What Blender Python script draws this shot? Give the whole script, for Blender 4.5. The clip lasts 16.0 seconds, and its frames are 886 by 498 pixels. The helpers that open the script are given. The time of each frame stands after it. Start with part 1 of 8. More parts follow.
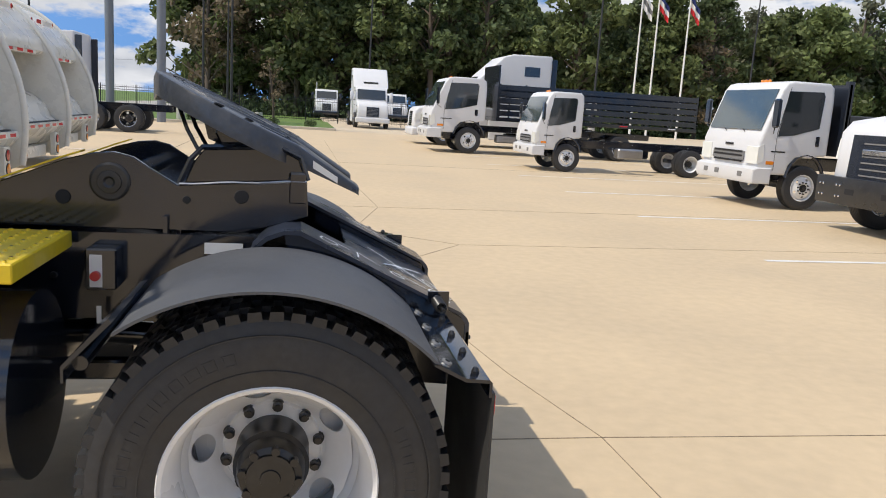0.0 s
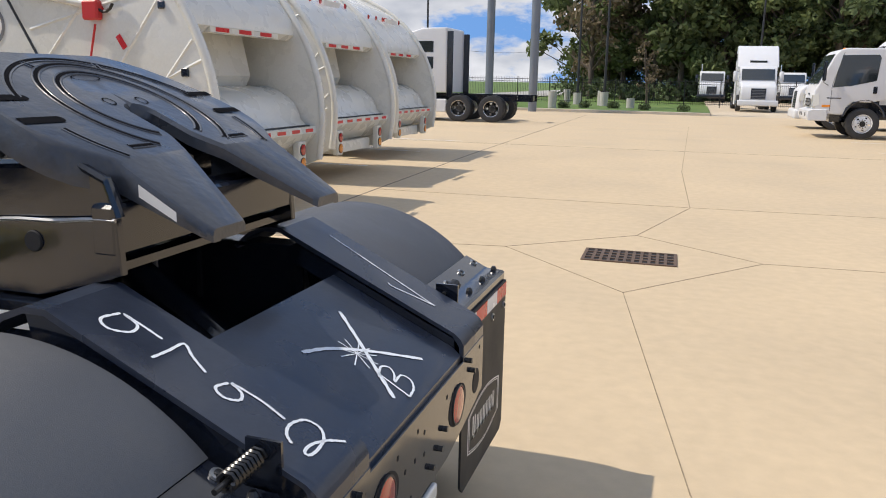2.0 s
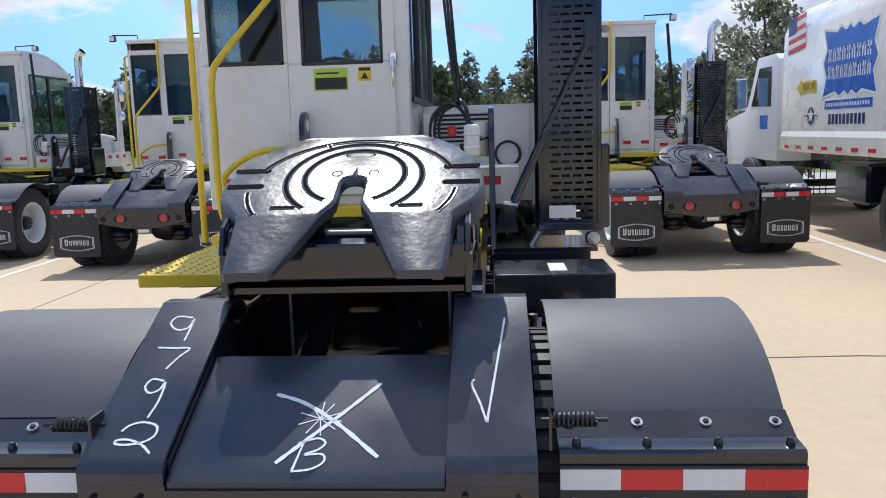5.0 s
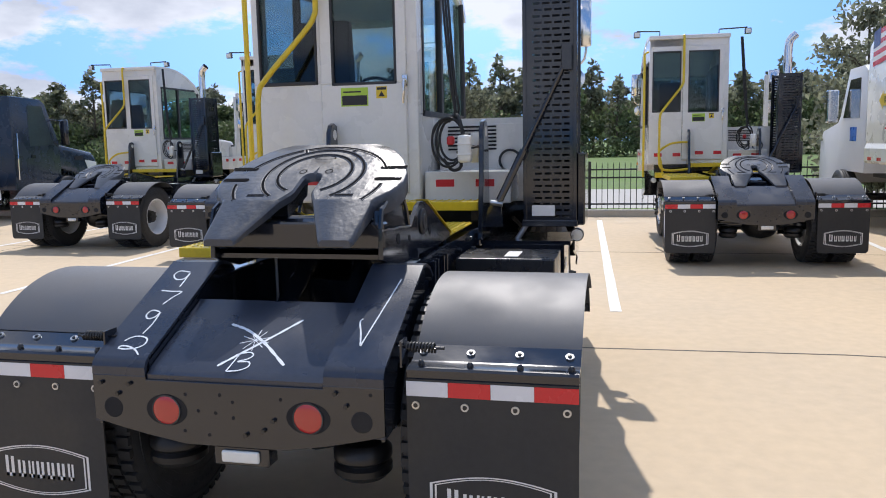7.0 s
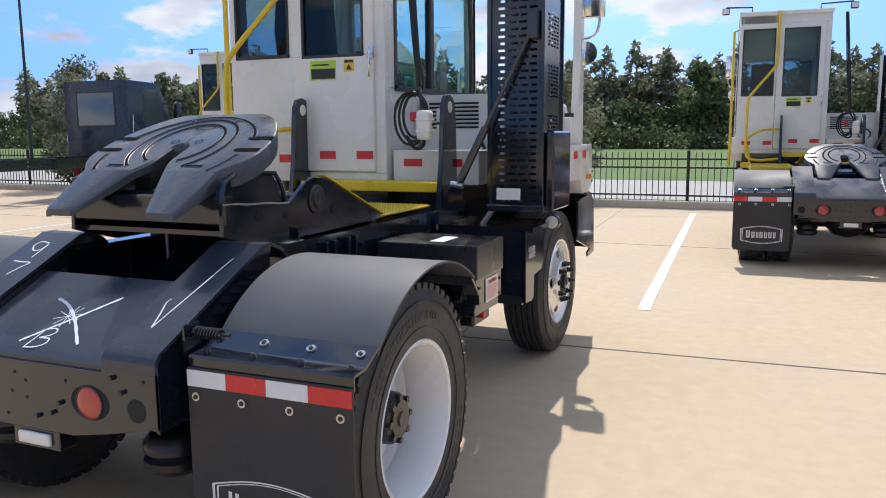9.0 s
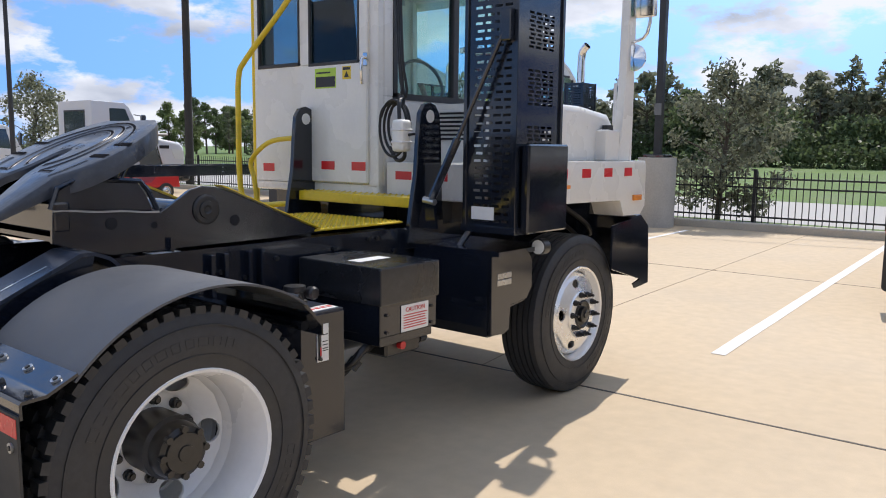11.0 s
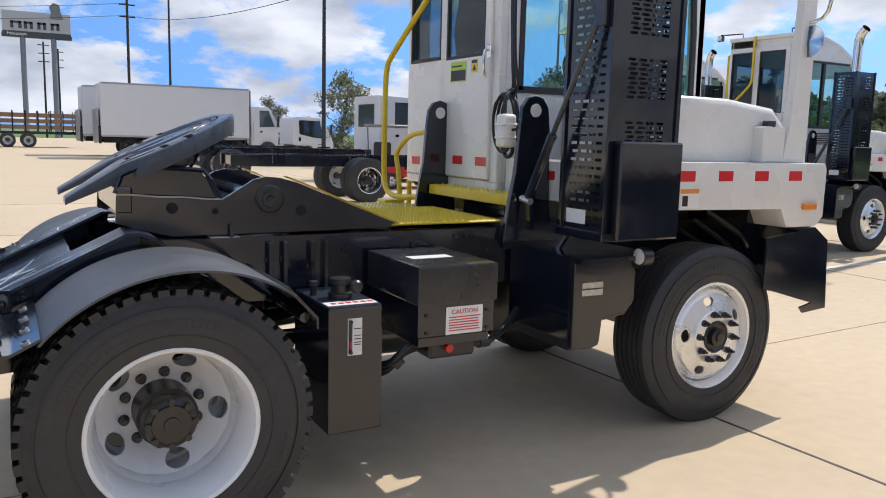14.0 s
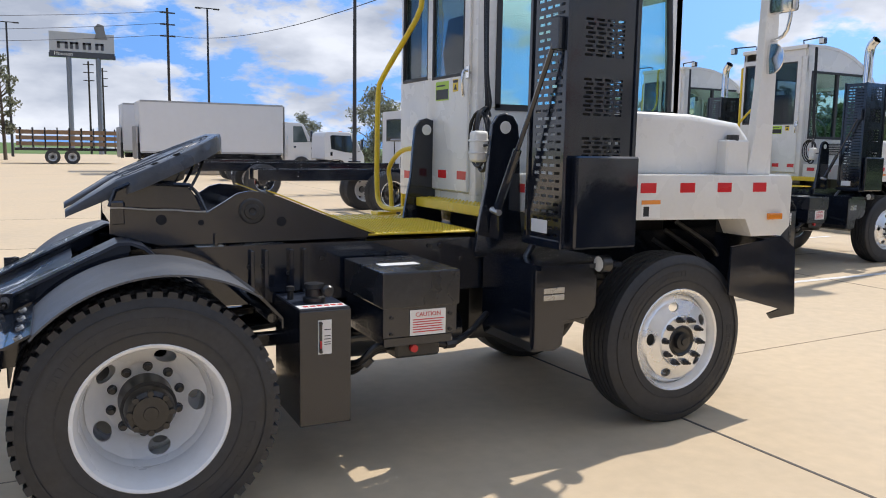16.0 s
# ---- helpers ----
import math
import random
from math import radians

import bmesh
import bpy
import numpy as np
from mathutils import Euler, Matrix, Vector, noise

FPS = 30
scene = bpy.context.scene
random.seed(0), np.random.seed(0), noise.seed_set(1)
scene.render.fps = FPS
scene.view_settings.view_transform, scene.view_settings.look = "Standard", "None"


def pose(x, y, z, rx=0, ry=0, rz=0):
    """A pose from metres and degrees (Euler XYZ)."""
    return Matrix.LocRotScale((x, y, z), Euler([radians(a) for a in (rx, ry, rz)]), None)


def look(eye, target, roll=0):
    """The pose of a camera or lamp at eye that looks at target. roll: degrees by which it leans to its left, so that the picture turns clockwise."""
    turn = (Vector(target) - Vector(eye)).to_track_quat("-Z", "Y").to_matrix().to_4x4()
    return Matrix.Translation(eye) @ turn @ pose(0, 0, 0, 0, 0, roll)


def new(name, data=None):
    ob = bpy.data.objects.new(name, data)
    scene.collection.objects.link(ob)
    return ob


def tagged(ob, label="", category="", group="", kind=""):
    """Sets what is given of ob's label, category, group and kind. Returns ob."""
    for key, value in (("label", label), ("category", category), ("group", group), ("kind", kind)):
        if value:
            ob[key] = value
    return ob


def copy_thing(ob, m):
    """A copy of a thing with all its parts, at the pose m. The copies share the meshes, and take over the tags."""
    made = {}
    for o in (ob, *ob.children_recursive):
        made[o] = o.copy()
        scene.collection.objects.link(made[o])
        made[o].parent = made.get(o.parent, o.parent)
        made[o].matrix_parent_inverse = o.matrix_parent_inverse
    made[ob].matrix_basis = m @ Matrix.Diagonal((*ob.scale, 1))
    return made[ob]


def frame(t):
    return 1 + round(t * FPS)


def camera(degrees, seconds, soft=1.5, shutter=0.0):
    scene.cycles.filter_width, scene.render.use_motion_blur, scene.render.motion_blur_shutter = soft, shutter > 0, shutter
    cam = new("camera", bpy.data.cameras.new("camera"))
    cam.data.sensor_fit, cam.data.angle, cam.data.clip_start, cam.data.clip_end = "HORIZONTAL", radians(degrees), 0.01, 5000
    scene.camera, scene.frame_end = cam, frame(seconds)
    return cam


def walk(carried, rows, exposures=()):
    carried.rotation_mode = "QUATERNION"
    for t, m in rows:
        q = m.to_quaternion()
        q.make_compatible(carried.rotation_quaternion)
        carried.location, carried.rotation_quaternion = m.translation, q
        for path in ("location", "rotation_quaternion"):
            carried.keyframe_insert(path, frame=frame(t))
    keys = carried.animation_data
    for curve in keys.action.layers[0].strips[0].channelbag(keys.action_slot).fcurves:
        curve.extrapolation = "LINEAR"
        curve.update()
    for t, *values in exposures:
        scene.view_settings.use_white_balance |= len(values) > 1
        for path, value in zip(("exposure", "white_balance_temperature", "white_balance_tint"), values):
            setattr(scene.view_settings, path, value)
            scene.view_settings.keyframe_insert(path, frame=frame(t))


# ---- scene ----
cam = camera(59.0, 16.0, soft=1.0)
PATH = [
    (0, (0.056, -3.243, 1.582), (0.423, -1.308, 1.231), 3.6),
    (0.5, (0.387, -2.95, 1.589), (0.735, -1.025, 1.175), 4.3),
    (1, (0.719, -2.638, 1.618), (0.826, -0.687, 1.19), 3.2),
    (1.5, (0.959, -2.201, 1.621), (0.754, -0.258, 1.194), 2.2),
    (2, (1.256, -1.796, 1.609), (0.67, 0.069, 1.185), 1.1),
    (2.5, (1.455, -1.315, 1.596), (0.441, 0.357, 1.177), 0.3),
    (3, (1.646, -0.871, 1.622), (0.251, 0.504, 1.217), 0.1),
    (3.5, (1.869, -0.415, 1.641), (0.184, 0.594, 1.26), 0.2),
    (4, (1.978, 0.0, 1.645), (0.106, 0.608, 1.292), 0.9),
    (4.5, (2.16, 0.317, 1.673), (0.194, 0.495, 1.352), -0.4),
    (5, (2.463, 0.441, 1.664), (0.49, 0.307, 1.37), -1.7),
    (5.2, (2.575, 0.534, 1.677), (0.61, 0.292, 1.391), -2.0),
    (7.3, (3.194, 1.453, 1.634), (1.268, 0.99, 1.36), -0.9),
    (7.5, (3.144, 1.53, 1.62), (1.223, 1.053, 1.335), -0.6),
    (8, (2.948, 1.773, 1.604), (1.046, 1.232, 1.304), -0.4),
    (8.5, (2.769, 2.083, 1.601), (0.898, 1.443, 1.298), -0.2),
    (9, (2.506, 2.307, 1.56), (0.684, 1.533, 1.27), -0.4),
    (9.5, (2.26, 2.537, 1.576), (0.501, 1.625, 1.302), -0.3),
    (9.7, (2.152, 2.658, 1.551), (0.422, 1.689, 1.293), -0.5),
    (11.8, (0.921, 3.537, 1.551), (-0.473, 2.13, 1.267), 2.0),
    (12, (0.793, 3.554, 1.578), (-0.556, 2.104, 1.294), 2.2),
    (12.5, (0.617, 3.724, 1.595), (-0.561, 2.131, 1.32), 1.9),
    (13, (0.58, 3.794, 1.592), (-0.465, 2.111, 1.314), 1.2),
    (13.5, (0.579, 3.785, 1.589), (-0.429, 2.08, 1.311), 1.1),
    (14, (0.479, 3.918, 1.579), (-0.484, 2.189, 1.293), 1.5),
    (14.5, (0.367, 4.126, 1.581), (-0.556, 2.376, 1.288), 1.9),
    (15, (0.388, 4.194, 1.566), (-0.503, 2.428, 1.274), 1.8),
    (15.5, (0.334, 4.297, 1.592), (-0.544, 2.52, 1.32), 1.4),
    (16, (0.31, 4.331, 1.601), (-0.571, 2.554, 1.346), 1.0),
]
walk(cam, [(t, look(eye, target, roll)) for t, eye, target, roll in PATH], exposures=((0.0, 0.72, 6950, 11), (2.4, 0.76, 6900, 12), (3.6, 0.86, 6450, 12), (5.2, 0.84, 6200, 13), (7.4, 0.84, 6350, 14), (16.0, 0.84, 6500, 12)))

# ---- light ----
SUN_TO = Vector((-0.66, -0.15, 0.88)).normalized()
world = bpy.data.worlds.new("world")
scene.world = world
world.use_nodes = True
wn, wl = world.node_tree.nodes, world.node_tree.links
wn.clear()
w_out, w_bg = wn.new("ShaderNodeOutputWorld"), wn.new("ShaderNodeBackground")
w_sky = wn.new("ShaderNodeTexSky")
w_sky.sky_type, w_sky.sun_disc = "NISHITA", False
w_sky.sun_elevation = math.asin(SUN_TO.z)
w_sky.sun_rotation = math.atan2(SUN_TO.x, SUN_TO.y)
w_sky.air_density, w_sky.dust_density, w_sky.ozone_density = 1.0, 0.3, 2.2
w_bg.inputs["Strength"].default_value = 0.15
# broken cumulus, flatter than wide
w_tc = wn.new("ShaderNodeTexCoord")
w_map = wn.new("ShaderNodeVectorMath"); w_map.operation = "MULTIPLY_ADD"
w_map.inputs[1].default_value, w_map.inputs[2].default_value = (3.1, 3.1, 7.5), (4.7, 1.3, 0.6)
w_n = wn.new("ShaderNodeTexNoise")
w_n.inputs["Scale"].default_value, w_n.inputs["Detail"].default_value, w_n.inputs["Roughness"].default_value = 1.0, 12.0, 0.60
w_ramp = wn.new("ShaderNodeValToRGB")
w_ramp.color_ramp.elements[0].position, w_ramp.color_ramp.elements[1].position = 0.455, 0.505
w_n2 = wn.new("ShaderNodeTexNoise")
w_n2.inputs["Scale"].default_value, w_n2.inputs["Detail"].default_value = 2.2, 8.0
w_tone = wn.new("ShaderNodeValToRGB")
w_tone.color_ramp.elements[0].position, w_tone.color_ramp.elements[1].position = 0.35, 0.62
w_tone.color_ramp.elements[0].color, w_tone.color_ramp.elements[1].color = (1.75, 1.9, 2.15, 1), (3.5, 3.55, 3.6, 1)
w_mix = wn.new("ShaderNodeMixRGB")
# a clear day's deep blue holds almost down to the horizon
w_lift = wn.new("ShaderNodeVectorMath"); w_lift.operation = "MULTIPLY_ADD"
w_lift.inputs[1].default_value, w_lift.inputs[2].default_value = (1, 1, 0.65), (0, 0, 0.50)
wl.new(w_tc.outputs["Generated"], w_lift.inputs[0]); wl.new(w_lift.outputs[0], w_sky.inputs["Vector"])
wl.new(w_tc.outputs["Generated"], w_map.inputs[0])
wl.new(w_map.outputs[0], w_n.inputs["Vector"]); wl.new(w_map.outputs[0], w_n2.inputs["Vector"])
wl.new(w_n.outputs["Fac"], w_ramp.inputs[0]); wl.new(w_n2.outputs["Fac"], w_tone.inputs[0])
wl.new(w_ramp.outputs["Color"], w_mix.inputs["Fac"])
w_blue = wn.new("ShaderNodeVectorMath"); w_blue.operation = "MULTIPLY"
w_blue.inputs[1].default_value = (0.60, 0.80, 0.88)
wl.new(w_sky.outputs["Color"], w_blue.inputs[0]); wl.new(w_blue.outputs[0], w_mix.inputs["Color1"]); wl.new(w_tone.outputs["Color"], w_mix.inputs["Color2"])
w_tint = wn.new("ShaderNodeVectorMath"); w_tint.operation = "MULTIPLY"
w_tint.inputs[1].default_value = (0.95, 0.99, 1.07)
wl.new(w_mix.outputs["Color"], w_tint.inputs[0]); wl.new(w_tint.outputs[0], w_bg.inputs["Color"]); wl.new(w_bg.outputs[0], w_out.inputs["Surface"])

sun = new("sun", bpy.data.lights.new("sun", "SUN"))
sun.data.energy, sun.data.angle, sun.data.color = 2.2, radians(0.55), (1.0, 0.95, 0.87)
sun.matrix_world = look((0, 0, 30), (-SUN_TO.x * 30, -SUN_TO.y * 30, 30 - SUN_TO.z * 30))

# ---- materials ----
def mat(name, base, rough=0.5, metal=0.0, vary=0.08, scale=3.0, grain=40.0, bump=0.0, bump_scale=60.0, coat=0.0, rough_vary=0.1, spec=0.5, dirt=None, dirt_amount=0.0, dirt_scale=1.2, per_object=0.0):
    """A surface with colour variation at two sizes, uneven roughness, dirt patches and fine relief."""
    m = bpy.data.materials.new(name)
    m.use_nodes = True
    n, l = m.node_tree.nodes, m.node_tree.links
    b = n["Principled BSDF"]
    b.inputs["Metallic"].default_value = metal
    b.inputs["Specular IOR Level"].default_value = spec
    b.inputs["Coat Weight"].default_value = coat
    b.inputs["Coat Roughness"].default_value = 0.08
    tc = n.new("ShaderNodeTexCoord")
    big, fine = n.new("ShaderNodeTexNoise"), n.new("ShaderNodeTexNoise")
    big.inputs["Scale"].default_value, big.inputs["Detail"].default_value = scale, 5
    fine.inputs["Scale"].default_value, fine.inputs["Detail"].default_value = grain, 3
    for t in (big, fine):
        l.new(tc.outputs["Object"], t.inputs["Vector"])
    add = n.new("ShaderNodeMath"); add.operation = "ADD"
    l.new(big.outputs["Fac"], add.inputs[0]); l.new(fine.outputs["Fac"], add.inputs[1])
    rng = n.new("ShaderNodeMapRange")
    rng.inputs["From Min"].default_value, rng.inputs["From Max"].default_value = 0.6, 1.4
    rng.inputs["To Min"].default_value, rng.inputs["To Max"].default_value = 1 - vary, 1 + vary
    l.new(add.outputs[0], rng.inputs["Value"])
    mul = n.new("ShaderNodeVectorMath"); mul.operation = "SCALE"
    mul.inputs[0].default_value = base[:3]
    l.new(rng.outputs[0], mul.inputs["Scale"])
    colour = mul.outputs[0]
    if per_object:
        info = n.new("ShaderNodeObjectInfo")
        r2 = n.new("ShaderNodeMapRange")
        r2.inputs["To Min"].default_value, r2.inputs["To Max"].default_value = 1 - per_object, 1 + per_object
        l.new(info.outputs["Random"], r2.inputs["Value"])
        m2 = n.new("ShaderNodeVectorMath"); m2.operation = "SCALE"
        l.new(colour, m2.inputs[0]); l.new(r2.outputs[0], m2.inputs["Scale"])
        colour = m2.outputs[0]
    if dirt:
        dn = n.new("ShaderNodeTexNoise")
        dn.inputs["Scale"].default_value, dn.inputs["Detail"].default_value, dn.inputs["Roughness"].default_value = dirt_scale, 8, 0.65
        l.new(tc.outputs["Object"], dn.inputs["Vector"])
        dr = n.new("ShaderNodeMapRange")
        dr.inputs["From Min"].default_value, dr.inputs["From Max"].default_value = 0.52, 0.78
        dr.inputs["To Max"].default_value = dirt_amount
        l.new(dn.outputs["Fac"], dr.inputs["Value"])
        mx = n.new("ShaderNodeMixRGB")
        mx.inputs["Color2"].default_value = (*dirt[:3], 1)
        l.new(dr.outputs[0], mx.inputs["Fac"]); l.new(colour, mx.inputs["Color1"])
        colour = mx.outputs[0]
    l.new(colour, b.inputs["Base Color"])
    rr = n.new("ShaderNodeMapRange")
    rr.inputs["From Min"].default_value, rr.inputs["From Max"].default_value = 0.35, 0.65
    rr.inputs["To Min"].default_value, rr.inputs["To Max"].default_value = max(0.02, rough - rough_vary), min(1, rough + rough_vary)
    l.new(big.outputs["Fac"], rr.inputs["Value"]); l.new(rr.outputs[0], b.inputs["Roughness"])
    if bump:
        bn = n.new("ShaderNodeTexNoise")
        bn.inputs["Scale"].default_value, bn.inputs["Detail"].default_value = bump_scale, 4
        l.new(tc.outputs["Object"], bn.inputs["Vector"])
        bp = n.new("ShaderNodeBump")
        bp.inputs["Strength"].default_value, bp.inputs["Distance"].default_value = bump, 0.01
        l.new(bn.outputs["Fac"], bp.inputs["Height"]); l.new(bp.outputs[0], b.inputs["Normal"])
    return m


def lamp_mat(name, base, rough=0.15):
    m = mat(name, base, rough, vary=0.04, spec=0.7, coat=0.6, rough_vary=0.05)
    return m


def glass(name, tint, rough=0.02, gloss=0.035):
    m = bpy.data.materials.new(name)
    m.use_nodes = True
    n, l = m.node_tree.nodes, m.node_tree.links
    n.clear()
    out, mixer = n.new("ShaderNodeOutputMaterial"), n.new("ShaderNodeMixShader")
    tr, gl, lw = n.new("ShaderNodeBsdfTransparent"), n.new("ShaderNodeBsdfGlossy"), n.new("ShaderNodeLayerWeight")
    tr.inputs["Color"].default_value = (*tint, 1)
    gl.inputs["Roughness"].default_value = rough
    # gloss rises towards grazing angles, alike on both faces of the pane
    lw.inputs["Blend"].default_value = 0.5
    power, fr = n.new("ShaderNodeMath"), n.new("ShaderNodeMath")
    power.operation, fr.operation = "POWER", "MULTIPLY_ADD"
    power.inputs[1].default_value = 4.0
    fr.inputs[1].default_value, fr.inputs[2].default_value = 0.8, gloss
    l.new(lw.outputs["Facing"], power.inputs[0]); l.new(power.outputs[0], fr.inputs[0])
    l.new(fr.outputs[0], mixer.inputs[0]); l.new(tr.outputs[0], mixer.inputs[1]); l.new(gl.outputs[0], mixer.inputs[2])
    l.new(mixer.outputs[0], out.inputs["Surface"])
    return m


BLACK = mat("black_paint", (0.0088, 0.0120, 0.0205), 0.13, vary=0.25, coat=0.6, rough_vary=0.07, dirt=(0.09, 0.085, 0.08), dirt_amount=0.07, dirt_scale=2.5, bump=0.05, bump_scale=22)
DECK = mat("deck_paint", (0.022, 0.029, 0.047), 0.30, vary=0.2, coat=0.25, spec=0.55, dirt=(0.10, 0.10, 0.10), dirt_amount=0.12, dirt_scale=5, bump=0.04, bump_scale=120)
PLASTIC = mat("fender_plastic", (0.066, 0.071, 0.081), 0.56, vary=0.12, grain=180, spec=0.7, bump=0.14, bump_scale=420, dirt=(0.13, 0.12, 0.105), dirt_amount=0.22, dirt_scale=3)
FLAP = mat("flap_rubber", (0.030, 0.030, 0.030), 0.6, vary=0.15, dirt=(0.10, 0.08, 0.06), dirt_amount=0.2, dirt_scale=2.0)
RUBBER = mat("tyre_rubber", (0.032, 0.033, 0.036), 0.55, vary=0.25, scale=8, dirt=(0.085, 0.08, 0.072), dirt_amount=0.18, dirt_scale=5, bump=0.05, bump_scale=90)
RIM = mat("white_rim", (0.80, 0.81, 0.82), 0.3, vary=0.03, coat=0.3, dirt=(0.45, 0.40, 0.32), dirt_amount=0.14, dirt_scale=6)
WHITE = mat("white_cab_paint", (0.77, 0.755, 0.715), 0.28, vary=0.03, coat=0.5, dirt=(0.42, 0.38, 0.31), dirt_amount=0.12, dirt_scale=2.2)
GTWHITE = mat("white_body_paint", (0.73, 0.72, 0.66), 0.3, vary=0.05, coat=0.4, dirt=(0.55, 0.45, 0.30), dirt_amount=0.30, dirt_scale=1.4, bump=0.06, bump_scale=3)
VANWHITE = mat("van_panel", (0.66, 0.67, 0.69), 0.4, vary=0.03, dirt=(0.5, 0.48, 0.45), dirt_amount=0.1)
YELLOW = mat("yellow_paint", (0.74, 0.53, 0.02), 0.35, vary=0.08, coat=0.2, dirt=(0.25, 0.20, 0.10), dirt_amount=0.22, dirt_scale=7)
ALLOY = mat("polished_alloy", (0.86, 0.87, 0.88), 0.30, metal=0.75, vary=0.05)
CHROME = mat("chrome", (0.78, 0.78, 0.78), 0.12, metal=1.0, vary=0.04, rough_vary=0.06)
STEEL = mat("bare_steel", (0.42, 0.42, 0.43), 0.38, metal=1.0, vary=0.12)
ZINC = mat("zinc_bolt", (0.55, 0.56, 0.57), 0.35, metal=0.9, vary=0.12)
# shade inside openings and gaps as a colour; nothing is cut out
DARK = mat("opening_shade", (0.012, 0.012, 0.014), 0.8, vary=0.1)
HUB = mat("hub_cast", (0.016, 0.016, 0.017), 0.36, vary=0.3, coat=0.2, dirt=(0.08, 0.075, 0.07), dirt_amount=0.3, dirt_scale=12)
IRON = mat("fifth_wheel_iron", (0.034, 0.040, 0.053), 0.37, vary=0.25, scale=6, grain=60, spec=0.55, coat=0.35, bump=0.22, bump_scale=38, rough_vary=0.10, dirt=(0.10, 0.09, 0.08), dirt_amount=0.08, dirt_scale=9)
# shade inside the plate's grooves and slots, put into the colour
GROOVE = mat("groove_shade", (0.006, 0.006, 0.008), 0.9, vary=0.1, spec=0.05)
RED = mat("red_reflective", (0.62, 0.025, 0.03), 0.28, vary=0.08, grain=300)
SILVER = mat("white_reflective", (0.72, 0.73, 0.76), 0.28, vary=0.05, grain=300)
REDLENS = lamp_mat("red_lens", (0.42, 0.012, 0.012))
AMBER = lamp_mat("amber_lens", (0.80, 0.25, 0.02))
CLEAR = lamp_mat("clear_lens", (0.78, 0.79, 0.76))
LABEL = mat("paper_label", (0.78, 0.77, 0.74), 0.45, vary=0.03)
GREEN = mat("green_label", (0.42, 0.62, 0.06), 0.4, vary=0.04)
ORANGE = mat("orange_label", (0.80, 0.28, 0.05), 0.4, vary=0.04)
BLUE = mat("blue_decal", (0.03, 0.13, 0.50), 0.3, vary=0.05)
NAVY = mat("navy_decal", (0.02, 0.03, 0.14), 0.3, vary=0.05)
INK = mat("black_ink", (0.015, 0.015, 0.017), 0.4, vary=0.05)
REDINK = mat("red_ink", (0.55, 0.03, 0.03), 0.4, vary=0.05)
CHALK = mat("chalk", (0.72, 0.76, 0.80), 0.9, vary=0.2, grain=300)
LIDBLACK = mat("lid_plastic", (0.016, 0.018, 0.022), 0.26, vary=0.25, coat=0.3, spec=0.55, dirt=(0.16, 0.16, 0.16), dirt_amount=0.16, dirt_scale=7, bump=0.10, bump_scale=45)
WIRE = mat("black_hose", (0.012, 0.012, 0.013), 0.4, vary=0.2)
FOAM = mat("white_wrap", (0.80, 0.79, 0.74), 0.4, vary=0.06, bump=0.15, bump_scale=60, dirt=(0.5, 0.48, 0.42), dirt_amount=0.2, dirt_scale=9)
CABGLASS = glass("cab_glass", (0.80, 0.92, 0.91))
DARKGLASS = glass("dark_glass", (0.46, 0.52, 0.55))
SEATCLOTH = mat("seat_cloth", (0.025, 0.026, 0.028), 0.8, vary=0.15)
GREY = mat("grey_plastic", (0.18, 0.18, 0.18), 0.5, vary=0.1)
NAVYTRUCK = mat("dark_blue_paint", (0.006, 0.018, 0.042), 0.25, vary=0.15, coat=0.3)
CONCRETE_POST = mat("concrete_post", (0.46, 0.44, 0.40), 0.85, vary=0.15, scale=2, grain=30, bump=0.3, bump_scale=30, dirt=(0.28, 0.26, 0.22), dirt_amount=0.4)
POLE = mat("dark_pole", (0.03, 0.03, 0.032), 0.5, vary=0.15)
GALV = mat("grey_steel_column", (0.19, 0.21, 0.24), 0.45, metal=0.3, vary=0.12)
WOOD = mat("brown_planks", (0.22, 0.14, 0.08), 0.7, vary=0.3)

# ---- mesh helpers ----
def fin(name, bm, material, parent=None, label="", smooth=None, recalc=True):
    if recalc:
        bmesh.ops.recalc_face_normals(bm, faces=bm.faces)
    me = bpy.data.meshes.new(name)
    bm.to_mesh(me)
    bm.free()
    if smooth is not None:
        for p in me.polygons:
            p.use_smooth = True
        me.set_sharp_from_angle(angle=radians(smooth))
    me.materials.append(material)
    ob = new(name, me)
    if parent:
        ob.parent = parent
    if label:
        ob["label"] = label
    return ob


def part(name, bm, material, parent, label="", smooth=None):
    return fin(name, bm, material, parent, label, smooth)


def again(ob, parent, m):
    """Another object on the same mesh, at the pose m under parent."""
    c = new(ob.name.split(".")[0], ob.data)
    c.parent = parent
    c.matrix_basis = m
    if "label" in ob:
        c["label"] = ob["label"]
    return c


def thing(name, label, category, group="", x=0.0, y=0.0, z=0.0, rz=0.0):
    e = new(name)
    e.matrix_basis = pose(x, y, z, 0, 0, rz)
    return tagged(e, label, category, group)


def box(bm, x0, x1, y0, y1, z0, z1, bevel=0.0, seg=1):
    r = bmesh.ops.create_cube(bm, size=1.0, matrix=Matrix.Translation(((x0 + x1) / 2, (y0 + y1) / 2, (z0 + z1) / 2)) @ Matrix.Diagonal((abs(x1 - x0), abs(y1 - y0), abs(z1 - z0), 1)))
    if bevel:
        edges = list({e for v in r["verts"] for e in v.link_edges})
        bmesh.ops.bevel(bm, geom=edges, offset=bevel, segments=seg, affect="EDGES", profile=0.6)
    return bm


def B(*a, **k):
    return box(bmesh.new(), *a, **k)


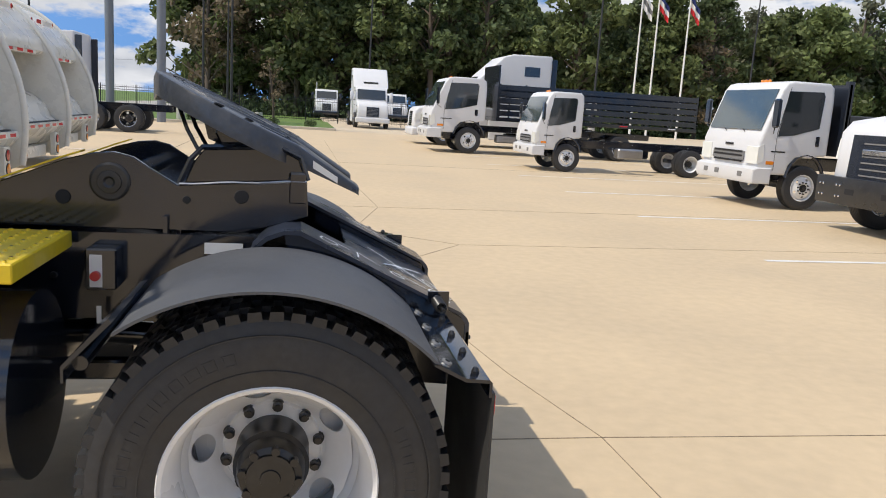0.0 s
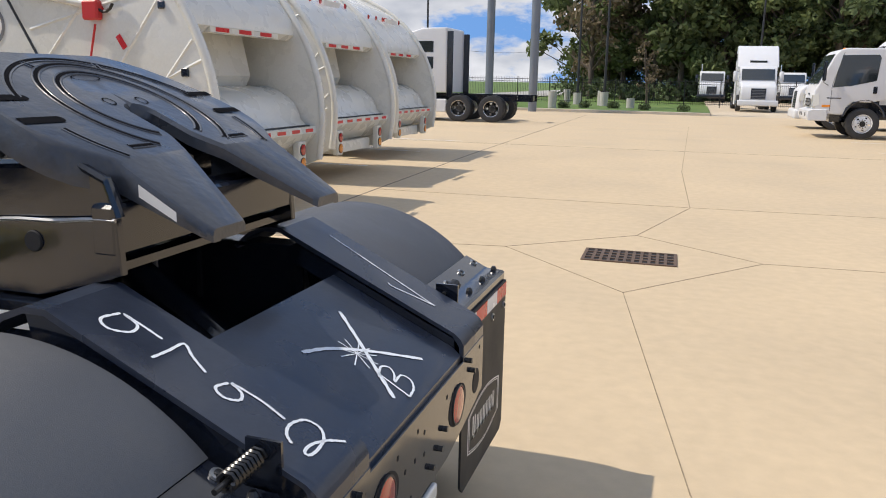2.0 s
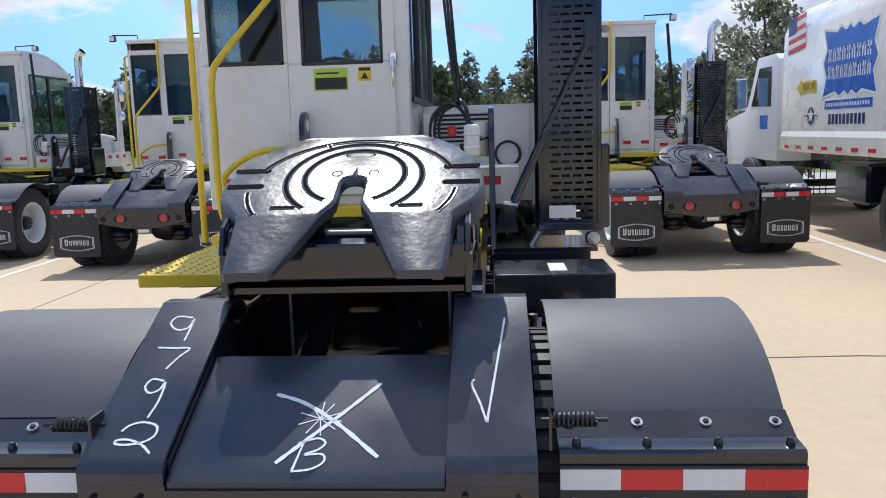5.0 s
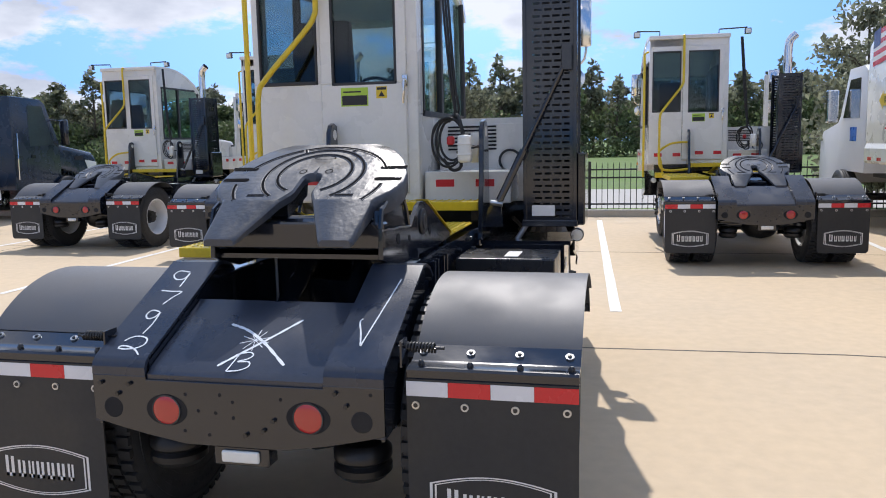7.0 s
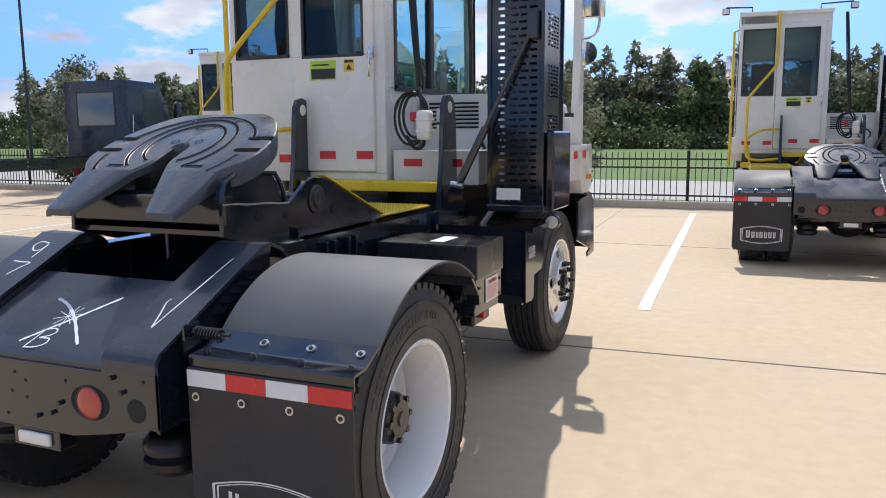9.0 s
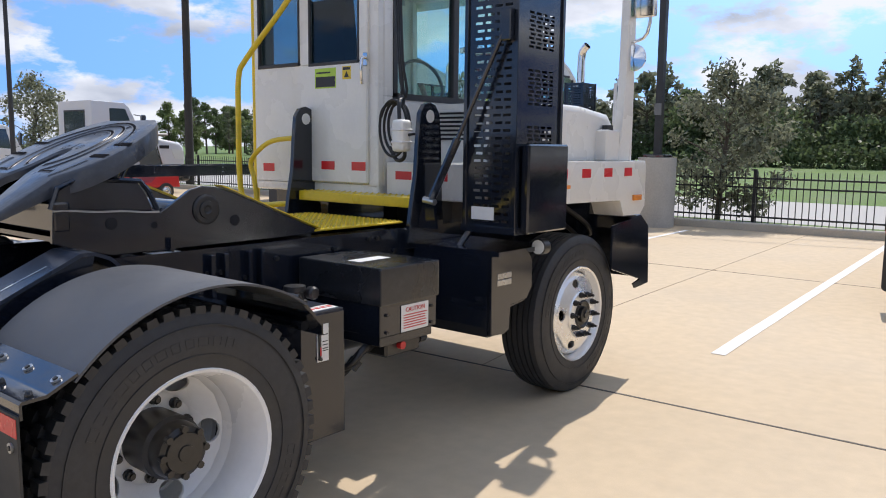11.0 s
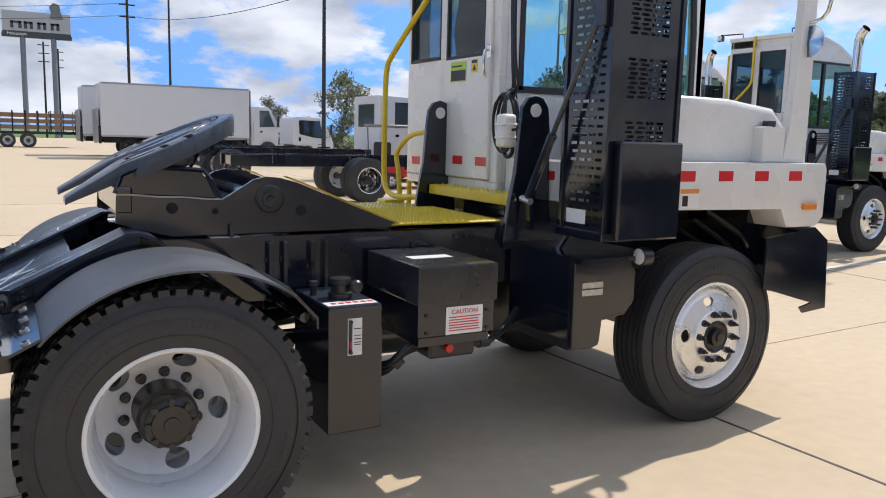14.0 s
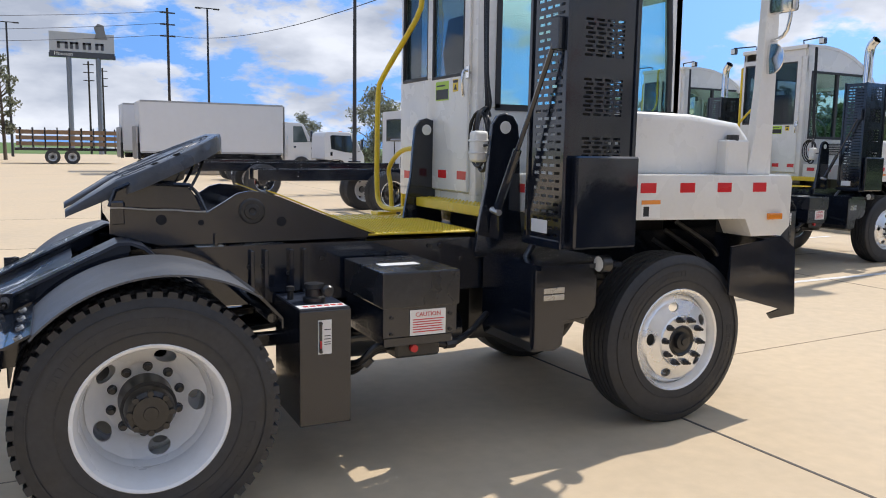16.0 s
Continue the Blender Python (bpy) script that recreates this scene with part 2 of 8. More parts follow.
def prism(bm, pts, axis, a, b, bevel=0.0, seg=1):
    """A polygon extruded along an axis. pts: (x, z) for y, (y, z) for x, (x, y) for z."""
    put = {"y": lambda p, c: (p[0], c, p[1]), "x": lambda p, c: (c, p[0], p[1]), "z": lambda p, c: (p[0], p[1], c)}[axis]
    lo, hi = [bm.verts.new(put(p, a)) for p in pts], [bm.verts.new(put(p, b)) for p in pts]
    k = len(pts)
    fs = [bm.faces.new(lo), bm.faces.new(hi[::-1])]
    for i in range(k):
        fs.append(bm.faces.new((lo[i], hi[i], hi[(i + 1) % k], lo[(i + 1) % k])))
    if bevel:
        bmesh.ops.recalc_face_normals(bm, faces=fs)
        edges = list({e for f in fs[:2] for e in f.edges})
        bmesh.ops.bevel(bm, geom=edges, offset=bevel, segments=seg, affect="EDGES", profile=0.6)
    return bm


def P(*a, **k):
    return prism(bmesh.new(), *a, **k)


def smooth_path(pts, n=6):
    """A rounded line through pts (Catmull-Rom)."""
    pts = [Vector(p) for p in pts]
    ext = [2 * pts[0] - pts[1]] + pts + [2 * pts[-1] - pts[-2]]
    out = []
    for i in range(1, len(ext) - 2):
        p0, p1, p2, p3 = ext[i - 1 : i + 3]
        for k in range(n):
            t = k / n
            out.append(0.5 * (2 * p1 + (p2 - p0) * t + (2 * p0 - 5 * p1 + 4 * p2 - p3) * t * t + (3 * p1 - p0 - 3 * p2 + p3) * t**3))
    return out + [pts[-1]]


def tube(bm, pts, r, seg=8, caps=True, r1=None):
    pts = [Vector(p) for p in pts]
    rings, last = [], None
    for i, p in enumerate(pts):
        d = (pts[min(i + 1, len(pts) - 1)] - pts[max(i - 1, 0)]).normalized()
        if last is None:
            u = d.cross((0, 0, 1))
            u = (u if u.length > 1e-3 else d.cross((0, 1, 0))).normalized()
        else:
            u = (last - d * last.dot(d)).normalized()
        last, v = u, d.cross(u)
        rr = r if r1 is None else r + (r1 - r) * i / max(1, len(pts) - 1)
        rings.append([bm.verts.new(p + rr * (math.cos(2 * math.pi * k / seg) * u + math.sin(2 * math.pi * k / seg) * v)) for k in range(seg)])
    for a, b in zip(rings, rings[1:]):
        for k in range(seg):
            bm.faces.new((a[k], a[(k + 1) % seg], b[(k + 1) % seg], b[k]))
    if caps:
        bm.faces.new(rings[0][::-1]); bm.faces.new(rings[-1])
    return bm


def T(pts, r, seg=8, **k):
    return tube(bmesh.new(), pts, r, seg, **k)


def cyl(bm, p0, p1, r, seg=16, r1=None):
    return tube(bm, [p0, p1], r, seg, True, r1)


def C(*a, **k):
    return cyl(bmesh.new(), *a, **k)


def lathe(bm, prof, seg=48, axis="y", at=(0, 0, 0), closed=False):
    """Spins (radius, along) round an axis through at."""
    rings = []
    for r, h in prof:
        ring = []
        for k in range(seg):
            a = 2 * math.pi * k / seg
            c, s = r * math.cos(a), r * math.sin(a)
            p = {"y": (c, h, s), "x": (h, c, s), "z": (c, s, h)}[axis]
            ring.append(bm.verts.new((p[0] + at[0], p[1] + at[1], p[2] + at[2])))
        rings.append(ring)
    pairs = list(zip(rings, rings[1:])) + ([(rings[-1], rings[0])] if closed else [])
    for a, b in pairs:
        for k in range(seg):
            bm.faces.new((a[k], a[(k + 1) % seg], b[(k + 1) % seg], b[k]))
    if not closed:
        bm.faces.new(rings[0]); bm.faces.new(rings[-1])
    return bm


def L(*a, **k):
    return lathe(bmesh.new(), *a, **k)


def quad_strip(bm, rows):
    """Faces between rows of points."""
    vs = [[bm.verts.new(p) for p in row] for row in rows]
    for a, b in zip(vs, vs[1:]):
        for i in range(len(a) - 1):
            bm.faces.new((a[i], a[i + 1], b[i + 1], b[i]))
    return vs


def text_mesh(name, words, size, material, m, parent=None, squash=1.0, label=""):
    cu = bpy.data.curves.new(name, "FONT")
    cu.body, cu.size, cu.align_x, cu.align_y, cu.extrude = words, size, "CENTER", "CENTER", 0.001
    cu.resolution_u = 2
    tmp = bpy.data.objects.new(name, cu)
    scene.collection.objects.link(tmp)
    bpy.context.view_layer.update()
    me = bpy.data.meshes.new_from_object(tmp.evaluated_get(bpy.context.evaluated_depsgraph_get()))
    bpy.data.objects.remove(tmp)
    me.transform(m @ Matrix.Diagonal((squash, 1, 1, 1)))
    me.materials.clear(); me.materials.append(material)
    ob = new(name, me)
    ob.parent = parent
    if label:
        ob["label"] = label
    return ob

# ---- ground ----
def concrete_mat(name, base):
    m = mat(name, base, 0.78, vary=0.10, scale=0.5, grain=9.0, bump=0.10, bump_scale=140, dirt=(0.36, 0.30, 0.22), dirt_amount=0.35, dirt_scale=0.35, rough_vary=0.08)
    return m


CONCRETE = concrete_mat("concrete_lot", (0.56, 0.44, 0.29))
CONCRETE2 = concrete_mat("concrete_stall", (0.57, 0.47, 0.34))
LINEPAINT = mat("line_paint", (0.74, 0.73, 0.70), 0.6, vary=0.06, dirt=(0.5, 0.44, 0.34), dirt_amount=0.6, dirt_scale=6)
JOINT_WORN = mat("worn_joint", (0.27, 0.21, 0.14), 0.85, vary=0.5, scale=2.5)
JOINT = mat("joint_sealant", (0.10, 0.085, 0.07), 0.8, vary=0.3)
GRASS = mat("lawn", (0.10, 0.17, 0.035), 0.9, vary=0.3, scale=0.4, grain=20, bump=0.5, bump_scale=60, dirt=(0.2, 0.2, 0.07), dirt_amount=0.5, dirt_scale=0.3)

ground = tagged(fin("ground", B(-900, 900, -900, 900, -0.6, -0.12), GRASS), "mown lawn and verge round the truck lot", "ground", kind="structure")
lot = tagged(fin("pavement", B(-14.2, 70, -110, 41.5, -0.5, 0.0), CONCRETE), "tan concrete truck lot with sawn joints", "pavement", kind="structure")


def joint(pts, w=0.008):
    bm = bmesh.new()
    for (x0, y0), (x1, y1) in zip(pts, pts[1:]):
        d = Vector((x1 - x0, y1 - y0, 0)).normalized()
        s = Vector((-d.y, d.x, 0)) * w / 2
        a, b = Vector((x0, y0, 0)) - d * w / 2, Vector((x1, y1, 0)) + d * w / 2
        for z in (0.0005,):
            lo = [bm.verts.new(p + Vector((0, 0, -0.01))) for p in (a - s, a + s, b + s, b - s)]
            hi = [bm.verts.new(p + Vector((0, 0, 0.0025))) for p in (a - s, a + s, b + s, b - s)]
            bm.faces.new(hi); bm.faces.new(lo[::-1])
            for k in range(4):
                bm.faces.new((lo[k], lo[(k + 1) % 4], hi[(k + 1) % 4], hi[k]))
    return tagged(fin("pavement_joint", bm, JOINT if w > 0.0085 else JOINT_WORN), "dark sealed saw joint in the concrete", "joint", kind="structure")


DRAIN = [(-0.43, 5.64), (0.76, 6.74), (1.965, 5.79), (0.83, 4.29)]
joint(DRAIN + DRAIN[:1])
joint([(0.83, 4.29), (1.36, 1.24), (1.60, 0.27), (1.66, -1.4), (1.7, -8)], 0.005)
joint([(0.76, 6.74), (1.29, 8.98), (1.10, 13.5), (1.05, 30)])
joint([(-3.1, 8.9), (1.29, 9.0), (5.5, 9.3), (14, 9.6)])
joint([(-3.1, 5.2), (-0.43, 5.64)]); joint([(1.965, 5.79), (9, 6.2)], 0.006)
joint([(-3.0, -30), (-2.95, -1.2), (-3.05, 0.95), (-3.13, 3.0), (-3.0, 5.0), (-3.4, 15), (-3.9, 38)], 0.02)
joint([(-3.0, 0.1), (-4.5, -0.12), (-6.9, -0.25), (-14.2, -0.6)], 0.008)
joint([(0.30, 0.27), (1.6, 0.27), (3.2, 0.24), (14, 0.1)])
joint([(-8.7, -30), (-8.6, 30)], 0.010)
for yy in (-4.4, -9.0, -14.0, 18.0):
    joint([(-14.2, yy), (14, yy + 0.3)], 0.009)


def line(x0, y0, x1, y1, w=0.10):
    bm = bmesh.new()
    d = Vector((x1 - x0, y1 - y0, 0)).normalized()
    s = Vector((-d.y, d.x, 0)) * w / 2
    n = 14
    rows = []
    for k in range(n + 1):
        p = Vector((x0, y0, 0)).lerp((x1, y1, 0), k / n)
        j = 0.004 * math.sin(k * 2.3 + x0)
        rows.append([p - s * (1 + j * 8), p + s * (1 - j * 8)])
    vs = quad_strip(bm, [[q + Vector((0, 0, 0.004)) for q in r] for r in rows])
    return tagged(fin("parking_line", bm, LINEPAINT), "worn white painted parking line on concrete", "parking line", "parking lines", kind="structure")


line(-4.45, 1.28, -13.4, 0.86, 0.11)
line(-4.5, 5.02, -13.4, 5.06); line(-4.5, 8.35, -13.4, 8.5); line(-4.5, 11.7, -13.4, 11.8); line(-4.6, 15.0, -13.4, 15.1); line(-4.6, 18.4, -13.4, 18.5)
line(-4.5, -2.35, -13.4, -2.6); line(-4.5, -5.8, -13.4, -6.1); line(-4.5, -9.4, -13.4, -9.6)
for yy in (5.32, 9.10, 12.8, 16.6, 20.3, 24.0):
    line(5.7, yy, 14.5, yy + 0.35)

# ---- yard tractor: rear axle over the origin, nose towards -x ----
def tyre_mesh(drive):
    prof = [(0.292, -0.120), (0.300, -0.132), (0.330, -0.138), (0.375, -0.142), (0.430, -0.141), (0.468, -0.134), (0.492, -0.124)]
    if drive:
        prof += [(0.497, -0.110), (0.497, 0.110)]
    else:
        prof += [(0.503, -0.116)]
        for g in (-0.078, -0.040, 0.0, 0.040, 0.078):
            prof += [(0.508, g - 0.006), (0.494, g - 0.004), (0.494, g + 0.004), (0.508, g + 0.006)]
        prof += [(0.503, 0.116)]
    prof += [(r, -h) for r, h in prof[6::-1]]
    prof += [(0.292, 0.06), (0.292, -0.06)]
    bm = L(prof, 72, closed=True)
    if drive:
        n = 54
        for k in range(n):
            a = 2 * math.pi * k / n
            for y0, y1, off in ((-0.126, -0.072, 0.0), (-0.060, -0.006, 0.5), (0.006, 0.060, 0.0), (0.072, 0.126, 0.5)):
                rot = Matrix.Rotation(a + off * 2 * math.pi / n, 4, "Y")
                hw = 0.0205
                p = [(0.484, -hw), (0.484, hw), (0.5135, hw * 0.86), (0.5135, -hw * 0.86)]
                lo = [bm.verts.new(rot @ Vector((t, y0, r))) for r, t in p]
                hi = [bm.verts.new(rot @ Vector((t, y1, r))) for r, t in p]
                bm.faces.new(hi); bm.faces.new(lo[::-1])
                for i in range(4):
                    bm.faces.new((lo[i], lo[(i + 1) % 4], hi[(i + 1) % 4], hi[i]))
    # raised marks and rings on both sidewalls
    for side in (-1, 1):
        for r in (0.352, 0.452):
            lathe(bm, [(r - 0.002, side * 0.139), (r - 0.002, side * 0.1435), (r + 0.002, side * 0.1435), (r + 0.002, side * 0.139)], 64, closed=True)
        for a0, count, r0, r1 in ((40, 12, 0.380, 0.414), (205, 11, 0.380, 0.414)):
            for k in range(count):
                a, w = radians(a0 + k * 7.5), radians(2.4 if k % 3 else 3.0)
                for ra, rb, wa, wb in ((r0 + 0.004, r1 - 0.004, -w, -w * 0.78), (r0 + 0.004, r1 - 0.004, w * 0.78, w), (r1 - 0.004, r1, -w, w), (r0, r0 + 0.004, -w, w)):
                    lo, hi = [[bm.verts.new((rr * math.cos(a + ww), side * y, rr * math.sin(a + ww))) for rr, ww in ((ra, wa), (rb, wa), (rb, wb), (ra, wb))] for y in (0.136, 0.1432)]
                    bm.faces.new(hi)
                    for i in range(4):
                        bm.faces.new((lo[i], lo[(i + 1) % 4], hi[(i + 1) % 4], hi[i]))
    me = bpy.data.meshes.new("tyre")
    bmesh.ops.recalc_face_normals(bm, faces=bm.faces)
    bm.to_mesh(me); bm.free()
    for p in me.polygons:
        p.use_smooth = True
    me.set_sharp_from_angle(angle=radians(38))
    me.materials.append(RUBBER)
    return me


def disc_with_holes(bm, r_in, r_out, h_in, h_out, holes, r_hole_c, hole_r, th, turn=0.0):
    """A dished wheel disc whose hand holes go through; built from wedge sectors."""
    n = holes
    for k in range(n):
        a0, a1 = 2 * math.pi * k / n + turn, 2 * math.pi * (k + 1) / n + turn
        am = (a0 + a1) / 2
        m = 16
        def at(r, a, back):
            f = (r - r_in) / (r_out - r_in)
            h = h_in + (h_out - h_in) * f + (0 if not back else -th)
            return Vector((r * math.cos(a), h, r * math.sin(a)))
        for back in (False, True):
            inner, outer = [], []
            for i in range(m):
                t = 2 * math.pi * i / m
                rr, aa = r_hole_c + hole_r * 0.9 * math.cos(t), am + hole_r * 1.25 / r_hole_c * math.sin(t)
                inner.append(at(rr, aa, back))
                # matching point on the sector's edge
                c, s = math.cos(t), math.sin(t)
                half_a, half_r = (a1 - a0) / 2, (r_out - r_in) / 2
                q = max(abs(c), abs(s))
                outer.append(at((r_in + r_out) / 2 + half_r * c / q, am + half_a * s / q, back))
            vi, vo = [bm.verts.new(p) for p in inner], [bm.verts.new(p) for p in outer]
            for i in range(m):
                f = (vi[i], vi[(i + 1) % m], vo[(i + 1) % m], vo[i])
                bm.faces.new(f if not back else f[::-1])
            if not back:
                front = vi
            else:
                for i in range(m):
                    bm.faces.new((front[i], vi[i], vi[(i + 1) % m], front[(i + 1) % m]))
    return bm


def rim_mesh(deep):
    """Outer face towards +y. deep: the outer wheel of a pair, its disc far inside."""
    bm = bmesh.new()
    lathe(bm, [(0.300, 0.128), (0.306, 0.134), (0.302, 0.138), (0.290, 0.132), (0.278, 0.105), (0.266, 0.060), (0.262, 0.0), (0.262, -0.06), (0.280, -0.11), (0.300, -0.13), (0.292, -0.128), (0.272, -0.10)][::-1], 56, closed=True)
    if deep:
        lathe(bm, [(0.262, -0.045), (0.254, -0.062), (0.246, -0.084), (0.240, -0.100), (0.262, -0.085)], 56, closed=True)
        disc_with_holes(bm, 0.165, 0.247, -0.147, -0.082, 5, 0.206, 0.037, 0.012, math.pi / 10)
        lathe(bm, [(0.168, -0.146), (0.152, -0.155), (0.085, -0.155), (0.085, -0.167), (0.168, -0.165)], 48, closed=True)
    else:
        lathe(bm, [(0.268, 0.085), (0.256, 0.108), (0.240, 0.124), (0.236, 0.110), (0.264, 0.070)], 56, closed=True)
        disc_with_holes(bm, 0.150, 0.240, 0.152, 0.122, 5, 0.205, 0.029, 0.012)
        lathe(bm, [(0.153, 0.151), (0.146, 0.160), (0.085, 0.162), (0.085, 0.146), (0.150, 0.138)], 48, closed=True)
    bmesh.ops.remove_doubles(bm, verts=bm.verts, dist=0.0004)
    bmesh.ops.recalc_face_normals(bm, faces=bm.faces)
    me = bpy.data.meshes.new("rim")
    bm.to_mesh(me); bm.free()
    for p in me.polygons:
        p.use_smooth = True
    me.set_sharp_from_angle(angle=radians(35))
    me.materials.append(RIM)
    return me


def mesh_of(name, bm, material, smooth=None):
    o = fin(name, bm, material, smooth=smooth)
    me = o.data
    bpy.data.objects.remove(o)
    return me


TYRE_DRIVE, TYRE_STEER = tyre_mesh(True), tyre_mesh(False)
RIM_DEEP, RIM_STEER = rim_mesh(True), rim_mesh(False)
NUT = mesh_of("lug_nut", lathe(bmesh.new(), [(0.021, 0), (0.021, 0.006), (0.0165, 0.008), (0.0165, 0.026), (0.010, 0.028), (0.010, 0.036)], 10), HUB, 30)
NUT_LONG = mesh_of("lug_nut", lathe(bmesh.new(), [(0.019, 0), (0.019, 0.012), (0.015, 0.014), (0.014, 0.032), (0.008, 0.034), (0.008, 0.052)], 10), HUB, 30)


def hub_mesh(drive):
    bm = bmesh.new()
    if drive:
        lathe(bm, [(0.112, -0.158), (0.112, -0.02), (0.100, -0.008), (0.098, 0.030), (0.090, 0.046), (0.072, 0.052), (0.070, 0.062), (0.030, 0.064), (0.028, 0.070), (0.001, 0.070)], 36)
    else:
        lathe(bm, [(0.092, 0.06), (0.092, 0.166), (0.084, 0.170), (0.074, 0.160), (0.052, 0.158), (0.050, 0.182), (0.024, 0.186), (0.022, 0.194), (0.001, 0.194)], 32)
    return mesh_of("hub", bm, HUB, 35)


HUB_DRIVE, HUB_STEER = hub_mesh(True), hub_mesh(False)
HUB_BOLT = mesh_of("hub_bolt", C((0, 0, 0), (0, 0.024, 0), 0.013, 8), HUB)


def wheel(parent, x, y, z, side, drive, spin=0.0, rim=None, tyre=None):
    """side: 1 faces +y, -1 faces -y. The wheel is one part, its rim, with tyre, hub and nuts under it."""
    w = new("wheel", rim or (RIM_DEEP if drive else RIM_STEER))
    w.parent = parent
    w.matrix_basis = pose(x, y, z, 0, spin, 0 if side > 0 else 180)
    t = new("tyre", tyre or (TYRE_DRIVE if drive else TYRE_STEER)); t.parent = w
    h = new("hub", HUB_DRIVE if drive else HUB_STEER); h.parent = w
    for k in range(10):
        a = 2 * math.pi * k / 10
        n = new("lug_nut", NUT if drive else NUT_LONG); n.parent = w
        n.matrix_basis = pose(0.1425 * math.cos(a) if drive else 0.1315 * math.cos(a), -0.155 if drive else 0.160, (0.1425 if drive else 0.1315) * math.sin(a))
    if drive and rim is None:
        for k in range(8):
            a = 2 * math.pi * (k + 0.3) / 8
            n = new("hub_bolt", HUB_BOLT); n.parent = w
            n.matrix_basis = pose(0.082 * math.cos(a), 0.040, 0.082 * math.sin(a))
    return w


def plain_wheel(parent, x, y, z, side, tyre=None):
    w = new("inner_wheel", RIM_STEER)
    w.parent = parent
    w.matrix_basis = pose(x, y, z, 0, 0, 0 if side > 0 else 180)
    t = new("tyre", tyre or TYRE_DRIVE); t.parent = w
    return w


def slotted(name, parent, place, w, h, slot_w, slot_h, nx, rows, groups=1, material=None, th=0.004, edge=0.025):
    """A steel guard whose slots go through; w across, h up, in its own x-z plane."""
    bm = bmesh.new()
    def bar(x0, x1, z0, z1):
        v = [bm.verts.new(p) for p in ((x0, 0, z0), (x1, 0, z0), (x1, 0, z1), (x0, 0, z1))]
        u = [bm.verts.new((p.co.x, th, p.co.z)) for p in v]
        bm.faces.new(v); bm.faces.new(u[::-1])
        for i in range(4):
            bm.faces.new((v[i], u[i], u[(i + 1) % 4], v[(i + 1) % 4]))
    bar(0, edge, 0, h); bar(w - edge, w, 0, h)
    gh = h / groups
    for g in range(groups):
        z0 = g * gh
        gap = 0.05 if groups > 1 else 0.02
        pitch = (gh - 2 * gap) / rows
        bar(edge, w - edge, z0, z0 + gap)
        bar(edge, w - edge, z0 + gh - gap, z0 + gh)
        for r in range(rows):
            za = z0 + gap + r * pitch
            bar(edge, w - edge, za + slot_h, za + pitch)
            cell = (w - 2 * edge) / nx
            shift = 0.5 * (r % 2)
            xs = edge
            k = 0
            while xs < w - edge - 1e-6:
                solid = cell - slot_w
                xa = edge + (k + shift * 0.4) * cell
                nxt = min(w - edge, xa + solid)
                bar(xs if k == 0 else xa, max(nxt, (xs if k == 0 else xa) + 0.004), za, za + slot_h)
                k += 1
                xs = edge + (k + shift * 0.4) * cell
                if k > nx:
                    break
    ob = part(name, bm, material or BLACK, parent)
    ob.matrix_basis = place
    return ob


def ring_strip(bm, r, w, a0, a1, put, n=40):
    """A flat band along an arc, laid by put(u, v)."""
    rows = []
    for k in range(n + 1):
        a = radians(a0 + (a1 - a0) * k / n)
        rows.append([put((r - w / 2) * math.cos(a), (r - w / 2) * math.sin(a)), put((r + w / 2) * math.cos(a), (r + w / 2) * math.sin(a))])
    quad_strip(bm, rows)


def stroke(bm, pts, w, put):
    """A flat drawn line through (u, v) points."""
    pts = [Vector((p[0], p[1], 0)) for p in pts]
    pts = smooth_path(pts, 5) if len(pts) > 2 else pts
    rows = []
    for i, p in enumerate(pts):
        d = (pts[min(i + 1, len(pts) - 1)] - pts[max(i - 1, 0)]).normalized()
        s = Vector((-d.y, d.x, 0)) * w / 2 * (0.8 + 0.4 * math.sin(i * 1.7) ** 2)
        rows.append([put(p.x - s.x, p.y - s.y), put(p.x + s.x, p.y + s.y)])
    quad_strip(bm, rows)


def logo_plate(parent, x, y, z, w, h):
    """Plain outlined emblem: a frame with an arched top, and bars for the lettering."""
    bm = bmesh.new()
    def rim(k, inner):
        pts = []
        for i in range(13):
            f = i / 12 * 2 - 1
            pts.append((f * w / 2 * k, h / 2 * k * (0.62 + 0.38 * math.cos(f * 1.45))))
        for i in range(13):
            f = 1 - i / 12 * 2
            pts.append((f * w / 2 * k, -h / 2 * k * (0.62 + 0.38 * math.cos(f * 1.45))))
        return pts
    for k0, k1 in ((1.0, 0.955), (0.92, 0.89)):
        a, b = rim(k0, 0), rim(k1, 0)
        quad_strip(bm, [[(x, y + p[0], z + p[1]) for p in a + a[:1]], [(x, y + p[0], z + p[1]) for p in b + b[:1]]])
    widths = (0.10, 0.085, 0.065, 0.085, 0.08, 0.085, 0.065)
    c = -0.36 * w
    for i, q in enumerate(widths):
        hh = h * (0.25 if i == 0 else 0.17)
        q *= w / 0.95
        for yy0, yy1, z0, z1 in ((c, c + q * 0.3, -h * 0.17, hh), (c + q * 0.55, c + q * 0.85, -h * 0.17, hh * 0.95), (c, c + q * 0.85, -h * 0.17, -h * 0.10)):
            vs = [bm.verts.new((x, y + a, z + b)) for a, b in ((yy0, z0), (yy1, z0), (yy1, z1), (yy0, z1))]
            bm.faces.new(vs)
        c += q * 1.22
    return part("emblem", bm, LABEL, parent, "white outlined emblem")


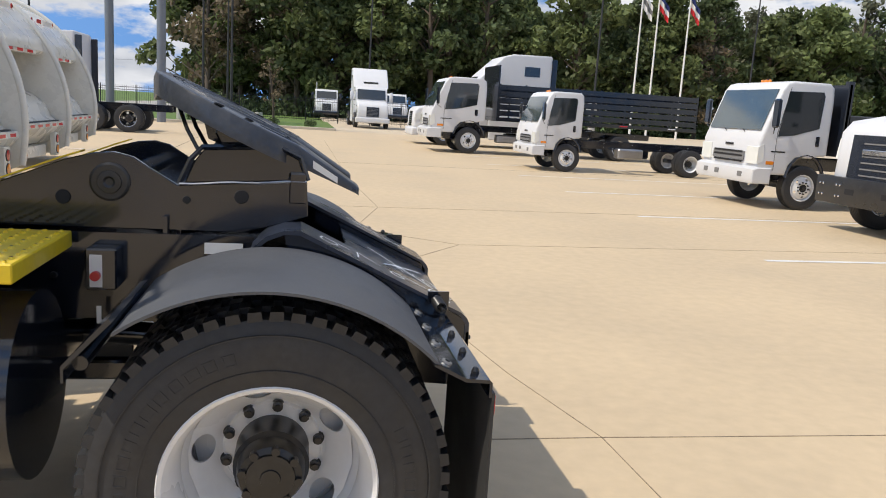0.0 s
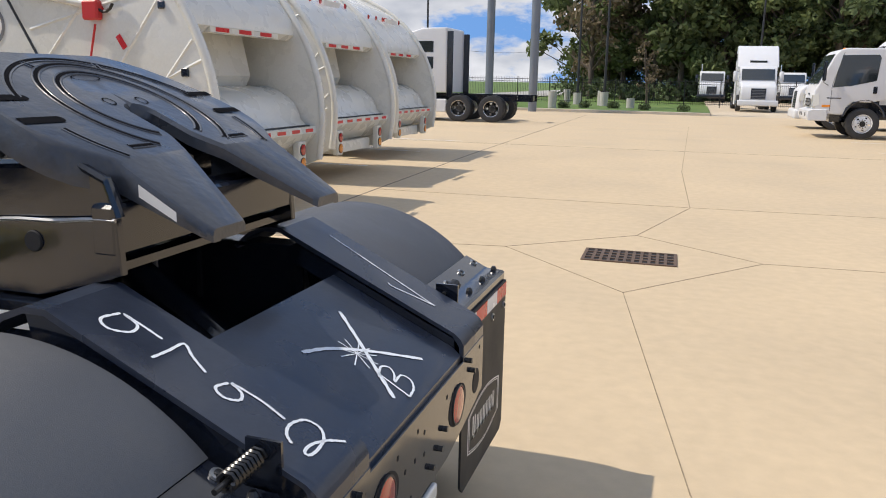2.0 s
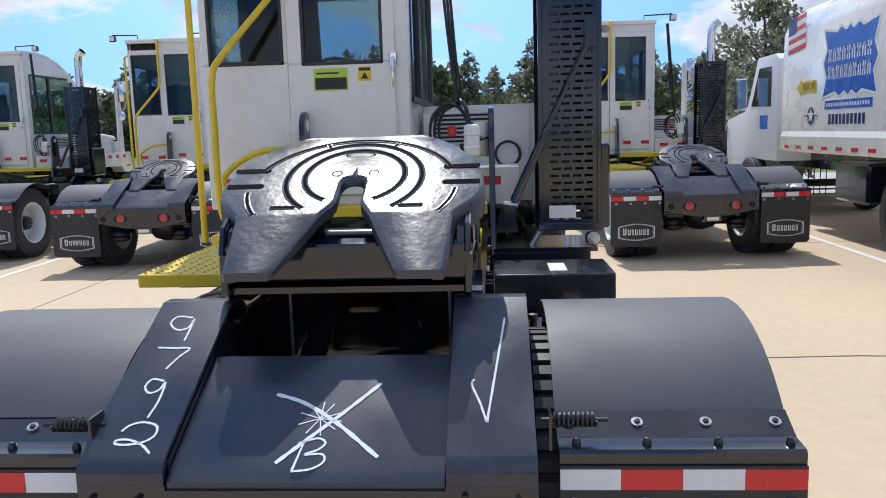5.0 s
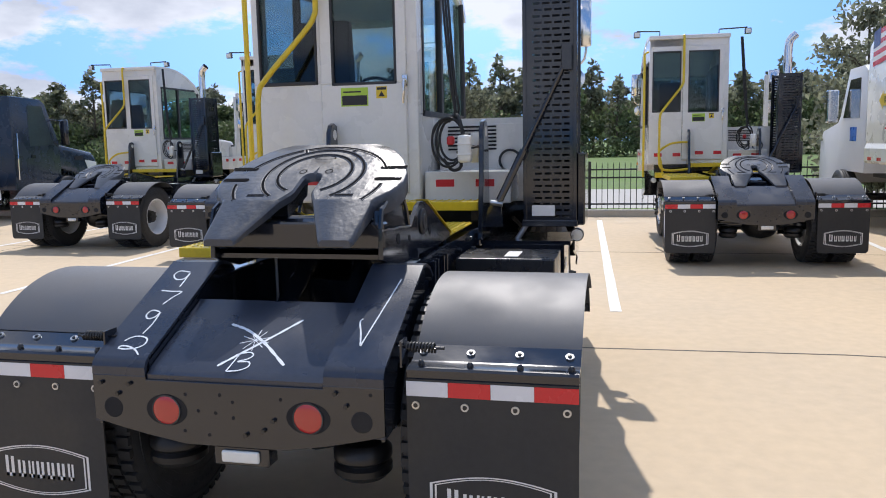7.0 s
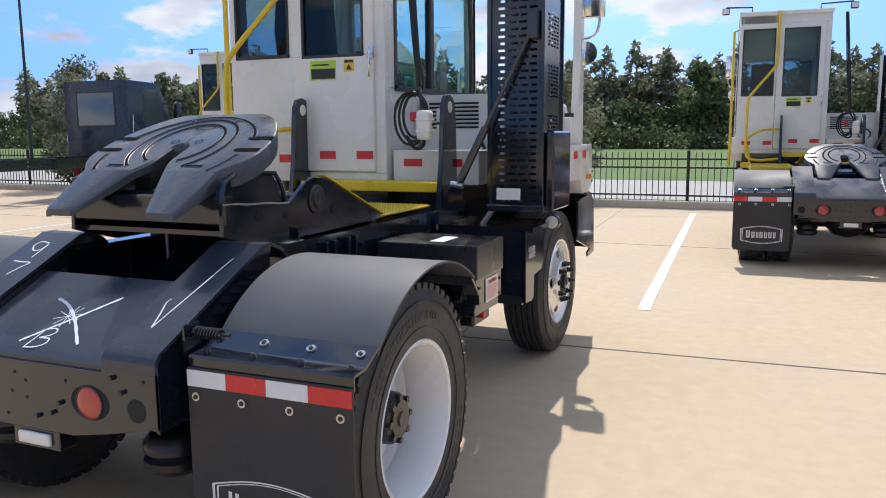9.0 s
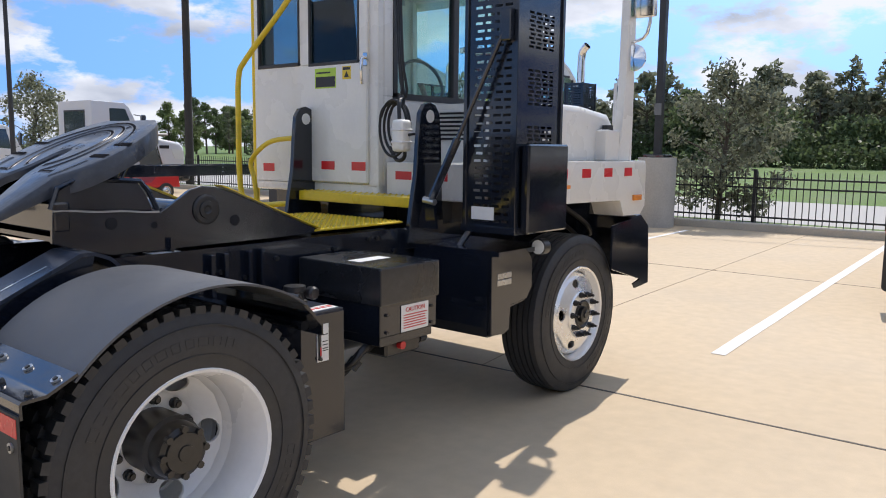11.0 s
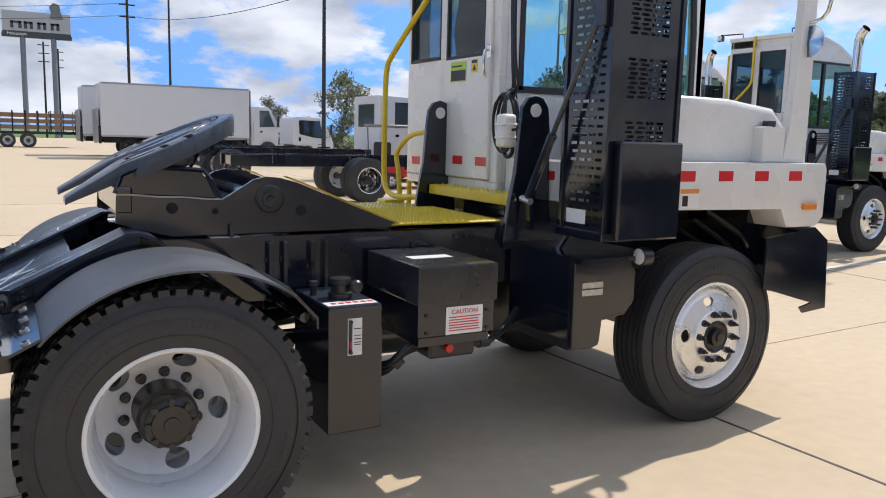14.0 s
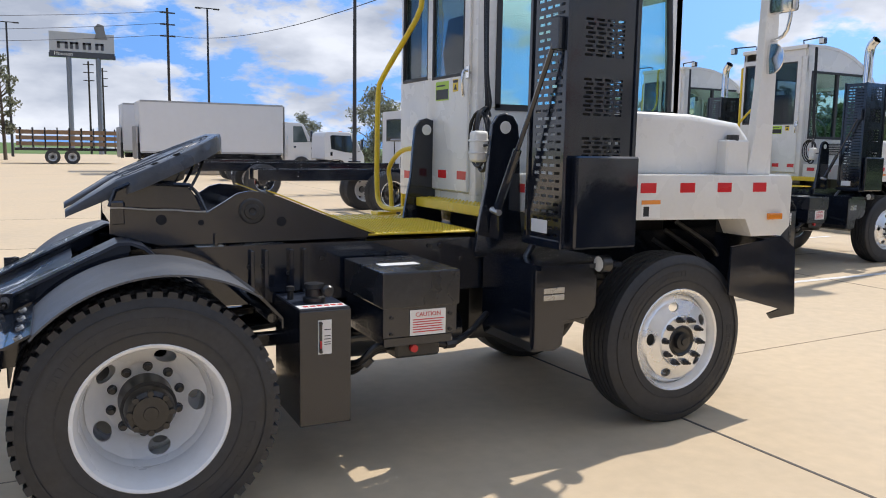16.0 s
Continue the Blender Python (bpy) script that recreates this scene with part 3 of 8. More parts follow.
def fender(parent, s):
    """Rear mudguard, angle bar and flap of one side; s: 1 for +y."""
    cx, cz, R = -0.060 if s > 0 else -0.020, 0.445, 0.655
    yi, yo = (0.622, 1.230) if s > 0 else (-0.612, -1.235)
    y_bolt = yi + s * 0.034 if s > 0 else -0.634
    y0, y1 = yi, yo
    dx = 0.022 if s > 0 else 0.040
    a_end = math.degrees(math.acos((0.402 + dx - cx) / R))
    bm = bmesh.new()
    n = 28
    rows_o, rows_i = [], []
    for k in range(n + 1):
        a = radians(a_end + (124.5 - a_end) * k / n)
        p = (cx + R * math.cos(a), cz + R * math.sin(a))
        q = (cx + (R - 0.008) * math.cos(a), cz + (R - 0.008) * math.sin(a))
        rows_o.append([(p[0], y0, p[1]), (p[0], y1, p[1])])
        rows_i.append([(q[0], y1, q[1]), (q[0], y0, q[1])])
    vo, vi = quad_strip(bm, rows_o), quad_strip(bm, rows_i)
    for a, b in zip(range(n), range(1, n + 1)):
        bm.faces.new((vo[a][1], vo[b][1], vi[b][0], vi[a][0]))
        bm.faces.new((vo[b][0], vo[a][0], vi[a][1], vi[b][1]))
    bm.faces.new((vo[0][0], vo[0][1], vi[0][0], vi[0][1])); bm.faces.new((vo[n][1], vo[n][0], vi[n][1], vi[n][0]))
    f = part("mudguard", bm, PLASTIC, parent, "black plastic half-round mudguard", 40)
    # rear angle bar with its flat
    ya, yb = sorted((yi, yo))
    prof = [(0.393 + dx, 0.910), (0.470 + dx, 0.872), (0.482 + dx, 0.867), (0.545 + dx, 0.863), (0.553 + dx, 0.855), (0.553 + dx, 0.812), (0.545 + dx, 0.812), (0.545 + dx, 0.853), (0.478 + dx, 0.857), (0.464 + dx, 0.864), (0.388 + dx, 0.902)]
    part("mudguard_bracket", P(prof, "y", ya, yb), BLACK, parent, "black steel angle bar", 30)
    # front bracket
    prof = [(-0.394, 1.006), (-0.508, 0.886), (-0.508, 0.850), (-0.515, 0.850), (-0.515, 0.893), (-0.400, 1.020)]
    part("mudguard_bracket", P(prof, "y", ya + 0.02, yb - 0.01), BLACK, parent, "black steel angle bar", 30)
    part("mudguard_stay", T([(-0.485, s * 0.44, 0.885), (-0.485, s * 1.15, 0.880)], 0.020, 10), BLACK, parent)
    # flap
    bm = bmesh.new()
    d = s * 0.006
    fl = [(yi, 0.825), (yo, 0.825), (yo, 0.22), (yo - 5 * d, 0.19), (yi + 5 * d, 0.19), (yi, 0.22)]
    prism(bm, fl, "x", 0.554 + dx, 0.562 + dx)
    part("mud_flap", bm, FLAP, parent, "black rubber mud flap")
    q = (yo - yi) / 4
    for k in range(4):
        a, b = sorted((yi + q * k, yi + q * (k + 1) - s * 0.001))
        part("reflective_tape", B(0.5625 + dx, 0.564 + dx, a, b, 0.764, 0.818), SILVER if k % 2 == 0 else RED, parent, "white reflective tape" if k % 2 == 0 else "red reflective tape")
    logo_plate(parent, 0.5632 + dx, yi + s * 0.306, 0.375, 0.455, 0.21)
    for k in range(4):
        y = y_bolt + s * 0.178 * k
        bm = lathe(bmesh.new(), [(0.0145, 0.562), (0.0145, 0.568), (0.0085, 0.568), (0.0085, 0.562)], 16, "x", (dx, y, 0.731), closed=True)
        w = part("washer", bm, ZINC, parent, "bright zinc washer")
        part("bolt_head", lathe(bmesh.new(), [(0.0075, 0.562), (0.0075, 0.571), (0.001, 0.572)], 8, "x", (dx, y, 0.731)), HUB, w)
        bm = lathe(bmesh.new(), [(0.0155, 0), (0.0155, 0.006), (0.0085, 0.006), (0.0085, 0)], 16, "z", closed=True)
        w = part("washer", bm, ZINC, parent, "bright zinc washer")
        w.matrix_basis = pose(0.434 + dx, y, 0.8905, 0, 26, 0)
        part("bolt_head", lathe(bmesh.new(), [(0.0075, 0), (0.0075, 0.010), (0.001, 0.011)], 8, "z"), HUB, w)
        part("bolt", lathe(bmesh.new(), [(0.012, 0.862), (0.012, 0.872), (0.007, 0.882), (0.001, 0.883)], 8, "z", (0.515 + dx, y + s * 0.012, 0)), HUB, parent)
    # spring and its lug on the deck's side
    yr = yi - s * 0.022
    pts = [(0.500 + dx + 0.017 * math.cos(k * 0.9), yr + s * (0.012 + 0.0017 * k), 0.925 + 0.017 * math.sin(k * 0.9)) for k in range(64)]
    part("coil_spring", T(pts, 0.0046, 5), HUB, parent, "black coil spring", 60)
    part("spring_rod", C((0.500 + dx, yr - s * 0.02, 0.925), (0.500 + dx, yr + s * 0.150, 0.925), 0.006, 8), HUB, parent)
    part("spring_lug", B(0.470 + dx, 0.545 + dx, yr - 0.004, yr + 0.004, 0.86, 0.955), BLACK, parent)


def tread_plate(parent, x0, x1, y0, y1, z, th, label, pitch=0.036, holes=True):
    bm = B(x0, x1, y0, y1, z - th, z, bevel=0.004)
    nx, ny = int((x1 - x0) / pitch), int((y1 - y0) / pitch)
    for i in range(nx):
        for j in range(ny):
            cx, cy = x0 + (i + 0.5) * (x1 - x0) / nx, y0 + (j + 0.5 + 0.0) * (y1 - y0) / ny
            r = 0.011 if (i + j) % 2 else 0.008
            tip = [bm.verts.new((cx + r * 0.55 * math.cos(a), cy + r * 0.55 * math.sin(a), z + 0.006)) for a in (0, 1.26, 2.51, 3.77, 5.03)]
            base = [bm.verts.new((cx + r * math.cos(a), cy + r * math.sin(a), z)) for a in (0, 1.26, 2.51, 3.77, 5.03)]
            for k in range(5):
                bm.faces.new((base[k], base[(k + 1) % 5], tip[(k + 1) % 5], tip[k]))
    o = part("tread_plate", bm, YELLOW, parent, label)
    bm = bmesh.new()
    for i in range(nx):
        for j in range(ny):
            if (i + j) % 2:
                cx, cy = x0 + (i + 0.5) * (x1 - x0) / nx, y0 + (j + 0.5) * (y1 - y0) / ny
                vs = [bm.verts.new((cx + 0.0058 * math.cos(a), cy + 0.0058 * math.sin(a), z + 0.0066)) for a in (0, 1.26, 2.51, 3.77, 5.03)]
                bm.faces.new(vs)
    tagged(part("drain_hole", bm, DARK, o, "dark spots for the shade in punched drain holes"), kind="stuff")
    return o


def fifth_wheel(parent):
    """Coupling plate, tipped down to the rear, with a kink where the forks begin."""
    s1, s2, kink = -0.458, -0.645, 0.05
    def top(x):
        z = 1.4475 + s1 * min(x, kink) + s2 * max(0.0, x - kink)
        # rolled front lip
        return z - (0.0 if x > -0.455 else 0.7 * (-0.455 - x) ** 0.5 * 0.17 + (-0.455 - x) * 0.5)
    half = [(-0.485, 0.0), (-0.482, 0.10), (-0.474, 0.16), (-0.455, 0.225), (-0.425, 0.285), (-0.38, 0.335), (-0.32, 0.378), (-0.25, 0.415), (-0.18, 0.436), (-0.11, 0.440), (-0.06, 0.430), (-0.015, 0.405), (0.02, 0.372), (0.045, 0.350), (0.06, 0.344), (0.12, 0.340), (0.262, 0.328), (0.275, 0.318)]
    edge = [(-0.182, 0.0), (-0.176, 0.020), (-0.165, 0.032), (-0.14, 0.040), (-0.03, 0.040), (-0.01, 0.046), (0.05, 0.078), (0.265, 0.178), (0.275, 0.188)]
    bm = bmesh.new()
    th = 0.040
    # strips across x, each side, so that the plate bends along the kink
    xs = sorted({p[0] for p in half + edge} | {-0.30, -0.24, 0.035, 0.05, 0.065})
    def follow(line, x, low, high):
        if x <= line[0][0]:
            return low
        for (xa, ya), (xb, yb) in zip(line, line[1:]):
            if xa <= x <= xb:
                return ya + (yb - ya) * (x - xa) / max(1e-6, xb - xa)
        return high
    for sgn in (1, -1):
        rows_t, rows_b = [], []
        for x in xs:
            a = follow(edge, x, 0.0, 0.188)
            b = max(follow(half, x, 0.001, 0.318), a + 1e-3)
            drop = th if x > -0.44 else 0.07
            rim = min(0.014, (b - a) * 0.4)
            skirt = 0.085 - 0.055 * min(1.0, max(0.0, (x - 0.0) / 0.26))
            drop = min(drop, skirt - 0.004)
            lip = min(0.010, (b - a) * 0.3) if x > -0.185 else 0.0
            pts_t = [(x, sgn * a, top(x) - lip), (x, sgn * (a + lip), top(x)), (x, sgn * (a + (b - a) * 0.5), top(x)), (x, sgn * (b - rim), top(x)), (x, sgn * (b - rim * 0.3), top(x) - 0.004), (x, sgn * b, top(x) - 0.014), (x, sgn * b, top(x) - skirt)]
            rows_t.append(pts_t)
            rows_b.append([(x, sgn * a, top(x) - drop), (x, sgn * (a + (b - a) * 0.6), top(x) - drop), (x, sgn * max(a, b - 0.03), top(x) - drop), (x, sgn * max(a, b - 0.028), top(x) - skirt), (x, sgn * b, top(x) - skirt)])
        vt, vb = quad_strip(bm, rows_t), quad_strip(bm, rows_b)
        for i in range(len(xs) - 1):
            if xs[i] >= -0.183:
                bm.faces.new((vt[i][0], vt[i + 1][0], vb[i + 1][0], vb[i][0]))
        k = len(xs) - 1
        bm.faces.new(vt[k] + [vb[k][3], vb[k][2], vb[k][1], vb[k][0]])
        bm.faces.new([vt[0][0], vb[0][0], vb[0][1], vb[0][2], vb[0][3]] + vt[0][:0:-1])
    plate = part("coupling_plate", bm, IRON, parent, "black painted cast coupling plate with a jaw slot", 38)
    # grease grooves: flat dark strips for their shade, added ridges catch edge glints
    def put(x, y, up=0.0015):
        return (x, y, top(x) + up)
    def oval(cx, r, wide, a0, a1, n=36):
        return [(cx + r * math.cos(radians(a0 + (a1 - a0) * k / n)), wide * r * math.sin(radians(a0 + (a1 - a0) * k / n))) for k in range(n + 1)]
    lines = [oval(-0.180, 0.170, 1.0, 28, 332), oval(-0.165, 0.230, 1.0, 38, 322), oval(-0.115, 0.308, 1.12, 111, 249)]
    for sg in (1, -1):
        lines += [oval(-0.115, 0.308, 1.12, sg * 84, sg * 58, 10), [(0.012, sg * 0.165), (0.012, sg * 0.245)], [(-0.372, sg * 0.118), (-0.402, sg * 0.130)]]
    for pts in lines:
        n = len(pts)
        rows, ridges = [], ([], [])
        for i, p in enumerate(pts):
            d = Vector((pts[min(i + 1, n - 1)][0] - pts[max(i - 1, 0)][0], pts[min(i + 1, n - 1)][1] - pts[max(i - 1, 0)][1])).normalized()
            q = Vector((-d.y, d.x)) * 0.0052
            rows.append([put(p[0] - q.x, p[1] - q.y), put(p[0] + q.x, p[1] + q.y)])
            ridges[0].append(put(p[0] - q.x * 1.5, p[1] - q.y * 1.5, -0.0015)); ridges[1].append(put(p[0] + q.x * 1.5, p[1] + q.y * 1.5, -0.0015))
        bm = bmesh.new()
        quad_strip(bm, rows)
        groove = part("grease_groove", bm, GROOVE, plate)
        for l in ridges:
            part("glint_ridge", T(l, 0.0042, 6), IRON, groove, "", 60)
    for sg in (1, -1):
        for x in (-0.221, -0.120):
            bm = bmesh.new()
            pts = [(x + 0.013 * math.cos(a), sg * (0.312 + 0.013 * math.sin(a))) for a in [math.pi * (1 + k / 6) for k in range(7)]]
            pts += [(x + 0.013, sg * 0.424), (x - 0.013, sg * 0.424)]
            bm.faces.new([bm.verts.new(put(*p, 0.002)) for p in pts])
            part("relief_slot", bm, GROOVE, plate)
        bm = bmesh.new()
        ring_strip(bm, 0.0165, 0.004, 0, 360, lambda a, b: put(a - 0.192, b + sg * 0.063), 20)
        part("plug_ring", bm, GROOVE, plate)
    bm = bmesh.new()
    ring_strip(bm, 0.034, 0.004, 0, 360, lambda a, b: put(-0.318 + a * 0.42, b * 1.5), 24)
    part("cast_badge", bm, GROOVE, plate)
    # label on the side of one fork
    bm = bmesh.new()
    vs = [bm.verts.new((x, -0.3425 + (x - 0.085) * 0.07, top(x) - d)) for x, d in ((0.105, 0.018), (0.195, 0.017), (0.195, 0.039), (0.105, 0.046))]
    bm.faces.new(vs)
    o = part("warning_sticker", bm, LABEL, plate, "white and red warning sticker")
    # jaw block, rib and pivot brackets under the plate
    for sg in (1, -1):
        part("jaw_block", P([(-0.30, 1.50), (-0.05, 1.39), (-0.05, 1.33), (-0.28, 1.42)], "y", sg * 0.125 - 0.04, sg * 0.125 + 0.04), BLACK, parent)
    part("cross_rib", P([(0.02, 1.34), (0.06, 1.32), (0.06, 1.24), (0.02, 1.26)], "y", -0.33, 0.33), BLACK, parent)
    for s in (1, -1):
        part("pivot_bracket", P([(-0.22, 1.53), (0.02, 1.43), (-0.01, 1.36), (-0.10, 1.33), (-0.19, 1.36), (-0.24, 1.45)], "y", s * 0.30 - 0.02, s * 0.30 + 0.02, bevel=0.006), BLACK, parent)
        part("pivot_pin", C((-0.10, s * 0.33, 1.375), (-0.10, s * 0.36, 1.375), 0.024, 14), HUB, parent)
        part("tilt_spring", T([(-0.40, s * 0.12, 1.56), (-0.36, s * 0.13, 1.45), (-0.30, s * 0.14, 1.34)], 0.008, 8), BLACK, parent)


def saddle(parent):
    """Lifting boom with its two side plates."""
    out = [(-1.24, 1.130), (-0.94, 1.250), (-0.72, 1.340), (-0.63, 1.366), (-0.56, 1.372), (-0.50, 1.358), (-0.45, 1.325), (-0.355, 1.268), (0.085, 1.300), (0.092, 1.175), (0.02, 1.150), (-0.14, 1.108), (-0.94, 1.112), (-1.24, 1.116)]
    for s in (1, -1):
        y = s * 0.385
        part("boom_plate", P(out, "y", y - 0.011, y + 0.011, bevel=0.003), BLACK, parent, "black boom side plate", 30)
        part("boom_boss", L([(0.066, 0), (0.066, 0.006), (0.058, 0.010), (0.040, 0.010), (0.038, 0.016), (0.020, 0.017), (0.012, 0.012), (0.001, 0.012)], 28, "y", (-0.575, 0, 1.270)), HUB, parent).matrix_basis = pose(0, s * 0.396, 0, 0, 0, 0) if s > 0 else Matrix.Translation((0, -0.396, 0)) @ Matrix.Diagonal((1, -1, 1, 1))
        for x, z, r in ((-0.725, 1.213, 0.025), (-0.325, 1.218, 0.014), (-0.14, 1.236, 0.025)):
            part("lightening_hole", L([(r, 0.0005), (r * 0.9, -0.004), (0.001, -0.004)], 20, "y", (x, y + s * 0.013, z)), DARK, parent)
        part("saddle_bracket", P([(-0.335, 1.275), (-0.300, 1.355), (-0.27, 1.395), (-0.02, 1.410), (0.055, 1.375), (0.082, 1.300)], "y", y - 0.016 - s * 0.02, y + 0.016 - s * 0.02, bevel=0.004), BLACK, parent, "", 30)
        part("bracket_rim", T([(-0.352, y, 1.272), (-0.312, y, 1.36), (-0.275, y, 1.402), (-0.02, y, 1.418), (0.06, y, 1.382), (0.088, y, 1.302)], 0.011, 6), BLACK, parent)
        part("weld_bead", T([(-0.35 + 0.0435 * k, y + s * 0.011, 1.272 + 0.0026 * k + 0.002 * math.sin(k * 5)) for k in range(11)], 0.005, 5), STEEL, parent)
        # yellow edge guard on top of the boom
        strip = [(-1.24, 1.136), (-0.94, 1.256), (-0.72, 1.346), (-0.66, 1.368), (-0.66, 1.374), (-0.72, 1.352), (-0.94, 1.262), (-1.24, 1.142)]
        part("edge_guard", P(strip, "y", y - 0.045, y + 0.018), YELLOW, parent, "yellow anti-slip edge strip")
    part("boom_tube", C((-0.575, -0.37, 1.245), (-0.575, 0.37, 1.245), 0.055, 24), BLACK, parent, "", 30)
    part("boom_floor", P([(-1.20, 1.12), (-0.55, 1.19), (0.05, 1.19), (0.05, 1.17), (-0.55, 1.17), (-1.20, 1.10)], "y", -0.37, 0.37), BLACK, parent)
    part("saddle_floor", P([(-0.52, 1.255), (-0.36, 1.235), (0.03, 1.255), (0.03, 1.24), (-0.36, 1.22), (-0.52, 1.24)], "y", -0.37, 0.37), BLACK, parent)
    part("saddle_beam", B(0.02, 0.085, -0.40, 0.40, 1.215, 1.33, bevel=0.008), BLACK, parent)
    for y in (-0.20, 0.20):
        part("lift_cylinder", C((-0.45, y * 0.6, 1.15), (-0.05, y, 0.80), 0.045, 14), BLACK, parent)
        part("cylinder_rod", C((-0.365, y * 1.5, 1.12), (-0.365, y * 1.5, 0.84), 0.008, 8), STEEL, parent, "bright thin rod")


def deck(parent, chalked=True):
    """Sloped tail between the rear wheels, with the chalk marks."""
    old = set(parent.children)
    def zr(x):
        return 0.862 + (0.615 - x) * 0.482
    for s in (1, -1):
        a, b = sorted((s * 0.355, s * 0.578))
        prof = [(-0.13, 1.075), (-0.08, 1.120), (-0.02, 1.142), (0.035, 1.142), (0.60, zr(0.60)), (0.620, 0.852), (0.630, 0.832), (0.630, 0.615), (0.616, 0.615), (0.616, 0.828), (0.594, zr(0.594) - 0.012), (0.03, 1.128), (-0.02, 1.128), (-0.075, 1.106), (-0.12, 1.066)]
        part("tail_ramp", P(prof, "y", a, b), DECK, parent, "black sloped tail plate with chalk marks", 25)
        part("ramp_skirt", P([(-0.02, 1.128), (0.03, 1.128), (0.60, 0.852), (0.616, 0.84), (0.616, 0.60), (0.35, 0.62), (0.05, 0.80)], "y", s * 0.560, s * 0.572), BLACK, parent)
        part("ramp_wall", P([(0.10, 1.09), (0.60, 0.852), (0.60, 0.79), (0.18, 0.99), (0.10, 1.03)], "y", s * 0.352, s * 0.362), BLACK, parent)
    part("deck_plate", P([(0.215, zr(0.215) - 0.042), (0.595, zr(0.595) - 0.042), (0.622, 0.806), (0.622, 0.780), (0.59, zr(0.59) - 0.056), (0.215, zr(0.215) - 0.054)], "y", -0.350, 0.350), DECK, parent, "black sloped deck plate with a chalk cross", 25)
    panel = [(-0.578, 0.80), (-0.578, 0.625), (-0.50, 0.605), (-0.36, 0.575), (-0.20, 0.548), (0.20, 0.548), (0.36, 0.575), (0.50, 0.605), (0.578, 0.625), (0.578, 0.80), (0.352, 0.80), (0.352, 0.788), (-0.352, 0.788), (-0.352, 0.80)]
    part("tail_panel", P(panel, "x", 0.618, 0.632, bevel=0.002), BLACK, parent, "black tail panel with bolt holes")
    for s in (1, -1):
        oval = [(s * 0.282 + 0.012 + 0.084 * math.cos(2 * math.pi * k / 32), 0.676 + 0.060 * math.sin(2 * math.pi * k / 32)) for k in range(32)]
        part("lamp_recess", P(oval, "x", 0.6305, 0.6335), DARK, parent, "dark oval for the shade in the lamp opening")
        part("tail_lamp", L([(0.054, 0.632), (0.054, 0.6365), (0.047, 0.639), (0.028, 0.641), (0.001, 0.6415)], 28, "x", (0, s * 0.282 + 0.012, 0.676)), REDLENS, parent, "round red tail lamp", 50)
        part("lamp_ring", L([(0.059, 0.633), (0.059, 0.638), (0.054, 0.638), (0.054, 0.633)], 28, "x", (0, s * 0.282 + 0.012, 0.676), closed=True), RUBBER, parent, "", 40)
        part("panel_hole", L([(0.040, 0.6325), (0.034, 0.634), (0.001, 0.6335)], 24, "x", (0, s * 0.495, 0.674)), DARK, parent)
        part("air_bag", L([(0.09, 0.36), (0.115, 0.385), (0.115, 0.41), (0.10, 0.425), (0.115, 0.44), (0.115, 0.47), (0.09, 0.50)], 24, "z", (0.36, s * 0.40, 0)), WIRE, parent, "", 40)
    rng = random.Random(5)
    for y, z in [(-0.19, 0.74), (-0.05, 0.745), (-0.14, 0.68), (-0.07, 0.675), (0.0, 0.72), (0.0, 0.66), (0.12, 0.62), (0.05, 0.60), (-0.2, 0.60), (-0.1, 0.59), (0.19, 0.74), (0.16, 0.66), (-0.42, 0.77), (-0.54, 0.77), (0.40, 0.775), (0.53, 0.775), (0.44, 0.73), (-0.47, 0.73)]:
        if rng.random() < 0.55:
            part("panel_bolt", C((0.632, y, z), (0.645, y, z), 0.0085, 8), HUB, parent)
        else:
            part("bolt_hole", L([(0.007, 0.6325), (0.001, 0.633)], 12, "x", (0, y, z)), DARK, parent)
    part("plate_lamp_bracket", B(0.55, 0.625, -0.09, 0.13, 0.475, 0.548, bevel=0.004), BLACK, parent)
    part("plate_lamp", B(0.622, 0.640, -0.055, 0.095, 0.49, 0.535, bevel=0.010, seg=3), CLEAR, parent, "clear oblong plate lamp")
    # chalk: figures on one ramp, a tick on the other, a cross and a letter on the plate
    def on_ramp(v, u):
        return (v, u, zr(v) + 0.002)
    def on_deck(v, u):
        return (v, u, zr(v) - 0.040)
    def chalk(lines, put, w=0.0065, lab="white chalk figure"):
        for st in lines:
            bm = bmesh.new()
            stroke(bm, st, w, put)
            part("chalk_mark", bm, CHALK, parent, lab)
    if chalked:
        chalk([[(0.109, -0.454), (0.103, -0.504), (0.131, -0.518), (0.160, -0.489), (0.152, -0.456), (0.114, -0.450), (0.160, -0.448), (0.206, -0.449)]], on_ramp)
        chalk([[(0.233, -0.519), (0.236, -0.468), (0.238, -0.421), (0.272, -0.442), (0.317, -0.463)]], on_ramp)
        chalk([[(0.361, -0.450), (0.354, -0.486), (0.380, -0.498), (0.403, -0.478), (0.393, -0.454), (0.365, -0.445), (0.430, -0.440), (0.487, -0.448)]], on_ramp)
        chalk([[(0.530, -0.501), (0.511, -0.486), (0.501, -0.454), (0.512, -0.414), (0.541, -0.406), (0.563, -0.429), (0.571, -0.471), (0.568, -0.501), (0.557, -0.500), (0.556, -0.470), (0.571, -0.430), (0.597, -0.398)]], on_ramp)
        chalk([[(0.127, 0.509), (0.247, 0.492), (0.507, 0.455)], [(0.507, 0.455), (0.444, 0.437), (0.384, 0.415), (0.364, 0.421)]], on_ramp, 0.0062, "white chalk tick")
        chalk([[(0.360, -0.131), (0.391, -0.046), (0.456, 0.053), (0.563, 0.178)], [(0.324, 0.159), (0.423, 0.069), (0.506, -0.011), (0.580, -0.082)]], on_deck, 0.011, "white chalk cross")
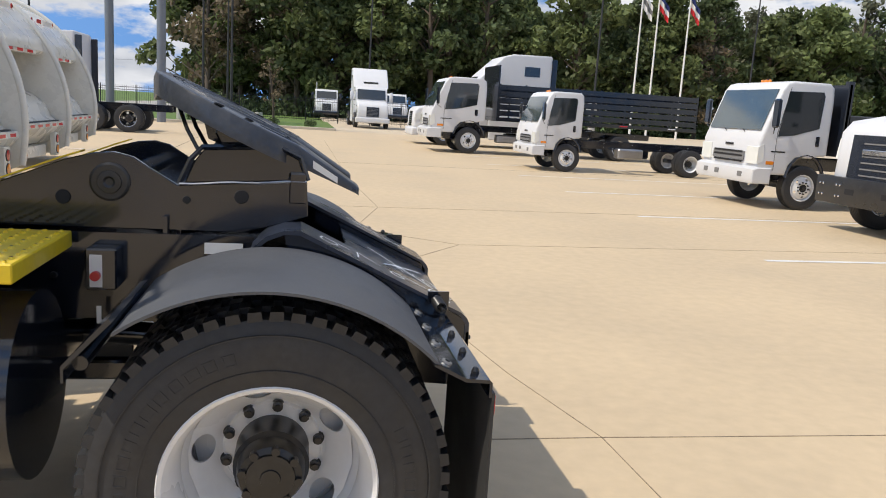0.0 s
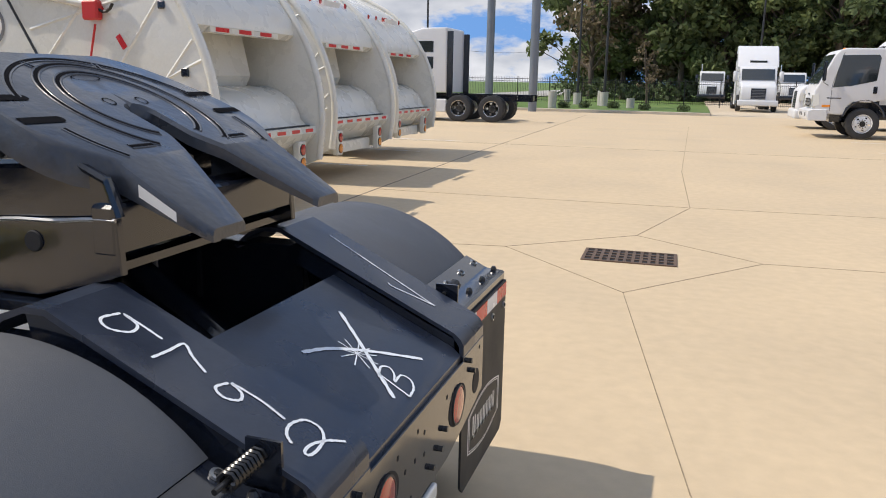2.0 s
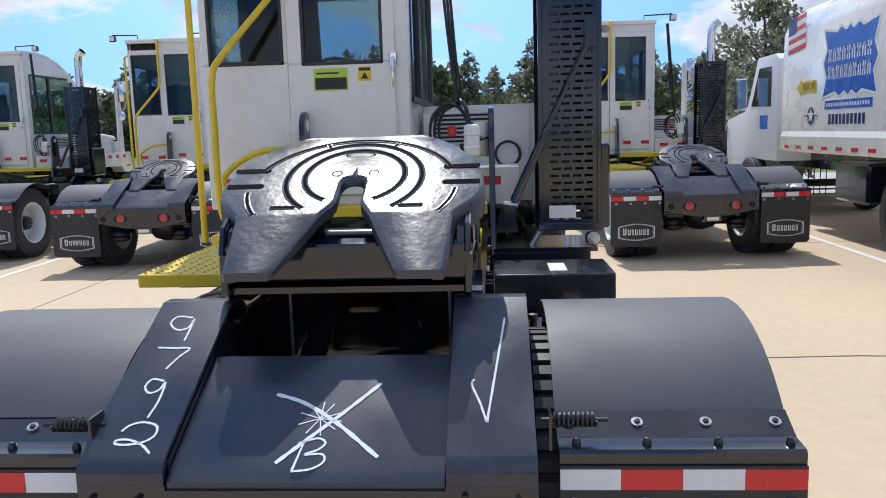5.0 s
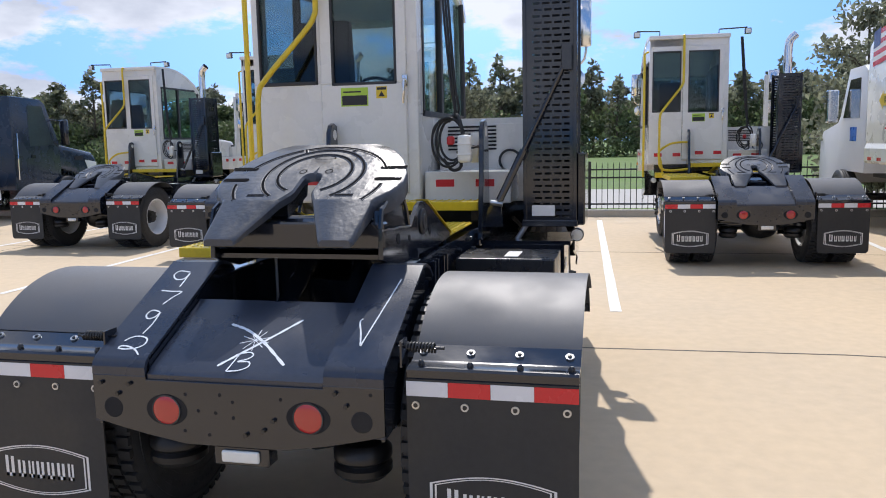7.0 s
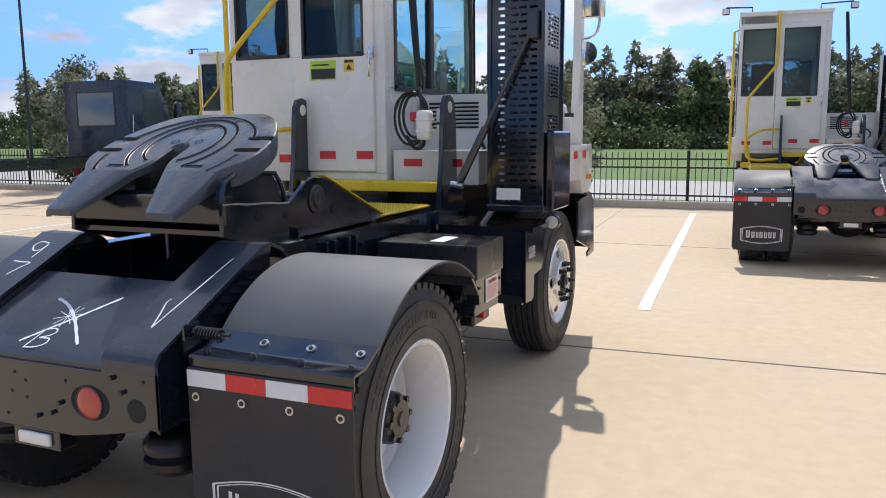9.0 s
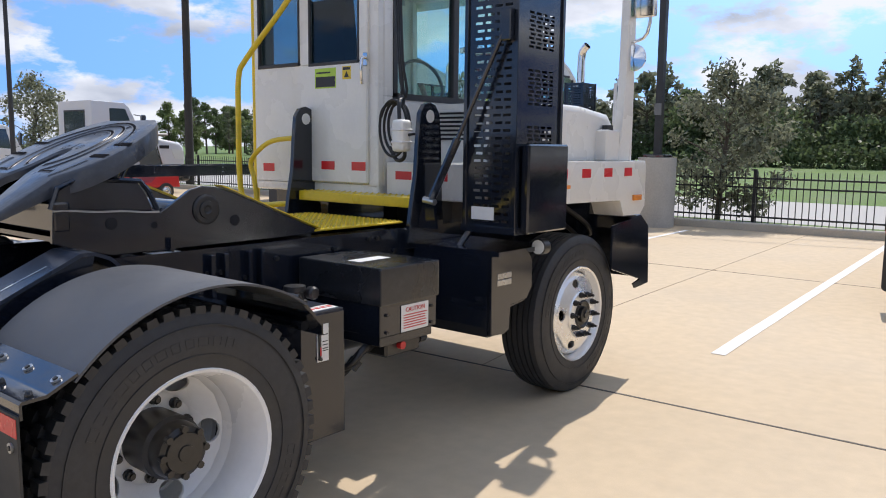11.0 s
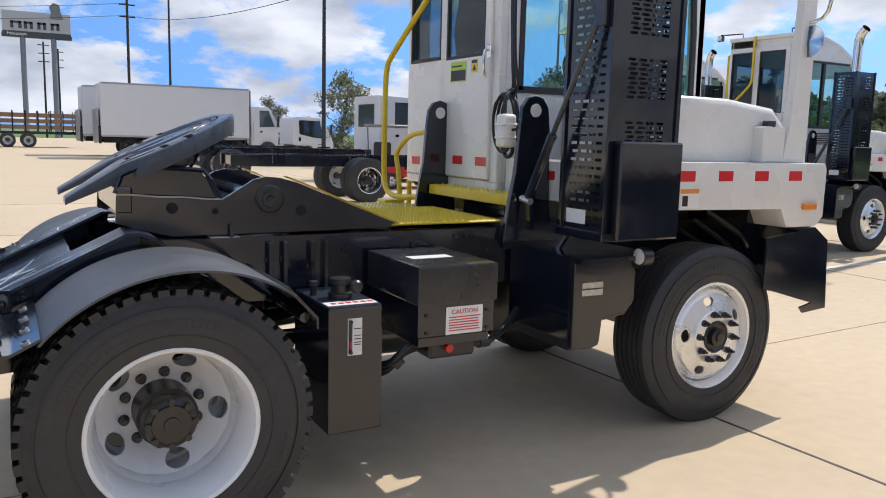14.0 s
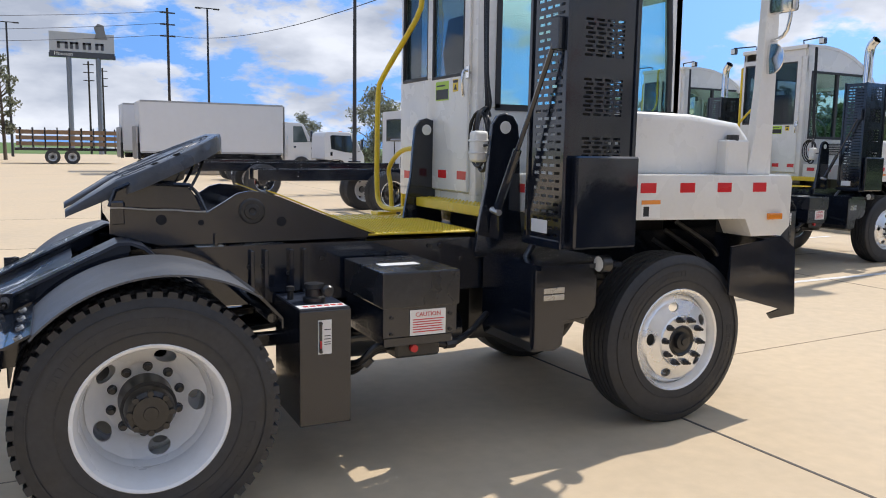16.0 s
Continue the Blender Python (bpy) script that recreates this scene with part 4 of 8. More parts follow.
        chalk([[(0.443, 0.008), (0.443 + 0.055 * math.cos(radians(a)), 0.008 + 0.06 * math.sin(radians(a)))] for a in (10, 50, 80, 110, 150, 178, 215, 250, 290, 330)], on_deck, 0.003, "white chalk scribble")
        chalk([[(0.514, -0.020), (0.604, -0.035)], [(0.521, -0.035), (0.506, 0.014), (0.520, 0.036), (0.540, 0.021), (0.555, -0.012), (0.554, 0.034), (0.577, 0.041), (0.597, 0.012), (0.604, -0.035)]], on_deck, 0.0058, "white chalk letter")
    # the whole tail sits a little aside of the frame's middle
    for o in set(parent.children) - old:
        o.matrix_basis = Matrix.Translation((0.034, -0.015, 0.010)) @ o.matrix_basis


def frame_rails(parent):
    for s in (1, -1):
        y = s * 0.425
        prof = [(y + s * 0.005, 1.100), (y - s * 0.085, 1.100), (y - s * 0.085, 1.088), (y - s * 0.008, 1.088), (y - s * 0.008, 0.812), (y - s * 0.085, 0.812), (y - s * 0.085, 0.800), (y + s * 0.005, 0.800)]
        part("frame_rail", P(prof, "x", -3.55, 0.10), BLACK, parent, "black steel chassis rail")
        for x, z in ((-0.55, 0.99), (-0.62, 0.99), (-0.75, 0.95), (-0.93, 1.02), (-1.3, 1.03), (-1.55, 1.06), (-1.62, 1.06), (-1.75, 0.98), (-1.9, 1.02)):
            part("frame_bolt", C((x, y + s * 0.005, z), (x, y + s * 0.018, z), 0.012, 8), HUB, parent)
    for x in (-0.45, -1.1, -1.75, -2.5, -3.3):
        part("crossmember", B(x - 0.05, x + 0.05, -0.42, 0.42, 0.82, 1.0, bevel=0.006), BLACK, parent)
    part("rear_axle", C((0, -0.95, 0.51), (0, 0.95, 0.51), 0.085, 20), BLACK, parent, "", 40)
    part("axle_housing", L([(0.10, -0.24), (0.19, -0.15), (0.225, 0.0), (0.19, 0.15), (0.10, 0.24)], 28, "y", (0, 0.06, 0.53)), HUB, parent, "black cast axle housing", 50)
    # bulkhead and pan are added to shut out sunlit ground below the pit
    part("added_bulkhead", P([(-0.42, 0.56), (0.42, 0.56), (0.42, 1.16), (0.16, 1.16), (0.16, 0.86), (-0.14, 0.86), (-0.14, 1.16), (-0.42, 1.16)], "x", -0.40, -0.385), BLACK, parent, "black added bulkhead with a cut-out, closing the axle pit")
    part("added_pan", P([(-0.40, 0.62), (0.20, 0.58), (0.40, 0.58), (0.40, 0.565), (0.20, 0.565), (-0.40, 0.605)], "y", -0.52, 0.52), BLACK, parent, "black added pan that keeps the axle pit dark")
    for s in (1, -1):
        part("torque_arm", B(-0.75, 0.05, s * 0.36 - 0.03, s * 0.36 + 0.03, 0.56, 0.63, bevel=0.008), BLACK, parent)
        part("wet_tank", C((-1.05, s * 0.16, 0.52), (-1.85, s * 0.16, 0.52), 0.125, 22), BLACK, parent, "black air reservoir", 40)
    part("gearbox", B(-2.35, -1.90, -0.24, 0.26, 0.44, 0.95, bevel=0.05, seg=2), HUB, parent, "dark gearbox", 40)
    part("drive_shaft", C((-0.15, 0.04, 0.58), (-2.2, 0.0, 0.72), 0.05, 14), BLACK, parent, "", 40)
    part("front_axle", P([(-0.85, 0.42), (0.85, 0.42), (0.80, 0.54), (-0.80, 0.54)], "x", -3.0, -2.9), BLACK, parent)
    part("engine_block", B(-3.35, -2.3, -0.30, 0.36, 0.72, 1.40, bevel=0.05), HUB, parent, "dark engine and gearbox")
    part("oil_pan", B(-3.2, -2.5, -0.2, 0.25, 0.55, 0.74, bevel=0.04), HUB, parent)
    for s in (1, -1):
        part("leaf_spring", T(smooth_path([(-2.35, s * 0.42, 0.72), (-2.95, s * 0.42, 0.60), (-3.5, s * 0.42, 0.74)], 6), 0.045, 6), BLACK, parent)
    part("front_crossbeam", B(-3.62, -3.48, -0.45, 0.45, 0.72, 1.1), BLACK, parent)
    for k, (y, z) in enumerate(((0.5, 0.95), (0.6, 1.02), (0.55, 0.86), (0.7, 1.08))):
        part("hose", T(smooth_path([(-3.6, y * 0.6, z), (-3.45, y, z - 0.12), (-3.3, y + 0.08, z - 0.04), (-3.1, y, z + 0.1)], 5), 0.016, 7), WIRE, parent, "", 60)


def side_boxes(parent):
    # hydraulic tank, +y side
    old = set(parent.children)
    t = part("hydraulic_tank", B(-0.905, -0.655, 0.455, 0.905, 0.30, 0.855, bevel=0.006, seg=2), BLACK, parent, "black upright hydraulic tank with a level gauge")
    part("tank_lid", B(-0.90, -0.66, 0.46, 0.90, 0.855, 0.861), DECK, t)
    part("filler_neck", L([(0.055, 0.858), (0.055, 0.885), (0.042, 0.890), (0.042, 0.925), (0.050, 0.930), (0.048, 0.952), (0.001, 0.956)], 20, "z", (-0.78, 0.72, 0)), HUB, t, "", 40)
    part("filler_cap", L([(0.028, 0.0), (0.030, 0.03), (0.022, 0.04), (0.001, 0.042)], 14, "y", (-0.83, 0.76, 0.92)), HUB, t, "", 40)
    part("breather", L([(0.016, 0.858), (0.016, 0.90), (0.022, 0.905), (0.020, 0.925), (0.001, 0.93)], 12, "z", (-0.69, 0.62, 0)), HUB, t, "", 40)
    part("lid_sticker", B(-0.895, -0.665, 0.80, 0.875, 0.8615, 0.8625), LABEL, t, "white and red sticker")
    bm = bmesh.new()
    for k in range(6):
        box(bm, -0.885 + k * 0.034, -0.862 + k * 0.034, 0.822, 0.850, 0.863, 0.8635)
    part("sticker_print", bm, REDINK, t)
    part("gauge_plate", B(-0.808, -0.742, 0.905, 0.9075, 0.645, 0.808), LABEL, t, "white gauge plate")
    part("sight_gauge", B(-0.760, -0.746, 0.9075, 0.918, 0.66, 0.795, bevel=0.003), BLACK, t)
    part("gauge_fluid", B(-0.757, -0.749, 0.918, 0.9195, 0.675, 0.712), REDINK, t)
    bm = bmesh.new()
    for z in (0.69, 0.70, 0.715, 0.73, 0.76):
        box(bm, -0.803, -0.772, 0.9076, 0.9082, z, z + 0.004)
    part("gauge_print", bm, INK, t)
    for z in (0.66, 0.795):
        part("gauge_bolt", C((-0.753, 0.9075, z), (-0.753, 0.922, z), 0.008, 8), HUB, t)
    for o in set(parent.children) - old:
        o.matrix_basis = Matrix.Translation((-0.018, 0.0, -0.012))
    # battery box
    b = part("battery_box", B(-1.44, -1.05, 0.47, 1.0, 0.70, 1.0, bevel=0.004), BLACK, parent, "black battery box with scuffed plastic lid")
    part("lid", B(-1.448, -1.042, 0.46, 1.010, 0.845, 1.018, bevel=0.008, seg=2), LIDBLACK, b, "scuffed black plastic lid")
    part("front_sticker", B(-1.375, -1.185, 1.003, 1.0045, 0.705, 0.830), LABEL, b, "white caution label with red print")
    part("lid_sticker", B(-1.33, -1.12, 0.72, 0.80, 1.0185, 1.0195), LABEL, b, "white and red sticker")
    text_mesh("caution_text", "CAUTION", 0.030, REDINK, Matrix.Translation((-1.28, 1.0056, 0.806)) @ Euler((radians(90), 0, radians(180))).to_matrix().to_4x4(), b)
    bm = bmesh.new()
    rng = random.Random(3)
    for k in range(6):
        box(bm, -1.365 + 0.02 * rng.random(), -1.20, 1.0046, 1.0052, 0.720 + 0.012 * k, 0.725 + 0.012 * k)
    part("label_print", bm, REDINK, b)
    part("support_tray", B(-1.42, -1.06, 0.44, 0.99, 0.655, 0.70, bevel=0.004), BLACK, b)
    part("isolator", B(-1.37, -1.13, 0.80, 0.96, 0.585, 0.66, bevel=0.012), HUB, b)
    part("red_switch", C((-1.22, 0.96, 0.635), (-1.22, 0.985, 0.635), 0.019, 12), REDINK, b)
    for k in range(3):
        part("cable", T(smooth_path([(-1.16, 0.86, 0.63), (-1.05, 0.86 + 0.02 * k, 0.60 + 0.02 * k), (-0.97, 0.80 + 0.03 * k, 0.50 + 0.03 * k), (-0.88, 0.62, 0.48 + 0.02 * k), (-0.72, 0.45, 0.58)], 5), 0.017, 7), WIRE, b, "", 60)
    part("air_line", T(smooth_path([(-1.34, 0.90, 0.64), (-1.46, 0.88, 0.61), (-1.62, 0.80, 0.64), (-1.80, 0.66, 0.70)], 5), 0.017, 8), WIRE, b, "", 60)
    part("line_fitting", C((-1.43, 0.885, 0.615), (-1.49, 0.872, 0.612), 0.026, 8), HUB, b)
    part("line_fitting", C((-1.03, 0.87, 0.585), (-1.00, 0.86, 0.55), 0.032, 8), HUB, b)
    for x in (-1.40, -1.09):
        for z in (0.72, 0.80):
            part("box_bolt", C((x, 1.0, z), (x, 1.009, z), 0.008, 8), HUB, b)
    for x in (-1.40, -1.09):
        part("lid_catch", B(x - 0.02, x + 0.02, 0.505, 0.52, 0.86, 0.98, bevel=0.003), HUB, b)
    for x in (-0.56, -0.63, -0.76, -0.83):
        part("mount_strap", B(x - 0.011, x + 0.011, 0.43, 0.465, 0.80, 1.075, bevel=0.003), BLACK, parent)
    # step box by the front wheel
    box_pts = [(-1.885, 0.985), (-2.28, 0.975), (-2.30, 0.76), (-2.25, 0.70), (-2.10, 0.68), (-2.09, 0.57), (-2.05, 0.545), (-1.90, 0.545), (-1.885, 0.60)]
    part("step_box", P([(x, z) for x, z in box_pts], "y", 0.46, 0.975), BLACK, parent, "black step box beside the front wheel")
    part("box_door", P([(-1.895, 0.985), (-2.24, 0.985), (-2.285, 0.93), (-2.285, 0.775), (-2.235, 0.715), (-2.075, 0.70), (-2.065, 0.565), (-2.02, 0.548), (-1.90, 0.556)], "y", 0.977, 1.000, bevel=0.003), BLACK, parent, "black hinged cover")
    for z in (0.835, 0.872):
        part("hinge_leaf", B(-2.075, -1.945, 1.0, 1.004, z - 0.016, z + 0.016, bevel=0.002), ZINC, parent, "bright steel hinge leaf")
    part("step_decal", P([(-2.20, 0.988), (-2.03, 0.988), (-2.03, 0.990), (-2.20, 0.990)], "y", 0.90, 0.985), BLUE, parent, "blue decal strip")
    part("work_lamp_arm", T([(-2.25, 0.92, 0.98), (-2.27, 1.05, 0.985)], 0.014, 8), BLACK, parent)
    part("work_lamp", L([(0.030, -0.045), (0.046, -0.035), (0.046, 0.02), (0.040, 0.026), (0.001, 0.026)], 20, "x", (-2.27, 1.06, 1.01)), HUB, parent, "", 40)
    part("work_lamp_lens", L([(0.040, 0.0262), (0.001, 0.031)], 20, "x", (-2.27, 1.06, 1.01)), CLEAR, parent, "clear round lens")
    part("work_lamp_arm", T([(-2.05, -0.75, 0.99), (-2.05, -1.10, 0.985)], 0.014, 8), BLACK, parent)
    part("work_lamp", L([(0.030, -0.045), (0.046, -0.035), (0.046, 0.02), (0.040, 0.026), (0.001, 0.026)], 20, "x", (-2.05, -1.12, 1.0)), HUB, parent, "", 40)
    part("work_lamp_lens", L([(0.040, 0.0262), (0.001, 0.031)], 20, "x", (-2.05, -1.12, 1.0)), CLEAR, parent, "clear round lens")
    # -y side: fuel tank, step, isolator box
    part("fuel_tank", C((-0.70, -0.77, 0.69), (-1.75, -0.77, 0.69), 0.285, 36), BLACK, parent, "black cylindrical fuel tank", 40)
    for x in (-0.95, -1.55):
        part("tank_strap", L([(0.288, x - 0.025), (0.292, x - 0.025), (0.292, x + 0.025), (0.288, x + 0.025)], 40, "x", (0, -0.77, 0.69), closed=True), STEEL, parent)
    tread_plate(parent, -1.95, -0.68, -1.03, -0.47, 1.11, 0.055, "yellow punched running board", 0.05)
    part("board_bracket", B(-1.85, -0.9, -0.95, -0.45, 1.01, 1.052, bevel=0.004), BLACK, parent)
    part("isolator_box", B(-0.63, -0.53, -0.52, -0.43, 0.92, 1.06, bevel=0.006), BLACK, parent)
    part("isolator_sticker", B(-0.615, -0.575, -0.5215, -0.5205, 0.93, 1.04), LABEL, parent, "white sticker with red print")
    part("isolator_key", C((-0.595, -0.54, 0.97), (-0.595, -0.52, 0.97), 0.016, 12), REDINK, parent)
    part("lock_tag", B(-0.60, -0.585, -0.50, -0.495, 0.80, 0.86), LABEL, parent)
    part("air_tank", C((-0.75, -0.2, 0.66), (-1.5, -0.2, 0.66), 0.12, 24), BLACK, parent, "", 40)
    part("frame_sticker", B(-0.43, -0.30, 0.3395, 0.42, 1.1005, 1.1015), LABEL, parent)
    part("frame_sticker", B(-0.26, -0.13, -0.4315, -0.4305, 1.035, 1.075), LABEL, parent)


def cab(parent):
    """Cab offset to the driver's side, with its sliding rear door."""
    x0, x1, y0, y1, z0, z1 = -2.07, -3.72, -1.205, 0.0, 1.30, 3.21
    th = 0.05
    c = part("cab_floor", B(x1, x0, y0, y1, z0 - 0.05, z0 + 0.02, bevel=0.01), WHITE, parent, "white cab floor pan")
    # rear wall round the door and window: posts and panels
    def wall(a, b, z_lo, z_hi, nm="cab_panel", lab=""):
        part(nm, B(x0 - th, x0, a, b, z_lo, z_hi, bevel=0.006), WHITE, parent, lab, 30)
    wall(y0, -0.695, z0, 2.085, "cab_panel", "white cab rear panel")
    wall(y0, -1.155, 2.085, z1); wall(-0.725, -0.695, 2.085, z1)
    wall(-1.155, -0.725, 3.02, z1)
    wall(y0 + 0.01, -0.03, 3.09, z1)
    wall(-0.085, y1, z0, 3.09)
    # door leaf
    d = part("rear_door", B(x0 - 0.012, x0 + 0.022, -0.692, -0.075, z0 + 0.02, 2.075, bevel=0.008), WHITE, parent, "white rear cab door with dark window", 30)
    for a, b, z_lo, z_hi in ((-0.692, -0.605, 2.075, 3.09), (-0.150, -0.075, 2.075, 3.09), (-0.605, -0.15, 3.01, 3.09)):
        part("door_frame", B(x0 - 0.012, x0 + 0.020, a, b, z_lo, z_hi, bevel=0.005), WHITE, d)
    part("door_window", B(x0 - 0.002, x0 + 0.004, -0.608, -0.148, 2.07, 3.02), DARKGLASS, d, "dark tinted glass")
    for a, b, z_lo, z_hi in ((-0.612, -0.594, 2.06, 3.02), (-0.161, -0.143, 2.06, 3.02), (-0.612, -0.143, 2.06, 2.082), (-0.612, -0.143, 3.00, 3.022)):
        part("window_seal", B(x0 + 0.004, x0 + 0.024, a, b, z_lo, z_hi, bevel=0.004), RUBBER, d)
    part("door_handle", T(smooth_path([(x0 + 0.02, -0.085, 2.09), (x0 + 0.055, -0.085, 2.08), (x0 + 0.06, -0.085, 2.00), (x0 + 0.045, -0.095, 1.93)], 4), 0.010, 8), CHROME, d, "chrome lever handle", 60)
    part("handle_plate", B(x0 + 0.022, x0 + 0.030, -0.105, -0.065, 2.04, 2.12, bevel=0.003), CHROME, d)
    part("door_sticker", B(x0 + 0.0225, x0 + 0.0235, -0.546, -0.349, 1.919, 2.045), GREEN, d, "green and black notice")
    bm = B(x0 + 0.0236, x0 + 0.0242, -0.538, -0.357, 1.927, 1.992)
    part("notice_print", bm, INK, d)
    part("notice_bar", B(x0 + 0.0236, x0 + 0.0242, -0.53, -0.40, 2.012, 2.022), INK, d)
    part("door_sticker", B(x0 + 0.0225, x0 + 0.0235, -0.290, -0.214, 1.968, 2.048), YELLOW, d, "yellow hazard sticker")
    part("notice_print", B(x0 + 0.0236, x0 + 0.0242, -0.285, -0.219, 2.025, 2.042), INK, d)
    part("hazard_sign", P([(-0.275, 1.98), (-0.230, 1.98), (-0.2525, 2.017)], "x", x0 + 0.0236, x0 + 0.0242), INK, d)
    for a in (-0.49, -0.21):
        part("reflective_patch", B(x0 + 0.0225, x0 + 0.024, a, a + 0.123, 1.402, 1.456), RED, d, "red reflective patch")
    for a in (-1.12, -0.83):
        part("reflective_patch", B(x0 + 0.0005, x0 + 0.002, a, a + 0.12, 1.375, 1.43), RED, parent, "red reflective patch")
    part("rear_window", B(x0 - 0.03, x0 - 0.024, -1.155, -0.725, 2.085, 3.02), DARKGLASS, parent, "dark rear window with sky light put into its colour")
    for a, b, z_lo, z_hi in ((-1.16, -1.142, 2.075, 3.025), (-0.738, -0.72, 2.075, 3.025), (-1.16, -0.72, 2.075, 2.10), (-1.16, -0.72, 3.00, 3.025)):
        part("window_seal", B(x0 - 0.02, x0 + 0.006, a, b, z_lo, z_hi, bevel=0.004), RUBBER, parent)
    # roof, curved down at the front
    roof = [(x0 + 0.02, z1), (x0 + 0.02, z1 + 0.05), (-2.45, z1 + 0.065), (-2.80, z1 + 0.035), (-3.15, z1 - 0.055), (-3.45, z1 - 0.20), (-3.66, z1 - 0.36), (-3.74, z1 - 0.46), (-3.74, z1 - 0.52), (-3.60, z1 - 0.38), (-3.42, z1 - 0.25), (-3.13, z1 - 0.10), (-2.80, z1 - 0.01), (-2.45, z1 + 0.02)]
    part("cab_roof", P(roof, "y", y0 - 0.01, y1 + 0.01), WHITE, parent, "white cab roof", 40)
    # both sides: lower panel, posts, glass
    for s, y in ((-1, y0), (1, y1)):
        a, b = sorted((y, y - s * th))
        part("cab_side", B(x1 + 0.01, x0 - th, a, b, z0, 1.86, bevel=0.006), WHITE, parent, "white cab side panel", 30)
        part("cab_post", B(x0 - th - 0.09, x0 - th, a, b, 1.86, 2.86, bevel=0.006), WHITE, parent)
        part("cab_post", B(-2.86, -2.80, a, b, 1.86, 2.86, bevel=0.006), RUBBER, parent)
        part("cab_post", P([(x1 + 0.01, 1.86), (x1 + 0.09, 1.86), (x1 + 0.14, 2.78), (x1 + 0.02, 2.74)], "y", a, b), WHITE, parent)
        part("side_header", P([(x0 - 0.02, 2.86), (x0 - 0.02, z1 + 0.01), (-2.45, z1 + 0.03), (-2.80, z1), (-3.13, z1 - 0.085), (-3.42, z1 - 0.235), (-3.60, z1 - 0.37), (-3.68, 2.80), (-3.58, 2.80), (-3.45, 2.86)], "y", a, b), WHITE, parent, "white panel over the side windows")
        part("side_window", B(-2.80, x0 - th - 0.09, (a + b) / 2 - 0.003, (a + b) / 2 + 0.003, 1.86, 2.87), CABGLASS, parent, "green tinted side glass")
        part("side_window", P([(x1 + 0.09, 1.86), (-2.86, 1.86), (-2.86, 2.87), (-3.45, 2.87), (x1 + 0.14, 2.80)], "y", (a + b) / 2 - 0.003, (a + b) / 2 + 0.003), CABGLASS, parent, "green tinted side glass")
        part("window_seal", B(x1 + 0.06, x0 - th - 0.08, y - 0.008, y + 0.008, 1.845, 1.885), RUBBER, parent)
        part("window_seal", B(-3.46, x0 - th - 0.085, y - 0.008, y + 0.008, 2.845, 2.88), RUBBER, parent)
        part("window_seal", T([(x1 + 0.10, y, 1.87), (x1 + 0.11, y, 2.3), (x1 + 0.15, y, 2.82)], 0.022, 6), RUBBER, parent)
        part("window_seal", B(x0 - th - 0.115, x0 - th - 0.08, y - 0.008, y + 0.008, 1.86, 2.87), RUBBER, parent)
    part("windscreen", P([(x1 + 0.005, 1.70), (x1 + 0.012, 1.70), (x1 + 0.035, 2.76), (x1 + 0.028, 2.76)], "y", y0 + 0.08, y1 - 0.08), CABGLASS, parent, "green tinted windscreen")
    part("windscreen_seal", P([(x1 - 0.002, 1.67), (x1 + 0.02, 1.67), (x1 + 0.02, 1.71), (x1 - 0.002, 1.71)], "y", y0 + 0.04, y1 - 0.04), RUBBER, parent)
    part("cab_front", B(x1, x1 + 0.05, y0, y1, z0, 1.68, bevel=0.006), WHITE, parent, "white cab front panel")
    for y in (y0 + 0.04, y1 - 0.04):
        part("cab_post", P([(x1, 1.68), (x1 + 0.05, 1.68), (x1 + 0.07, 2.76), (x1 + 0.02, 2.76)], "y", y - 0.04, y + 0.04), WHITE, parent)
    # inside
    part("seat_base", B(-2.95, -2.50, -1.02, -0.58, 1.34, 1.80, bevel=0.05, seg=2), SEATCLOTH, parent, "dark driver's seat", 50)
    bk = P([(-2.52, 1.75), (-2.40, 1.78), (-2.32, 2.30), (-2.36, 2.55), (-2.44, 2.55), (-2.47, 2.30)], "y", -1.02, -0.58, bevel=0.03, seg=2)
    part("seat_back", bk, SEATCLOTH, parent, "dark high seat back", 50)
    part("dashboard", B(-3.66, -3.36, y0 + 0.06, y1 - 0.06, 1.55, 1.86, bevel=0.03), GREY, parent, "grey dashboard", 50)
    ring = [(-3.2 + 0.10 * math.cos(a) * 0.9, -0.64 + 0.20 * math.sin(a), 2.03 + 0.17 * math.cos(a)) for a in [2 * math.pi * k / 28 for k in range(29)]]
    part("steering_wheel", T(ring, 0.013, 7), GREY, parent, "black steering wheel", 60)
    part("steering_column", C((-3.38, -0.64, 1.75), (-3.2, -0.64, 2.03), 0.022, 10), GREY, parent)
    part("headliner", B(-2.95, x0 - 0.05, y0 + 0.05, y1 - 0.05, z1 - 0.07, z1 - 0.05), GREY, parent)
    part("rear_lip", B(x0 - 0.02, x0 + 0.035, y0 - 0.01, y1 + 0.01, z1 - 0.01, z1 + 0.055, bevel=0.01), WHITE, parent)
    for y in (-1.05, -0.15):
        part("roof_lamp_bracket", T([(x0 - 0.1, y, z1 + 0.05), (x0 - 0.08, y, z1 + 0.13), (x0 + 0.02, y + (0.40 if y > -0.5 else -0.36), z1 + 0.13)], 0.011, 6), BLACK, parent)
        part("roof_lamp", B(x0 - 0.02, x0 + 0.05, y + (0.36 if y > -0.5 else -0.41), y + (0.46 if y > -0.5 else -0.31), z1 + 0.03, z1 + 0.12, bevel=0.01), BLACK, parent)
        part("roof_lamp_lens", B(x0 + 0.05, x0 + 0.054, y + (0.37 if y > -0.5 else -0.40), y + (0.45 if y > -0.5 else -0.32), z1 + 0.04, z1 + 0.11), CLEAR, parent)
